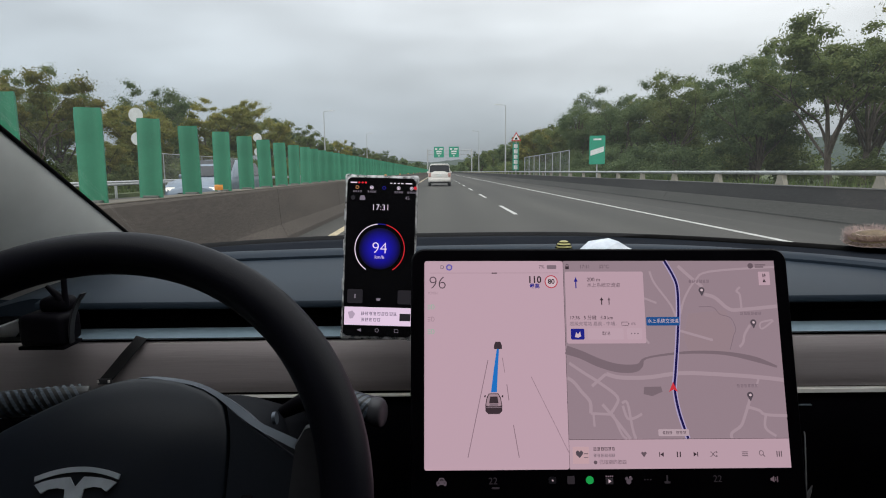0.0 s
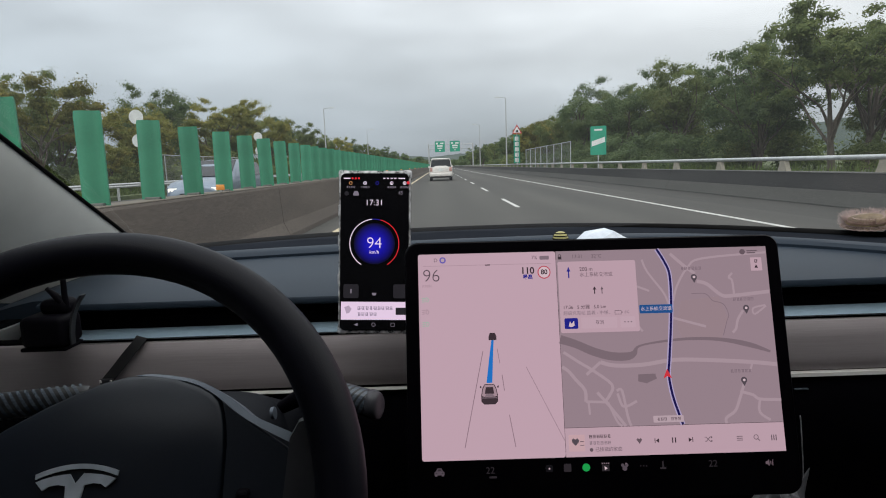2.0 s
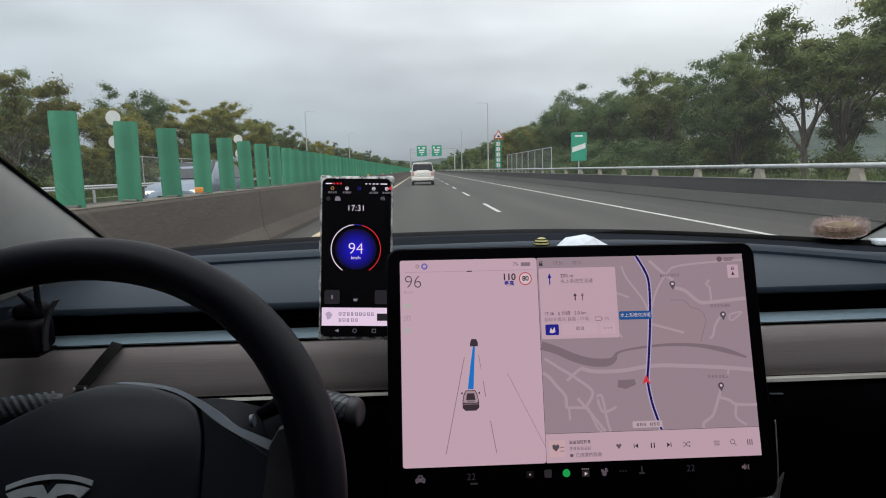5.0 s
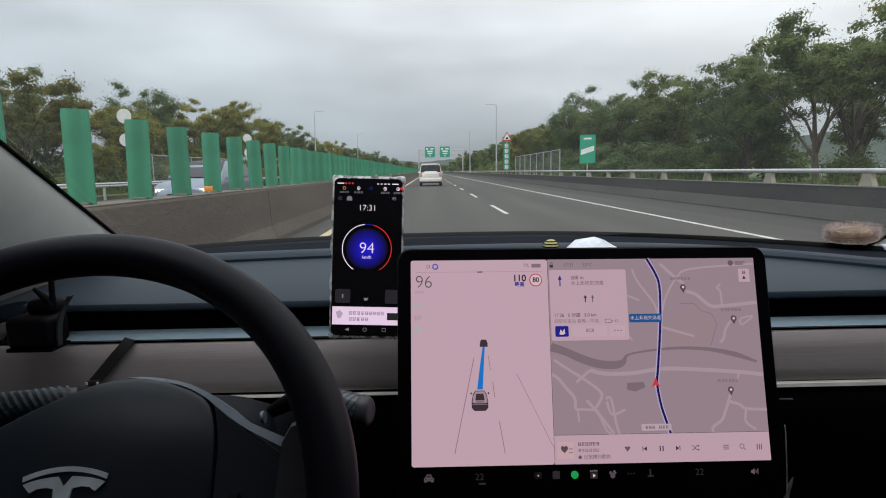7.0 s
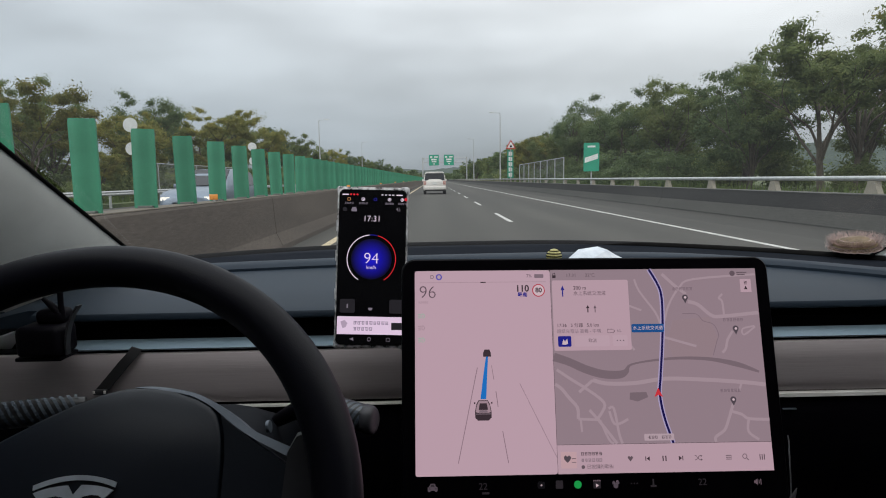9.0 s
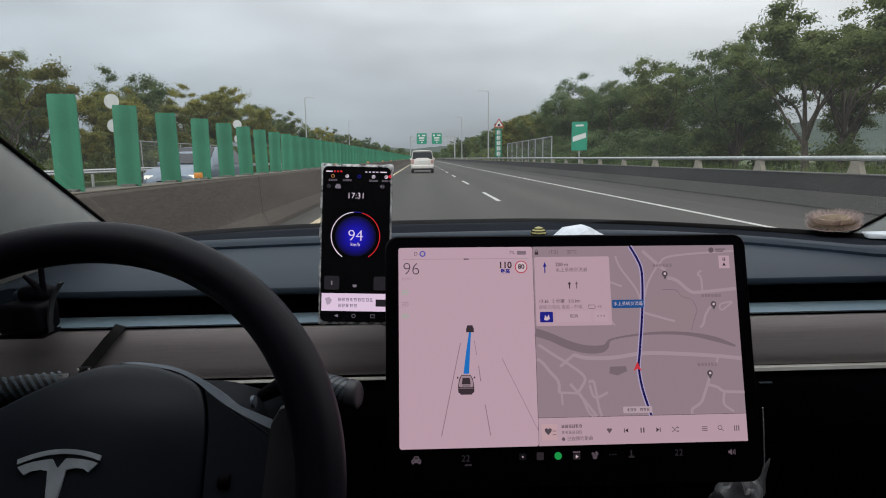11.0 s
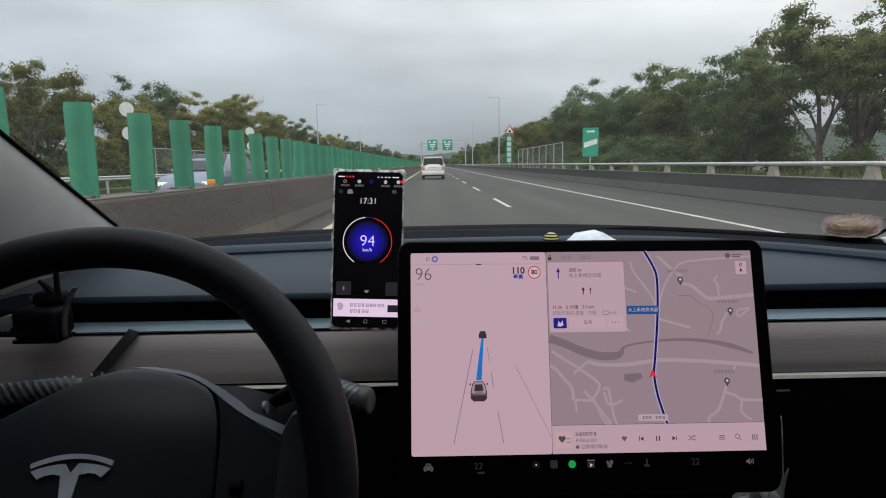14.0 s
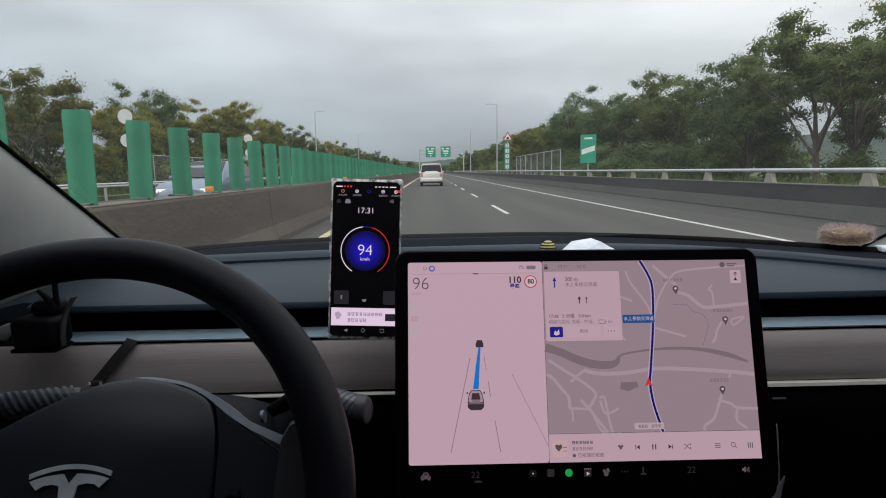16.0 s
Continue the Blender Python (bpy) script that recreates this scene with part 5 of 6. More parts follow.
FIN = [(-0.4185, 0.9900), (-0.4188, 1.0000), (-0.4172, 1.0120), (-0.4140, 1.0245), (-0.4085, 1.0365), (-0.4015, 1.0465)]
part("side_plate", loft([[(x, y, z) for x, z in FIN] + [(x + 0.0018 + 0.0012 * k / 5, y, z) for k, (x, z) in reversed(list(enumerate(FIN)))] for y in (0.637, 0.645)]), M_FIN, bracket, "thin upright plate", 50)
part("foot", box(-0.474, -0.4225, 0.634, 0.668, 0.9835, 0.9880, bevel=0.0015), M_BLACK, bracket, "", 40)
part("back_block", box(-0.456, -0.424, 0.645, 0.672, 1.0222, 1.040, bevel=0.007, seg=3), M_BLACK, bracket, "", 40)
part("strut", tube([(-0.4275, 0.652, 1.030), (-0.4270, 0.651, 1.045), (-0.4258, 0.650, 1.066), (-0.4255, 0.650, 1.080)], [0.0042, 0.0032, 0.0030, 0.0030], 10), M_BLACK, bracket, "black strut", 50)
part("strut", tube([(-0.4300, 0.650, 1.036), (-0.4365, 0.650, 1.044), (-0.4460, 0.650, 1.053)], [0.0045, 0.0040, 0.0022], 10), M_BLACK, bracket, "", 50)
# the dashboard's end beside the door
CHEEK = [(-0.4865, 0.0), (-0.500, 0.0), (-0.515, -0.003), (-0.533, -0.0075), (-0.556, -0.0135)]
part("end_cheek", loft([[(x, y, 1.0345 + d + z) for x, z in CHEEK] + [(-0.556, y, 1.006), (-0.4865, y, 1.006)] for y, d in ((0.700, -0.007), (0.722, -0.004), (0.80, 0.0), (0.95, 0.004))]), M_PAD, dashboard, "grey end cheek", 30)
# striped ball
ball = thing("striped_ball", "small yellow and black striped ball ornament on the dashboard", "ornament", (0.194, 0.935, 1.0497))
bm = bmesh.new()
bmesh.ops.create_uvsphere(bm, u_segments=28, v_segments=16, radius=0.0125)
part("body", bm, M_BEE_Y, ball, "", 60)
for k in (-0.0085, -0.0038, 0.0009, 0.0054, 0.0095):
    r = math.sqrt(0.0128 ** 2 - k * k)
    part("stripe", tube([(r * math.cos(a), r * math.sin(a), k) for a in linspace(0, 2 * math.pi, 29)], 0.0009, 6, caps=False), M_SEAL, ball, "black stripe", 60)
# crumpled tissue
bm = bmesh.new()
bmesh.ops.create_icosphere(bm, subdivisions=2, radius=1)
for v in bm.verts:
    c = v.co.copy()
    r = 1 + 0.25 * noise.noise(c * 1.7 + Vector((3, 1, 2))) + 0.20 * abs(noise.noise(c * 3.3))
    v.co = Vector((c.x * 0.054 * r, c.y * 0.034 * r, max(c.z, -0.2) * 0.037 * r * max(0.3, 1.05 - 0.75 * abs(c.x + 0.05))))
lo = min(v.co.z for v in bm.verts)
solo("crumpled_tissue", bm, M_TISSUE, "crumpled white tissue lying on the dashboard pad", "tissue", smooth=8, at=pose(0.241, 0.85, 1.0355 - lo))
# straw hat
hat = thing("straw_hat", "small woven straw hat with frayed brim on the dashboard", "hat")
hat.matrix_basis = pose(0.7010, 0.950, 1.0525, 7, -6.5, 0) @ Matrix.Diagonal((0.80, 0.80, 0.74, 1))
rings = []
for r, z in ((0.0475, 0.0), (0.0480, 0.0016), (0.0455, 0.0030), (0.0400, 0.0060), (0.0375, 0.0105), (0.0340, 0.0165), (0.0270, 0.0205), (0.0160, 0.0222), (0.004, 0.0226)):
    rings.append([(r * math.cos(a) * (1 + 0.025 * math.sin(5 * a + r * 90)), 0.9 * r * math.sin(a), z + 0.0010 * math.sin(3 * a)) for a in (2 * math.pi * k / 40 for k in range(40))])
part("crown", loft(rings), M_STRAW, hat, "woven straw crown", 40)
for r, z, w in ((0.0478, 0.0010, 0.0014), (0.0385, 0.0085, 0.0016), (0.0360, 0.0130, 0.0010), (0.0275, 0.0200, 0.0009)):
    part("woven_ring", tube([(r * math.cos(a), 0.9 * r * math.sin(a), z + 0.0006 * math.sin(24 * a)) for a in linspace(0, 2 * math.pi, 97)], w, 6, caps=False), M_STRAW_RING if w > 0.0015 else M_STRAW_PALE, hat, "pale plaited ring", 60)
bm = bmesh.new()
rng = random.Random(4)
for k in range(2600):
    a = rng.uniform(0, 2 * math.pi)
    r0, r1 = 0.037, rng.uniform(0.046, 0.056)
    d = Vector((-math.sin(a), math.cos(a), 0)) * 0.00022
    p = Vector((r0 * math.cos(a), 0.9 * r0 * math.sin(a), 0.008))
    b = a + rng.gauss(0, 0.07)
    q = Vector((r1 * math.cos(b), 0.9 * r1 * math.sin(b), rng.uniform(0.002, 0.030)))
    bm.faces.new([bm.verts.new(c) for c in (p - d, p + d, q + d * 0.6, q - d * 0.6)])
part("fringe", bm, M_STRAW_PALE, hat, "frayed straw fringe")
# folded paper tissue half under the hat
bm = box(-0.030, 0.030, -0.020, 0.020, 0.0, 0.009, bevel=0.003, seg=2)
for v in bm.verts:
    v.co.z *= 1 + 0.35 * noise.noise(v.co * 60)
solo("folded_tissue", bm, M_TISSUE, "folded white tissue beside the straw hat", "tissue", smooth=30, at=pose(0.757, 0.905, 1.0375, 0, 0, -20))
# plastic bag hanging below the display's corner
bm = bmesh.new()
bmesh.ops.create_icosphere(bm, subdivisions=4, radius=1)
for v in bm.verts:
    c = v.co.copy()
    r = 1 + 0.3 * noise.noise(c * 2.3 + Vector((7, 0, 1))) + 0.18 * abs(noise.noise(c * 5))
    v.co = Vector((c.x * 0.034 * r * (1.0 - 0.35 * max(0, c.z)), c.y * 0.02 * r, c.z * 0.040 * r))
# a twisted ear of the bag that stands up beside the cable
EAR = ((0.026, 0.006, 0.018, 0.0085), (0.0295, 0.009, 0.030, 0.0058), (0.0335, 0.010, 0.042, 0.0036), (0.0365, 0.010, 0.0505, 0.0022), (0.0385, 0.010, 0.0570, 0.0006))
loft([[(x + r * math.cos(q) * (1 + 0.25 * math.sin(3 * q)), y + 0.5 * r * math.sin(q), z + 0.3 * r * math.sin(2 * q)) for q in linspace(0, 2 * math.pi, 12)[:-1]] for x, y, z, r in EAR], bm=bm)
solo("plastic_bag", bm, M_BAG, "crumpled translucent plastic bag hanging below the display", "bag", smooth=30, at=pose(0.3430, 0.565, 0.7900))
cable = tube([(0.3700, 0.577, 0.9055), (0.3706, 0.576, 0.899), (0.3728, 0.575, 0.873), (0.3752, 0.575, 0.850), (0.3762, 0.575, 0.836), (0.3740, 0.574, 0.822)], 0.0007, 8)
solo("charging_cable", cable, M_CASE, "thin grey charging cable hanging beside the display", "cable", smooth=60)
# set the whole cabin on the car's springs
for ob in list(scene.objects):
    if ob.parent is None and ob not in (cam, sun):
        ob.matrix_basis = CAR @ ob.matrix_basis

# ---- the motorway ----
def sheet(x0, x1, y0, y1, z, nx=1, ny=1):
    bm = bmesh.new()
    g = [[bm.verts.new((x, y, z)) for x in linspace(x0, x1, nx + 1)] for y in linspace(y0, y1, ny + 1)]
    for a, b in zip(g, g[1:]):
        for i in range(nx):
            bm.faces.new((a[i], a[i + 1], b[i + 1], b[i]))
    return bm


solo("ground", sheet(-4500, 4500, -4500, 4500, -0.12, 6, 6), M_GROUND, "flat green field ground reaching the horizon", "ground", kind="structure")
solo("road", box(-2.9, 6.9, -60, 900, -0.10, 0.0), M_ASPHALT, "worn grey asphalt carriageway with two lanes", "road", kind="structure")
solo("road_shoulder", box(6.9, 8.60, -60, 900, -0.10, -0.002), M_SHOULDER, "darker asphalt hard shoulder beside the lanes", "road", kind="structure")
solo("road_opposite", box(-16.2, -3.35, -60, 900, -0.10, -0.003), M_ASPHALT, "grey asphalt carriageway beyond the median barrier", "road", kind="structure")
solo("verge_east", box(8.95, 40, -60, 900, -0.118, 0.25), M_GRASS, "grassy verge beyond the parapet", "ground", kind="structure")
solo("verge_west", box(-45, -16.9, -60, 900, -0.118, 0.15), M_GRASS, "grassy verge beyond the far guardrail", "ground", kind="structure")
solo("edge_line_white", sheet(5.55, 5.68, -60, 700, 0.004), M_PAINT_W, "worn white edge line", "road marking", kind="structure")
solo("edge_line_yellow", sheet(-2.08, -1.92, -60, 700, 0.004), M_PAINT_Y, "worn pale yellow edge line", "road marking", kind="structure")
dash = solo("lane_dash", sheet(-0.06, 0.06, 0, 4.0, 0.0), M_PAINT_W, "short white lane dash on the asphalt", "road marking", "lane dashes", at=pose(2.10, 5.6, 0.004))
for k in range(1, 26):
    copy_thing(dash, pose(2.10, 5.6 + 10 * k, 0.004))
solo("edge_line_opposite", sheet(-4.2, -4.05, -60, 500, 0.002), M_PAINT_Y, "yellow edge line of the far carriageway", "road marking", kind="structure")

# median barrier of concrete, cast in lengths
for k in range(14):
    y0, y1 = -14 + 6 * k * (1 if k < 10 else 1), -14 + 6 * (k + 1) - 0.02
    if k == 13:
        y1 = 600
    prof = [(-2.62, 0.0), (-2.62, 0.09), (-2.72, 0.30), (-2.76, 0.90), (-2.775, 0.925), (-3.12, 0.925), (-3.135, 0.90), (-3.18, 0.30), (-3.28, 0.09), (-3.28, 0.0)]
    solo("concrete_barrier", loft([[(x, y0, z) for x, z in prof], [(x, y1, z) for x, z in prof]]), M_CONC_BROWN, "brown-stained concrete median barrier", "barrier", "median barrier lengths")
solo("barrier_cap", box(-3.10, -2.79, -14, 600, 0.927, 0.940, bevel=0.004), M_CONC_LEDGE, "worn concrete ledge on the median barrier", "barrier", kind="structure")


# anti-glare boards
def board_mesh():
    bm = bmesh.new()
    n = 8
    f, b = [], []
    for i in range(n + 1):
        u = i / n - 0.5
        x, y = u * 0.222, 0.022 * math.sin(2 * math.pi * u)
        f.append((x, y - 0.012)); b.append((x, y + 0.012))
    out = f + b[::-1]
    loft([[(x, y, 0.0) for x, y in out], [(x, y, 0.76) for x, y in out], [(x * 0.96, y * 0.9, 0.80) for x, y in out]], bm=bm)
    return bm


board = thing("antiglare_board", "green plastic anti-glare board standing on the median barrier", "barrier board", group="anti-glare boards")
board.matrix_basis = pose(-2.955, 4.01, 0.941, 0, 0, 8)
part("blade", board_mesh(), M_SLAT, board, "", 50)
part("foot", box(-0.07, 0.07, -0.05, 0.05, 0.0, 0.022, bevel=0.004), M_FOOT, board, "dull grey foot plate")
rng = random.Random(11)
for k in range(-16, 130):
    if k == 0:
        continue
    copy_thing(board, pose(-2.955, 4.01 + 1.0 * k, 0.941, rng.uniform(-1.2, 1.2), rng.uniform(-1.5, 1.5), 8 + rng.uniform(-5, 5)))
bm = bmesh.new()
for k in range(130, 560):
    add_box(bm, -3.07, -2.84, 4.05 + k - 0.012, 4.05 + k + 0.012, 0.941, 1.741)
solo("far_antiglare_boards", bm, M_SLAT, "long row of green anti-glare boards far along the median", "barrier board", kind="stuff")

refl = thing("reflector", "small orange reflector standing on the median barrier", "reflector", group="barrier reflectors")
refl.matrix_basis = pose(-2.84, 7.55, 0.941)
part("lens", box(-0.055, 0.055, -0.012, 0.0, 0.025, 0.095, bevel=0.006), M_REFLECTOR, refl, "orange lens", 40)
part("stem", box(-0.015, 0.015, -0.006, 0.012, 0.0, 0.06, bevel=0.003), M_GALV, refl, "", 40)
for k in range(1, 8):
    copy_thing(refl, pose(-2.84, 7.55 + 12 * k, 0.941))

# parapet with its pipe rail
PX = 8.62
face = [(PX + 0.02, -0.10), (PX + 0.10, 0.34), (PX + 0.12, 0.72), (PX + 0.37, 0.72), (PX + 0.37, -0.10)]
# Toe gets a paler concrete than the wall to show its sky-facing slope.
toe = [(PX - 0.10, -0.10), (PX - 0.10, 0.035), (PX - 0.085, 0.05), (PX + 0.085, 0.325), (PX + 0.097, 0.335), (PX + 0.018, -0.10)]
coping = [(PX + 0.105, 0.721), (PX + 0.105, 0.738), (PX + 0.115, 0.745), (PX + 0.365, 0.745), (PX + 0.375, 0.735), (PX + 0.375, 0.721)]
for k in range(9):
    y0, y1 = -14 + 12 * k, -14 + 12 * (k + 1) - 0.02
    if k == 8:
        y1 = 400
    parapet = thing("concrete_parapet", "dark weathered concrete parapet along the shoulder", "barrier", group="parapet lengths")
    for nm, prof, m, lb in (("wall", face, M_CONC_DARK, ""), ("toe", toe, M_CONC_TOE, "sloping concrete toe, coloured paler as if skylit"), ("coping", coping, M_CONC_EDGE, "pale worn top edge")):
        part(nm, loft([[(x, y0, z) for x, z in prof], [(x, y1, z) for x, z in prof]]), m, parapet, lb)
pipe_rail = thing("pipe_rail", "galvanised pipe rail on pale concrete feet along the parapet", "guardrail")
part("pipe", tube([(PX + 0.22, y, 1.055) for y in linspace(-14, 330, 80)], 0.052, 12), M_GALV, pipe_rail, "", 60)
ft = [(-0.20, 0.747), (0.20, 0.747), (0.13, 0.89), (0.10, 1.000), (-0.10, 1.000), (-0.13, 0.89)]
foot_me = mesh_of("foot", loft([[(-0.06, y, z) for y, z in ft], [(0.06, y, z) for y, z in ft]]), M_CONC_CAP)
for k in range(-5, 60):
    ob = new("foot", foot_me)
    ob.parent = pipe_rail
    ob.matrix_basis = Matrix.Translation((PX + 0.22, 11.5 + 3.4 * k, 0))

# guardrail beyond the far carriageway
far_rail = thing("guardrail", "pale steel guardrail beyond the far carriageway", "guardrail")
part("beam", loft([[(-16.5, y, 0.62), (-16.46, y, 0.68), (-16.5, y, 0.74), (-16.46, y, 0.80), (-16.5, y, 0.86), (-16.53, y, 0.86), (-16.53, y, 0.62)] for y in (-10, 60, 160, 300)]), M_GALV, far_rail)
post_me = mesh_of("post", box(-16.62, -16.53, -0.05, 0.05, -0.05, 0.82), M_GALV)
for k in range(50):
    ob = new("post", post_me)
    ob.parent = far_rail
    ob.matrix_basis = Matrix.Translation((0, -6 + 4 * k, 0))


# ---- wire-mesh fences ----
def wire_fence(x, y0, y1, z0, z1, label):
    fence = thing("mesh_fence", label, "fence", group="mesh fences")
    n = max(1, round((y1 - y0) / 3.0))
    for k in range(n + 1):
        y = y0 + (y1 - y0) * k / n
        part("post", tube([(x, y, z0 - 0.3), (x, y, z1 + 0.03)], 0.035, 8), M_GALV, fence, "", 60)
    part("top_rail", tube([(x, y0, z1), (x, y1, z1)], 0.025, 8), M_GALV, fence, "", 60)
    for k in range(n):
        a, b = y0 + (y1 - y0) * k / n, y0 + (y1 - y0) * (k + 1) / n
        bm = bmesh.new()
        h = z1 - z0
        step = 0.11
        w = 0.006
        i = -int(h / step)
        while a + i * step < b:
            for sgn in (1, -1):
                s0, s1 = a + i * step, a + i * step + h
                za, zb = (z0, z1) if sgn > 0 else (z1, z0)
                c0, c1 = max(s0, a), min(s1, b)
                if c1 > c0:
                    f0, f1 = (c0 - s0) / h, (c1 - s0) / h
                    p, q = (c0, za + (zb - za) * f0), (c1, za + (zb - za) * f1)
                    bm.faces.new([bm.verts.new((x, yy, zz)) for yy, zz in ((p[0], p[1] - w), (p[0], p[1] + w), (q[0], q[1] + w), (q[0], q[1] - w))])
            i += 1
        part("wire_mesh", bm, M_FENCE, fence, "diamond wire mesh")
    return fence


wire_fence(PX + 0.62, 41, 62, 0.3, 2.55, "grey wire-mesh fence standing behind the parapet")
wire_fence(-17.3, 34, 52, 0.2, 2.45, "grey wire-mesh fence behind the far guardrail")


# ---- lamps, signs, gantry ----
def street_lamp(x, y, side, h=10.2):
    lamp = thing("street_lamp", "tall grey street lamp with a short arm beside the road", "street lamp", (x, y, 0), group="street lamps")
    part("pole", tube([(0, 0, 0), (0, 0, 0.8), (0, 0, h * 0.6), (0, 0, h - 0.15), (side * 0.12, 0, h)], [0.13, 0.11, 0.08, 0.05, 0.045], 12), M_POST, lamp, "", 60)
    part("arm", tube([(side * 0.1, 0, h - 0.02), (side * 0.9, 0, h + 0.06)], [0.04, 0.035], 10), M_POST, lamp, "", 60)
    part("lamp_head", loft([[(side * 0.85, -0.09, h + 0.02), (side * 0.85, 0.09, h + 0.02), (side * 0.85, 0.07, h + 0.11), (side * 0.85, -0.07, h + 0.11)], [(side * 1.15, -0.15, h + 0.02), (side * 1.15, 0.15, h + 0.02), (side * 1.15, 0.1, h + 0.15), (side * 1.15, -0.1, h + 0.15)], [(side * 1.6, -0.09, h + 0.03), (side * 1.6, 0.09, h + 0.03), (side * 1.6, 0.06, h + 0.09), (side * 1.6, -0.06, h + 0.09)]]), M_LAMPHEAD, lamp, "grey lamp head", 40)
    return lamp


street_lamp(9.5, 82, -1)
street_lamp(9.5, 135, -1)
street_lamp(-16.9, 88, 1)
street_lamp(-16.9, 140, 1)


def board_sign(name, label, x, y, w, zb, zt, turn, bars):
    sign = thing(name, label, "road sign", (x, y, 0.0))
    sign.rotation_euler.z = radians(turn)
    bm = loft([[(px, 0.02, pz) for px, pz in rounded(-w / 2, w / 2, zb, zt, 0.06, 4)], [(px, 0.0, pz) for px, pz in rounded(-w / 2, w / 2, zb, zt, 0.06, 4)]])
    face = part("panel", bm, M_SIGN_G, sign, "green sign panel")
    for pts in bars:
        part("white_mark", loft([[(px * w, -0.004, zb + pz * (zt - zb)) for px, pz in pts], [(px * w, -0.001, zb + pz * (zt - zb)) for px, pz in pts]]), M_SIGN_W, face)
    part("post", tube([(0, 0.06, 0.0), (0, 0.06, zt - 0.1)], 0.04, 10), M_POST, sign, "grey post", 60)
    return sign


def rect(x0, x1, z0, z1):
    return [(x0, z0), (x1, z0), (x1, z1), (x0, z1)]


board_sign("road_sign", "tall green road sign with a white slanted band beside the parapet", 9.55, 35.0, 0.92, 1.50, 3.20, -20, [[(-0.42, 0.30), (0.42, 0.44), (0.42, 0.62), (-0.42, 0.48)], rect(-0.25, 0.25, 0.84, 0.90)])
board_sign("road_sign", "narrow green sign with white panels on a pole", 9.6, 72.0, 0.75, 1.2, 4.6, 0, [rect(-0.3, 0.3, a, a + 0.14) for a in (0.04, 0.23, 0.42, 0.61, 0.80)])
warn = thing("warning_sign", "red-edged white triangle warning sign on a grey pole", "road sign", (9.6, 71.6, 0))
part("rim", prism([(-0.62, 4.75), (0.62, 4.75), (0, 5.85)], 0.0, 0.03), M_SIGN_R, warn, "red border")
part("face", prism([(-0.44, 4.86), (0.44, 4.86), (0, 5.63)], -0.006, -0.001), M_SIGN_W, warn)
part("symbol", prism([(-0.16, 4.92), (0.16, 4.92), (0.12, 5.15), (-0.12, 5.15)], -0.010, -0.007), M_SEAL, warn)
part("post", tube([(0, 0.07, 0), (0, 0.07, 5.7)], 0.045, 10), M_POST, warn, "", 60)


def round_back(x, y, z, r):
    s = thing("round_sign", "pale round sign seen from behind on a thin post", "road sign", (x, y, 0), group="round signs")
    for zz, rr in ((z, r), (z - 3.3 * r, r * 0.9)):
        part("disc", loft([[(rr * math.cos(a), yy, zz + rr * math.sin(a)) for a in (2 * math.pi * k / 28 for k in range(28))] for yy in (0.0, 0.03)]), M_SIGN_W, s, "pale metal disc", 40)
    part("post", tube([(0, 0.06, 0.0), (0, 0.06, z)], 0.04, 10), M_POST, s, "", 60)


round_back(-17.0, 55.5, 4.5, 0.40)
round_back(-17.0, 33.4, 4.5, 0.40)

gantry = thing("sign_gantry", "grey steel gantry with two green signs across the road", "gantry", (0, 172, 0))
for x in (-2.95, 10.0):
    part("leg", tube([(x, 0, 0.0 if x > 0 else 0.94), (x, 0, 7.6)], 0.17, 12), M_POST, gantry, "", 60)
for z in (6.1, 7.3):
    part("chord", tube([(-2.95, 0, z), (10.0, 0, z)], 0.09, 8), M_POST, gantry, "", 60)
for k in range(12):
    a, b = -2.95 + 1.079 * k, -2.95 + 1.079 * (k + 1)
    part("brace", tube([(a, 0, 6.1 if k % 2 else 7.3), (b, 0, 7.3 if k % 2 else 6.1)], 0.04, 6), M_POST, gantry)
for x in (0.35, 4.75):
    pan = part("sign_panel", prism(rounded(x - 1.45, x + 1.45, 5.2, 8.3, 0.12, 4), -0.26, -0.20), M_SIGN_G, gantry, "green direction sign")
    for x0, x1, z0, z1 in ((-1.1, -0.5, 7.4, 7.9), (0.1, 1.1, 7.45, 7.85), (-0.8, 0.8, 6.7, 7.15), (-0.7, 0.7, 6.15, 6.45)):
        part("white_bar", prism(rect(x + x0, x + x1, z0, z1), -0.27, -0.263), M_SIGN_W, pan)
    part("white_arrow", prism([(x - 0.08, 5.95), (x + 0.08, 5.95), (x + 0.08, 5.75), (x + 0.3, 5.75), (x, 5.4), (x - 0.3, 5.75), (x - 0.08, 5.75)], -0.27, -0.263), M_SIGN_W, pan)

# ---- the van ahead ----
van = thing("minivan", "champagne-white minivan on the road ahead", "car", (0.12, 46.0, 0.0))


def van_ring(y, w, zb, zs, zt, wt):
    """One cross-section: sill, shoulder, roof."""
    half = [(w * 0.92, zb), (w, zb + 0.12), (w, zs - 0.10), (w * 0.985, zs), (wt, zt - 0.10), (wt * 0.90, zt - 0.02), (wt * 0.5, zt)]
    return [(x, y, z) for x, z in half] + [(-x, y, z) for x, z in half[::-1]]


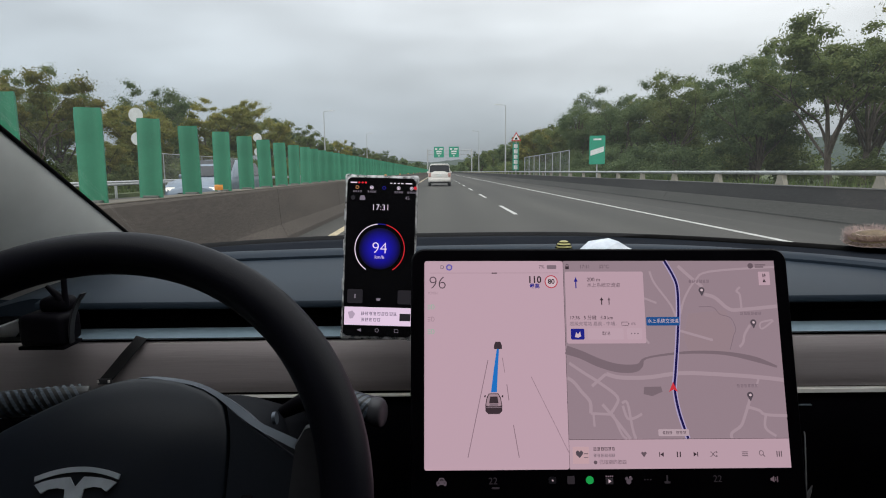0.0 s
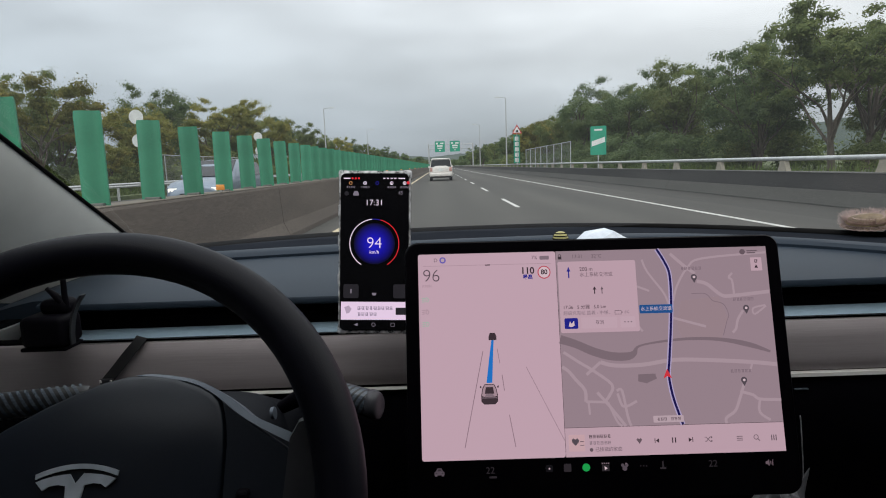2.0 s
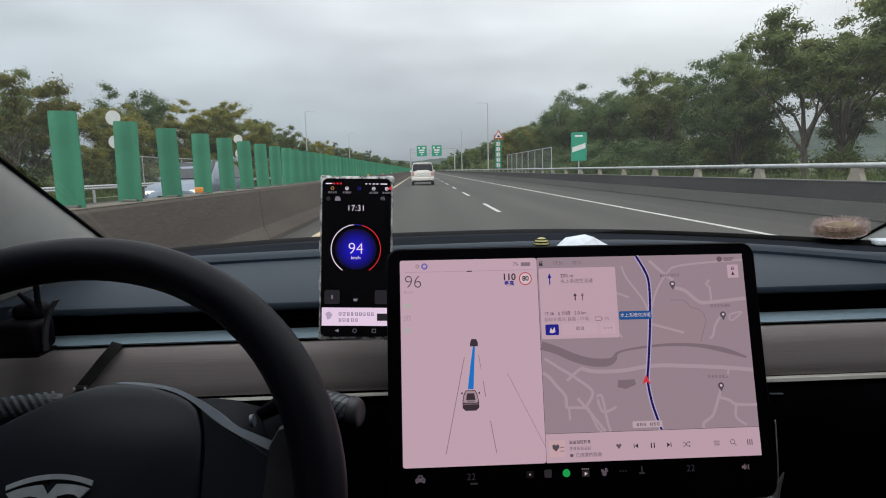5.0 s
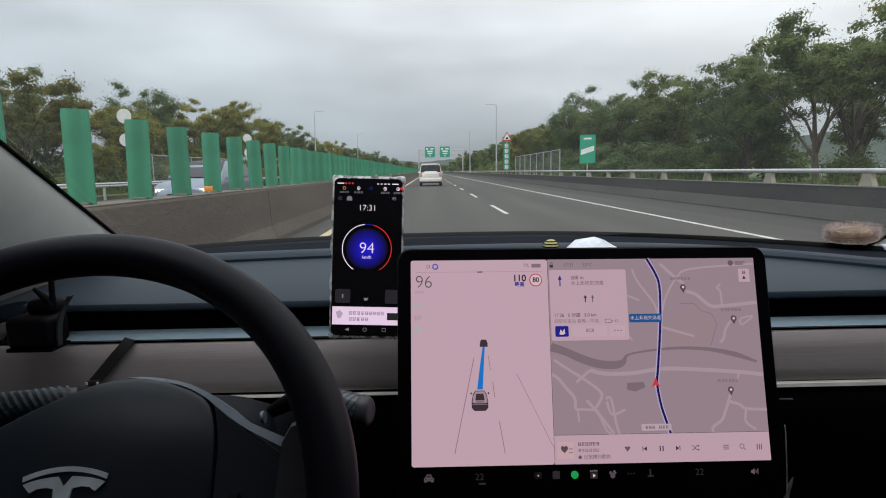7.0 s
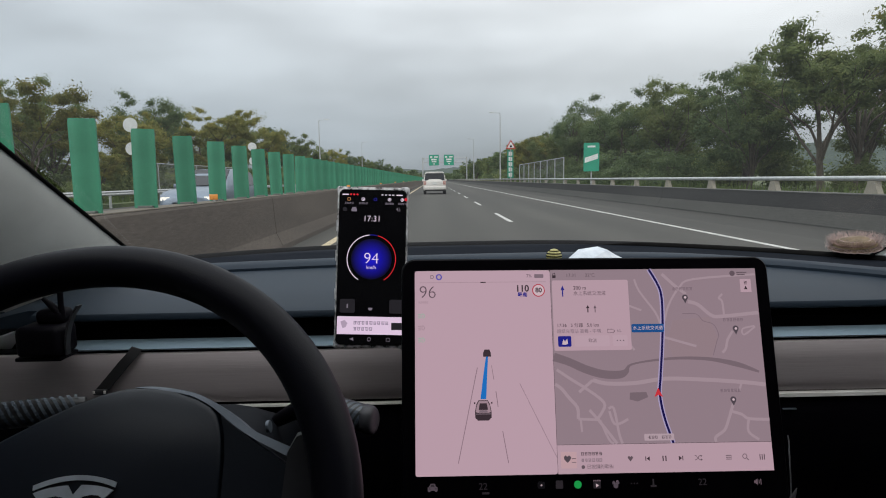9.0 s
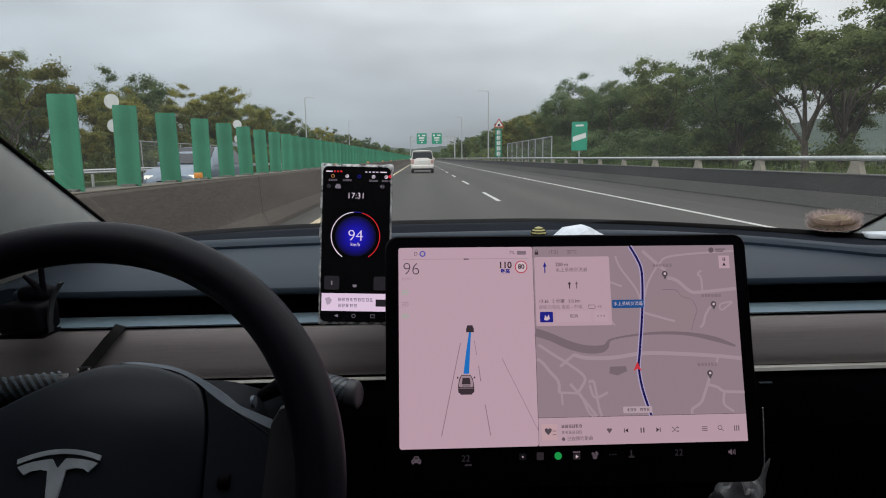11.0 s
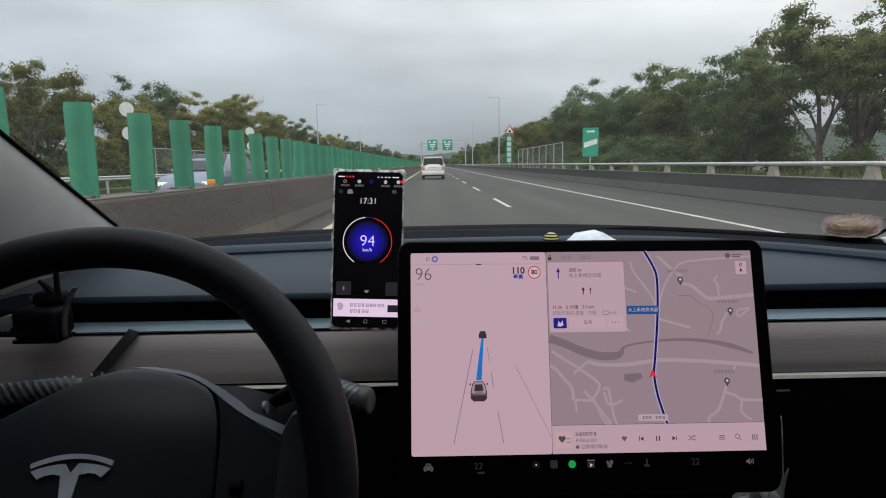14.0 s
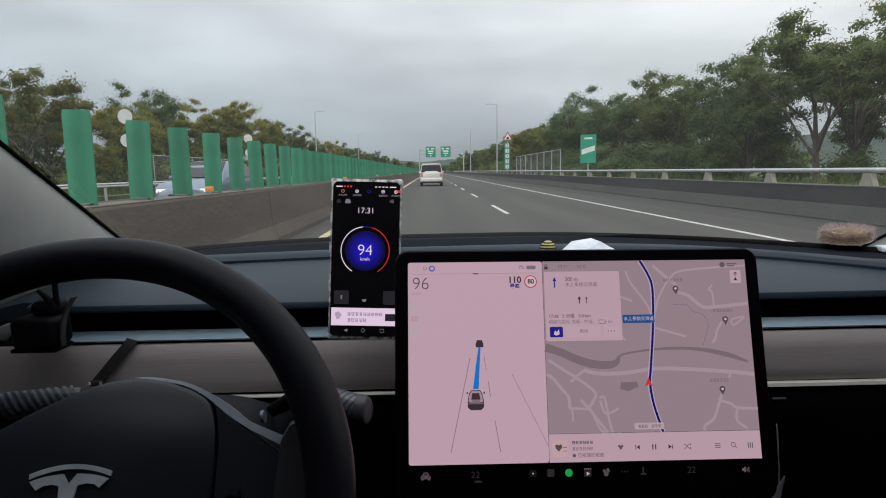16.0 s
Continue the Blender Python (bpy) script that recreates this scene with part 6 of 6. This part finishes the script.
part("body", loft([van_ring(-0.02, 0.85, 0.42, 1.00, 1.04, 0.83), van_ring(0.0, 0.88, 0.36, 1.02, 1.08, 0.83), van_ring(0.05, 0.90, 0.32, 1.04, 1.35, 0.80), van_ring(0.14, 0.91, 0.30, 1.05, 1.66, 0.77), van_ring(0.26, 0.91, 0.30, 1.05, 1.74, 0.76), van_ring(0.8, 0.91, 0.30, 1.05, 1.78, 0.76), van_ring(2.4, 0.91, 0.30, 1.03, 1.75, 0.74), van_ring(3.3, 0.90, 0.30, 0.98, 1.36, 0.74), van_ring(3.7, 0.88, 0.30, 0.94, 1.04, 0.76), van_ring(4.5, 0.80, 0.34, 0.78, 0.84, 0.66)]), M_CAR_PAINT, van, "champagne-white body", 35)
part("rear_window", loft([[(-0.80, 0.040, 1.09), (0.80, 0.040, 1.09), (0.73, 0.150, 1.63), (-0.73, 0.150, 1.63)], [(-0.80, 0.004, 1.09), (0.80, 0.004, 1.09), (0.73, 0.092, 1.63), (-0.73, 0.092, 1.63)]]), M_CAR_GLASS, van, "dark rear window")
part("roof_spoiler", box(-0.70, 0.70, 0.05, 0.36, 1.68, 1.735, bevel=0.018), M_CAR_PAINT, van, "", 40)
for s in (-1, 1):
    x0, x1 = sorted((s * 0.62, s * 0.66))
    part("roof_rail", box(x0, x1, 0.5, 2.3, 1.762, 1.80, bevel=0.01), M_GALV, van, "slim roof rail", 40)
part("bumper", box(-0.86, 0.86, -0.10, 0.10, 0.36, 0.62, bevel=0.05, seg=3), M_CAR_PAINT, van, "", 40)
part("bumper_lower", box(-0.80, 0.80, -0.07, 0.12, 0.24, 0.37, bevel=0.02), M_TYRE, van, "dark lower bumper", 40)
part("plate", box(-0.19, 0.19, -0.042, -0.026, 0.78, 0.93, bevel=0.003), M_SIGN_W, van, "pale plate")
part("tailgate_handle", box(-0.32, 0.32, -0.045, -0.02, 0.955, 0.985, bevel=0.004), M_CHROME, van, "chrome strip")
for s in (-1, 1):
    x0, x1 = sorted((s * 0.66, s * 0.88))
    lampo = part("tail_lamp", box(x0, x1, -0.035, 0.10, 0.74, 1.06, bevel=0.02), M_TAIL, van, "red and clear tail lamp", 40)
    x0, x1 = sorted((s * 0.90, s * 1.04))
    part("wing_mirror", box(x0, x1, 2.75, 2.85, 1.02, 1.18, bevel=0.03), M_CAR_PAINT, van, "", 40)
    for y in (0.75, 3.55):
        wheel = part("wheel", tube([(s * 0.70, y, 0.32), (s * 0.72, y, 0.32), (s * 0.88, y, 0.32), (s * 0.90, y, 0.32)], [0.28, 0.32, 0.32, 0.28], 24), M_TYRE, van, "black tyre", 40)
        part("rim", tube([(s * 0.885, y, 0.32), (s * 0.905, y, 0.32)], 0.20, 20), M_GALV, wheel, "", 40)


# ---- a car in the far carriageway, facing this way ----
suv = thing("suv", "blue-grey family car in the far carriageway with lit headlamps", "car", (-7.4, 17.5, 0.0))


def suv_ring(y, w, zb, zs, zt, wt):
    half = [(w * 0.94, zb), (w, zb + 0.14), (w, zs - 0.12), (w * 0.975, zs), (wt, zt - 0.09), (wt * 0.88, zt - 0.02), (wt * 0.45, zt)]
    return [(x, y, z) for x, z in half] + [(-x, y, z) for x, z in half[::-1]]


part("body", loft([suv_ring(0.0, 0.74, 0.34, 0.72, 0.76, 0.66), suv_ring(0.10, 0.86, 0.26, 0.82, 0.86, 0.78), suv_ring(0.45, 0.90, 0.24, 0.93, 0.98, 0.80), suv_ring(1.15, 0.91, 0.24, 1.02, 1.08, 0.80), suv_ring(1.75, 0.91, 0.24, 1.03, 1.48, 0.72), suv_ring(2.2, 0.91, 0.24, 1.04, 1.64, 0.70), suv_ring(3.4, 0.91, 0.24, 1.05, 1.66, 0.70), suv_ring(4.1, 0.90, 0.26, 1.06, 1.56, 0.70), suv_ring(4.45, 0.86, 0.34, 1.02, 1.10, 0.74), suv_ring(4.5, 0.80, 0.40, 0.96, 1.00, 0.72)]), M_SUV, suv, "blue-grey metallic body", 35)
part("windscreen", loft([[(-0.74, 1.155, 1.095), (0.74, 1.155, 1.095), (0.63, 2.05, 1.60), (-0.63, 2.05, 1.60)], [(-0.74, 1.12, 1.115), (0.74, 1.12, 1.115), (0.63, 2.02, 1.625), (-0.63, 2.02, 1.625)]]), M_CAR_GLASS, suv, "dark windscreen")
for sgn in (-1, 1):
    part("side_window", loft([[(sgn * 0.905, 1.7, 1.09), (sgn * 0.905, 4.0, 1.10), (sgn * 0.735, 3.8, 1.54), (sgn * 0.735, 2.2, 1.54)], [(sgn * 0.925, 1.7, 1.09), (sgn * 0.925, 4.0, 1.10), (sgn * 0.755, 3.8, 1.54), (sgn * 0.755, 2.2, 1.54)]]), M_CAR_GLASS, suv, "dark side window")
    x0, x1 = sorted((sgn * 0.50, sgn * 0.80))
    part("headlamp", box(x0, x1, 0.005, 0.14, 0.66, 0.78, bevel=0.03), M_HEADLAMP, suv, "lit headlamp", 40)
    x0, x1 = sorted((sgn * 0.92, sgn * 1.06))
    part("wing_mirror", box(x0, x1, 1.55, 1.66, 1.04, 1.17, bevel=0.03), M_SUV, suv, "", 40)
    for y in (0.85, 3.6):
        wheel = part("wheel", tube([(sgn * 0.70, y, 0.34), (sgn * 0.72, y, 0.34), (sgn * 0.89, y, 0.34), (sgn * 0.91, y, 0.34)], [0.30, 0.34, 0.34, 0.30], 24), M_TYRE, suv, "black tyre", 40)
        part("rim", tube([(sgn * 0.895, y, 0.34), (sgn * 0.918, y, 0.34)], 0.21, 20), M_GALV, wheel, "", 40)
part("grille", box(-0.45, 0.45, 0.0, 0.10, 0.50, 0.64, bevel=0.02), M_TYRE, suv, "dark grille", 40)

# ---- trees and undergrowth ----
def leaf_cloud(clumps, per, size, rng, flat_z=0.75):
    """Small leaves scattered over clumps (x, y, z, radius), as one mesh; they face outwards from their clump."""
    V, F = [], []
    for cx, cy, cz, r in clumps:
        # each clump is a ragged, leaning lens rather than a ball
        ax, ay, az = rng.uniform(0.8, 1.35), rng.uniform(0.8, 1.35), flat_z * rng.uniform(0.65, 1.0)
        sx, sy = rng.uniform(-0.35, 0.35), rng.uniform(-0.35, 0.35)
        for _ in range(int(per * (r / 0.8) ** 1.5) + 6):
            d = Vector((rng.gauss(0, 1), rng.gauss(0, 1), rng.gauss(0, 1))).normalized()
            q = r * min(1.5, abs(rng.gauss(0.70, 0.30)))
            px, py = d.x * q * ax, d.y * q * ay
            p = Vector((cx + px, cy + py, cz + d.z * q * az + sx * px + sy * py))
            n = (d + Vector((rng.gauss(0, 0.42), rng.gauss(0, 0.42), rng.gauss(0.35, 0.4)))).normalized()
            t = n.cross(Vector((rng.gauss(0, 1), rng.gauss(0, 1), rng.gauss(0, 1)))).normalized()
            b = n.cross(t)
            s = size * rng.uniform(0.6, 1.35) * (1.0 if q > 0.75 * r else 1.5)
            i = len(V)
            V += [p - t * s, p + b * s * 0.45 - n * s * 0.08, p + t * s, p - b * s * 0.45 - n * s * 0.08]
            F.append((i, i + 1, i + 2, i + 3))
    me = bpy.data.meshes.new("crown")
    me.from_pydata(V, [], F)
    return me


def tree(h, spread, seed, material, trunk_h=0.2, per=300, size=0.076, n_limb=9, airy=False, label="broad-leaved roadside tree with an uneven green crown"):
    """Trunk, limbs that fork twice and a crown of leaf clumps; an airy tree shows its limbs under a flat open crown."""
    rng = random.Random(seed)
    root = thing("tree", label, "tree", (0, 0, -200), group="roadside trees")
    bm = bmesh.new()
    lean = (rng.uniform(-0.4, 0.4), rng.uniform(-0.4, 0.4))
    th = h * trunk_h
    top = 0.55 if airy else 0.72
    tube([(0, 0, -0.3), (0.05, 0, th * 0.4), (lean[0] * 0.4, lean[1] * 0.4, th), (lean[0], lean[1], h * top)], [0.030 * h, 0.022 * h, 0.018 * h, 0.006 * h], 9, bm)
    clumps = []
    lo = 0.66 if airy else 0.50
    for k in range(n_limb):
        a = 2 * math.pi * k / n_limb + rng.uniform(-0.4, 0.4)
        z0 = th * rng.uniform(0.75, 1.35)
        r = spread * rng.uniform(0.6, 1.0)
        z1 = h * rng.uniform(lo, 0.86)
        mid = (math.cos(a) * r * 0.42, math.sin(a) * r * 0.42, z0 + (z1 - z0) * 0.6)
        end = (math.cos(a) * r, math.sin(a) * r, z1)
        root_at = (lean[0] * 0.4, lean[1] * 0.4, z0)
        bow = [rng.gauss(0, 0.05) * spread for _ in range(4)]
        q1 = (mid[0] * 0.5 + bow[0], mid[1] * 0.5 + bow[1], z0 + (mid[2] - z0) * 0.62)
        q2 = ((mid[0] + end[0]) / 2 + bow[2], (mid[1] + end[1]) / 2 + bow[3], mid[2] + (end[2] - mid[2]) * 0.62)
        tube(smooth_line([root_at, q1, mid, q2, end], 3), [(0.0095 - 0.0082 * i / 12) * h for i in range(13)], 6, bm)
        for _ in range(5 if airy else 6):
            f = rng.uniform(0.62, 1.1) if airy else rng.uniform(0.45, 1.05)
            cr = spread * (rng.uniform(0.11, 0.20) if airy else rng.uniform(0.15, 0.28))
            clumps.append((end[0] * f + rng.gauss(0, 0.115) * spread, end[1] * f + rng.gauss(0, 0.115) * spread, (z0 if airy else th) + (z1 - (z0 if airy else th)) * f + rng.uniform(-0.04 if airy else -0.06, 0.12) * h, cr))
        for sgn in (-1, 1):
            b = a + sgn * rng.uniform(0.25, 0.7)
            q = rng.uniform(0.7, 0.95)
            tip = (math.cos(b) * r * q, math.sin(b) * r * q, z1 * rng.uniform(0.9, 1.08))
            half = [(mid[i] + tip[i]) / 2 + rng.gauss(0, 0.03) * spread for i in range(3)]
            tube(smooth_line([mid, half, tip], 3), [(0.0048 - 0.0036 * i / 6) * h for i in range(7)], 5, bm)
            if airy:
                clumps.append((*tip, spread * rng.uniform(0.12, 0.2)))
    for _ in range(16 if airy else 14):
        a, r = rng.uniform(0, 6.28), spread * math.sqrt(rng.uniform(0, 0.75 if airy else 0.5))
        clumps.append((math.cos(a) * r, math.sin(a) * r, h * (rng.uniform(0.74, 0.98) if airy else rng.uniform(0.62, 0.98)), spread * (rng.uniform(0.10, 0.20) if airy else rng.uniform(0.16, 0.28))))
    part("trunk", bm, M_BARK, root, "", 60)
    me = leaf_cloud(clumps, per, size, rng, 0.6 if airy else 0.75)
    me.materials.append(material)
    crown = new("crown", me)
    crown.parent = root
    return root


def bush(r, h, seed, material, per=230, size=0.078, n=18):
    rng = random.Random(seed)
    clumps = []
    for _ in range(n):
        a, q = rng.uniform(0, 6.28), r * math.sqrt(rng.uniform(0, 1))
        zz = h * (1 - 0.6 * (q / r) ** 2) * rng.uniform(0.25, 0.95)
        clumps.append((math.cos(a) * q, math.sin(a) * q, zz, r * rng.uniform(0.22, 0.36)))
    me = leaf_cloud(clumps, per, size, rng, 0.8)
    me.name = "shrub"
    me.materials.append(material)
    ob = new("shrub", me)
    ob.location = (0, 0, -200)
    return tagged(ob, "dense green roadside shrub", "shrub", "roadside shrubs")


OPEN = "airy roadside tree with bare forking limbs under a flat yellow-green crown"
SHAPES = ((8.0, 3.4, 1, M_LEAF, 0.2), (9.0, 3.6, 2, M_LEAF_D, 0.2), (7.0, 3.2, 3, M_LEAF, 0.2), (8.4, 3.9, 4, M_LEAF_D, 0.14), (6.4, 2.9, 5, M_LEAF_Y, 0.2), (9.6, 3.3, 6, M_LEAF, 0.2))
KINDS = [tree(*k) for k in SHAPES] + [tree(8.6, 4.6, 14, M_LEAF, 0.24, 300, 0.085, 8, True, OPEN), tree(7.6, 4.2, 15, M_LEAF_Y, 0.26, 300, 0.085, 7, True, OPEN)]
# coarser leaves for those that stand far off
FAR_KINDS = [tree(*k, 75, 0.155) for k in SHAPES] + [tree(8.6, 4.6, 14, M_LEAF, 0.24, 90, 0.16, 8, True, OPEN), tree(7.6, 4.2, 15, M_LEAF_Y, 0.26, 90, 0.16, 7, True, OPEN)]
SHRUBS = [bush(2.2, 2.2, 21, M_LEAF), bush(2.8, 3.0, 22, M_LEAF_D), bush(1.8, 1.6, 23, M_LEAF_Y), bush(3.2, 3.4, 24, M_LEAF)]
FAR_SHRUBS = [bush(2.2, 2.2, 21, M_LEAF, 95, 0.125), bush(2.8, 3.0, 22, M_LEAF_D, 95, 0.125), bush(1.8, 1.6, 23, M_LEAF_Y, 95, 0.125), bush(3.2, 3.4, 24, M_LEAF, 95, 0.125)]
placed = set()


def put(kind, x, y, s=1.0, z=0.1, rng=random.Random(77)):
    """Stand a tree or shrub; the first of each kind is the one that was built."""
    m = pose(x, y, z, 0, 0, rng.uniform(0, 360)) @ Matrix.Diagonal((s, s, s * rng.uniform(0.93, 1.07), 1))
    if kind.name not in placed:
        placed.add(kind.name)
        kind.matrix_basis = m
        return
    o = copy_thing(kind, m)
    o.matrix_basis = m


def stand(k, x, y, sc, z=0.0):
    put((KINDS if y < 85 else FAR_KINDS)[k], x, y, sc, z)


def undergrow(k, x, y, sc, z=0.1, near=60):
    put((SHRUBS if y < near else FAR_SHRUBS)[k], x, y, sc, z)


rng = random.Random(5)
# right-hand belt
for x, y, k, sc in ((16.5, 16, 6, 0.86), (21.5, 21, 7, 1.06), (16.5, 24.5, 6, 0.80), (22.0, 30, 6, 0.95), (17.0, 31, 3, 0.76), (19.5, 36, 1, 0.86), (16.0, 39, 0, 0.86), (18.5, 44, 5, 0.84), (15.2, 47, 3, 0.88), (16.8, 53, 0, 0.98), (14.6, 59, 1, 0.90), (17.5, 64, 5, 0.88), (15.0, 70, 2, 1.03), (14.4, 78, 4, 1.05), (16.5, 86, 0, 0.92), (15.0, 96, 4, 1.0), (16.2, 108, 1, 0.8), (14.8, 122, 3, 0.8), (16.0, 138, 0, 0.85), (15.0, 156, 2, 0.95), (16.5, 176, 1, 0.9), (15.0, 200, 3, 0.9), (17.0, 230, 5, 0.9), (15.0, 265, 0, 1.0), (17.0, 300, 1, 1.0), (28.0, 26, 1, 0.86), (27.0, 36, 5, 0.84), (25.0, 47, 3, 0.97), (23.5, 58, 1, 0.95), (24.0, 72, 0, 1.0), (22.0, 95, 3, 1.0), (23.0, 120, 1, 1.0), (22.0, 155, 5, 1.0), (24.0, 205, 1, 1.1), (33.0, 33, 3, 0.92)):
    stand(k, x, y, sc)
for i in range(40):
    y = 15 + i * 2.9
    if y < 31 and i % 2:
        continue
    undergrow(rng.choice((0, 1, 3, 1)), rng.uniform(12.0, 15.0) + (4.5 if y < 32 else 0), y + rng.uniform(-1, 1), rng.uniform(0.7, 1.0) * (0.75 if y < 31 else 1.0))
for i in range(46):
    y = 20 + i * 3.4
    undergrow(rng.choice((1, 3)), rng.uniform(17.5, 26.0) + (6 if y < 33 else 0), y + rng.uniform(-1, 1), rng.uniform(0.95, 1.35) * (0.8 if y < 33 else 1.0), 0.0, 40)
# left-hand belt
for x, y, k, sc in ((-23, 18, 6, 0.86), (-25, 25, 3, 0.77), (-22, 32, 7, 0.84), (-24.5, 38, 0, 0.86), (-22, 44, 4, 0.95), (-24, 50, 1, 0.90), (-21.5, 58, 7, 1.0), (-24, 66, 2, 1.05), (-22, 75, 4, 1.12), (-23.5, 86, 1, 0.88), (-21.5, 98, 5, 0.85), (-23, 112, 0, 0.9), (-22, 130, 4, 1.1), (-23, 150, 1, 0.85), (-21.5, 172, 2, 1.1), (-23, 200, 0, 1.0), (-22, 235, 3, 1.0), (-22.5, 275, 1, 1.0), (-30, 30, 1, 0.9), (-31, 46, 5, 0.88), (-30, 64, 0, 1.0), (-31, 90, 3, 1.05), (-30, 125, 1, 1.0), (-27, 21, 4, 0.9), (-20.5, 52, 4, 0.56), (-20.5, 36, 4, 0.54)):
    stand(k, x, y, sc * (0.94 if y < 40 else 1.08), 0.1)
for i in range(26):
    undergrow(rng.choice((0, 1, 2, 3)), rng.uniform(-20.5, -18.5), 16 + i * 4.2 + rng.uniform(-1, 1), rng.uniform(0.45, 0.75))
for i in range(56):
    y = 18 + i * 3.2
    if y < 36 and i % 2:
        continue
    undergrow(rng.choice((1, 3, 0)), rng.uniform(-28.0, -20.5), y + rng.uniform(-1, 1), rng.uniform(0.9, 1.3) * (0.7 if y < 36 else 1.0), 0.0, 40)
for kind in KINDS + FAR_KINDS + SHRUBS + FAR_SHRUBS:
    if kind.name not in placed:
        for ob in (*kind.children_recursive, kind):
            bpy.data.objects.remove(ob)
# woods that close the view far along the road
V, F = [], []
rng = random.Random(9)
clumps = []
for i in range(900):
    y = rng.uniform(330, 760)
    s = rng.choice((-1, 1))
    x = s * rng.uniform(17, 170) + 3 + (0 if y < 640 else s * -16 * rng.random())
    h = rng.uniform(3.5, 9.5)
    clumps.append((x, y, h * 0.55, rng.uniform(2.6, 5.0)))
    clumps.append((x + rng.uniform(-2, 2), y, h * 0.9, rng.uniform(1.5, 3.0)))
for i in range(240):
    x = rng.uniform(-60, 60)
    clumps.append((x, rng.uniform(905, 960), rng.uniform(2, 9), rng.uniform(3, 5.5)))
me = leaf_cloud(clumps, 5, 0.95, rng)
me.name = "far_woods"
me.materials.append(M_LEAF_D)
tagged(new("far_woods", me), "distant dark green woods along the motorway", "woods", kind="stuff")


# hills on the horizon
def ridge(name, dist, a0, a1, h, seed, depth=500):
    bm = bmesh.new()
    rows = []
    for j, (dd, hh) in enumerate(((0, 0.0), (0.25, 0.55), (0.5, 1.0), (1.0, 0.2))):
        row = []
        for i in range(90):
            u = i / 89
            a = radians(a0 + (a1 - a0) * u)
            env = math.sin(math.pi * u) ** 0.6
            z = hh * h * env * (0.72 + 0.45 * noise.noise(Vector((u * 5, seed, 0))) + 0.10 * noise.noise(Vector((u * 40, seed, j))))
            r = dist + depth * dd
            row.append(bm.verts.new((r * math.sin(a), r * math.cos(a), z - 1.0)))
        rows.append(row)
    for a, b in zip(rows, rows[1:]):
        for i in range(89):
            bm.faces.new((a[i], a[i + 1], b[i + 1], b[i]))
    solo(name, bm, M_HILL, "low wooded hills on the horizon", "hills", kind="structure", smooth=60)


ridge("backdrop_hills_east", 1500, 8, 75, 125, 3.1)
ridge("backdrop_hills_north", 2400, -14, 20, 75, 7.7)
ridge("backdrop_hills_west", 2000, -80, -16, 70, 5.2)

# tall grass behind the parapet
V, F = [], []
rng = random.Random(31)
for _ in range(9000):
    side = rng.random() < 0.6
    x = rng.uniform(9.1, 12.5) if side else rng.uniform(-19.5, -17.6)
    y = 8 + 110 * rng.random() ** 1.6
    hgt = rng.uniform(0.25, 0.75)
    a = rng.uniform(0, 6.28)
    dx, dy = math.cos(a) * 0.03, math.sin(a) * 0.03
    i = len(V)
    z = 0.24 if side else 0.14
    V += [(x - dx, y - dy, z), (x + dx, y + dy, z), (x + rng.uniform(-0.2, 0.2), y + rng.uniform(-0.2, 0.2), z + hgt)]
    F.append((i, i + 1, i + 2))
me = bpy.data.meshes.new("verge_grass")
me.from_pydata(V, [], F)
me.materials.append(M_GRASSBLADE)
tagged(new("verge_grass", me), "tall green grass on the verges", "grass", kind="stuff")
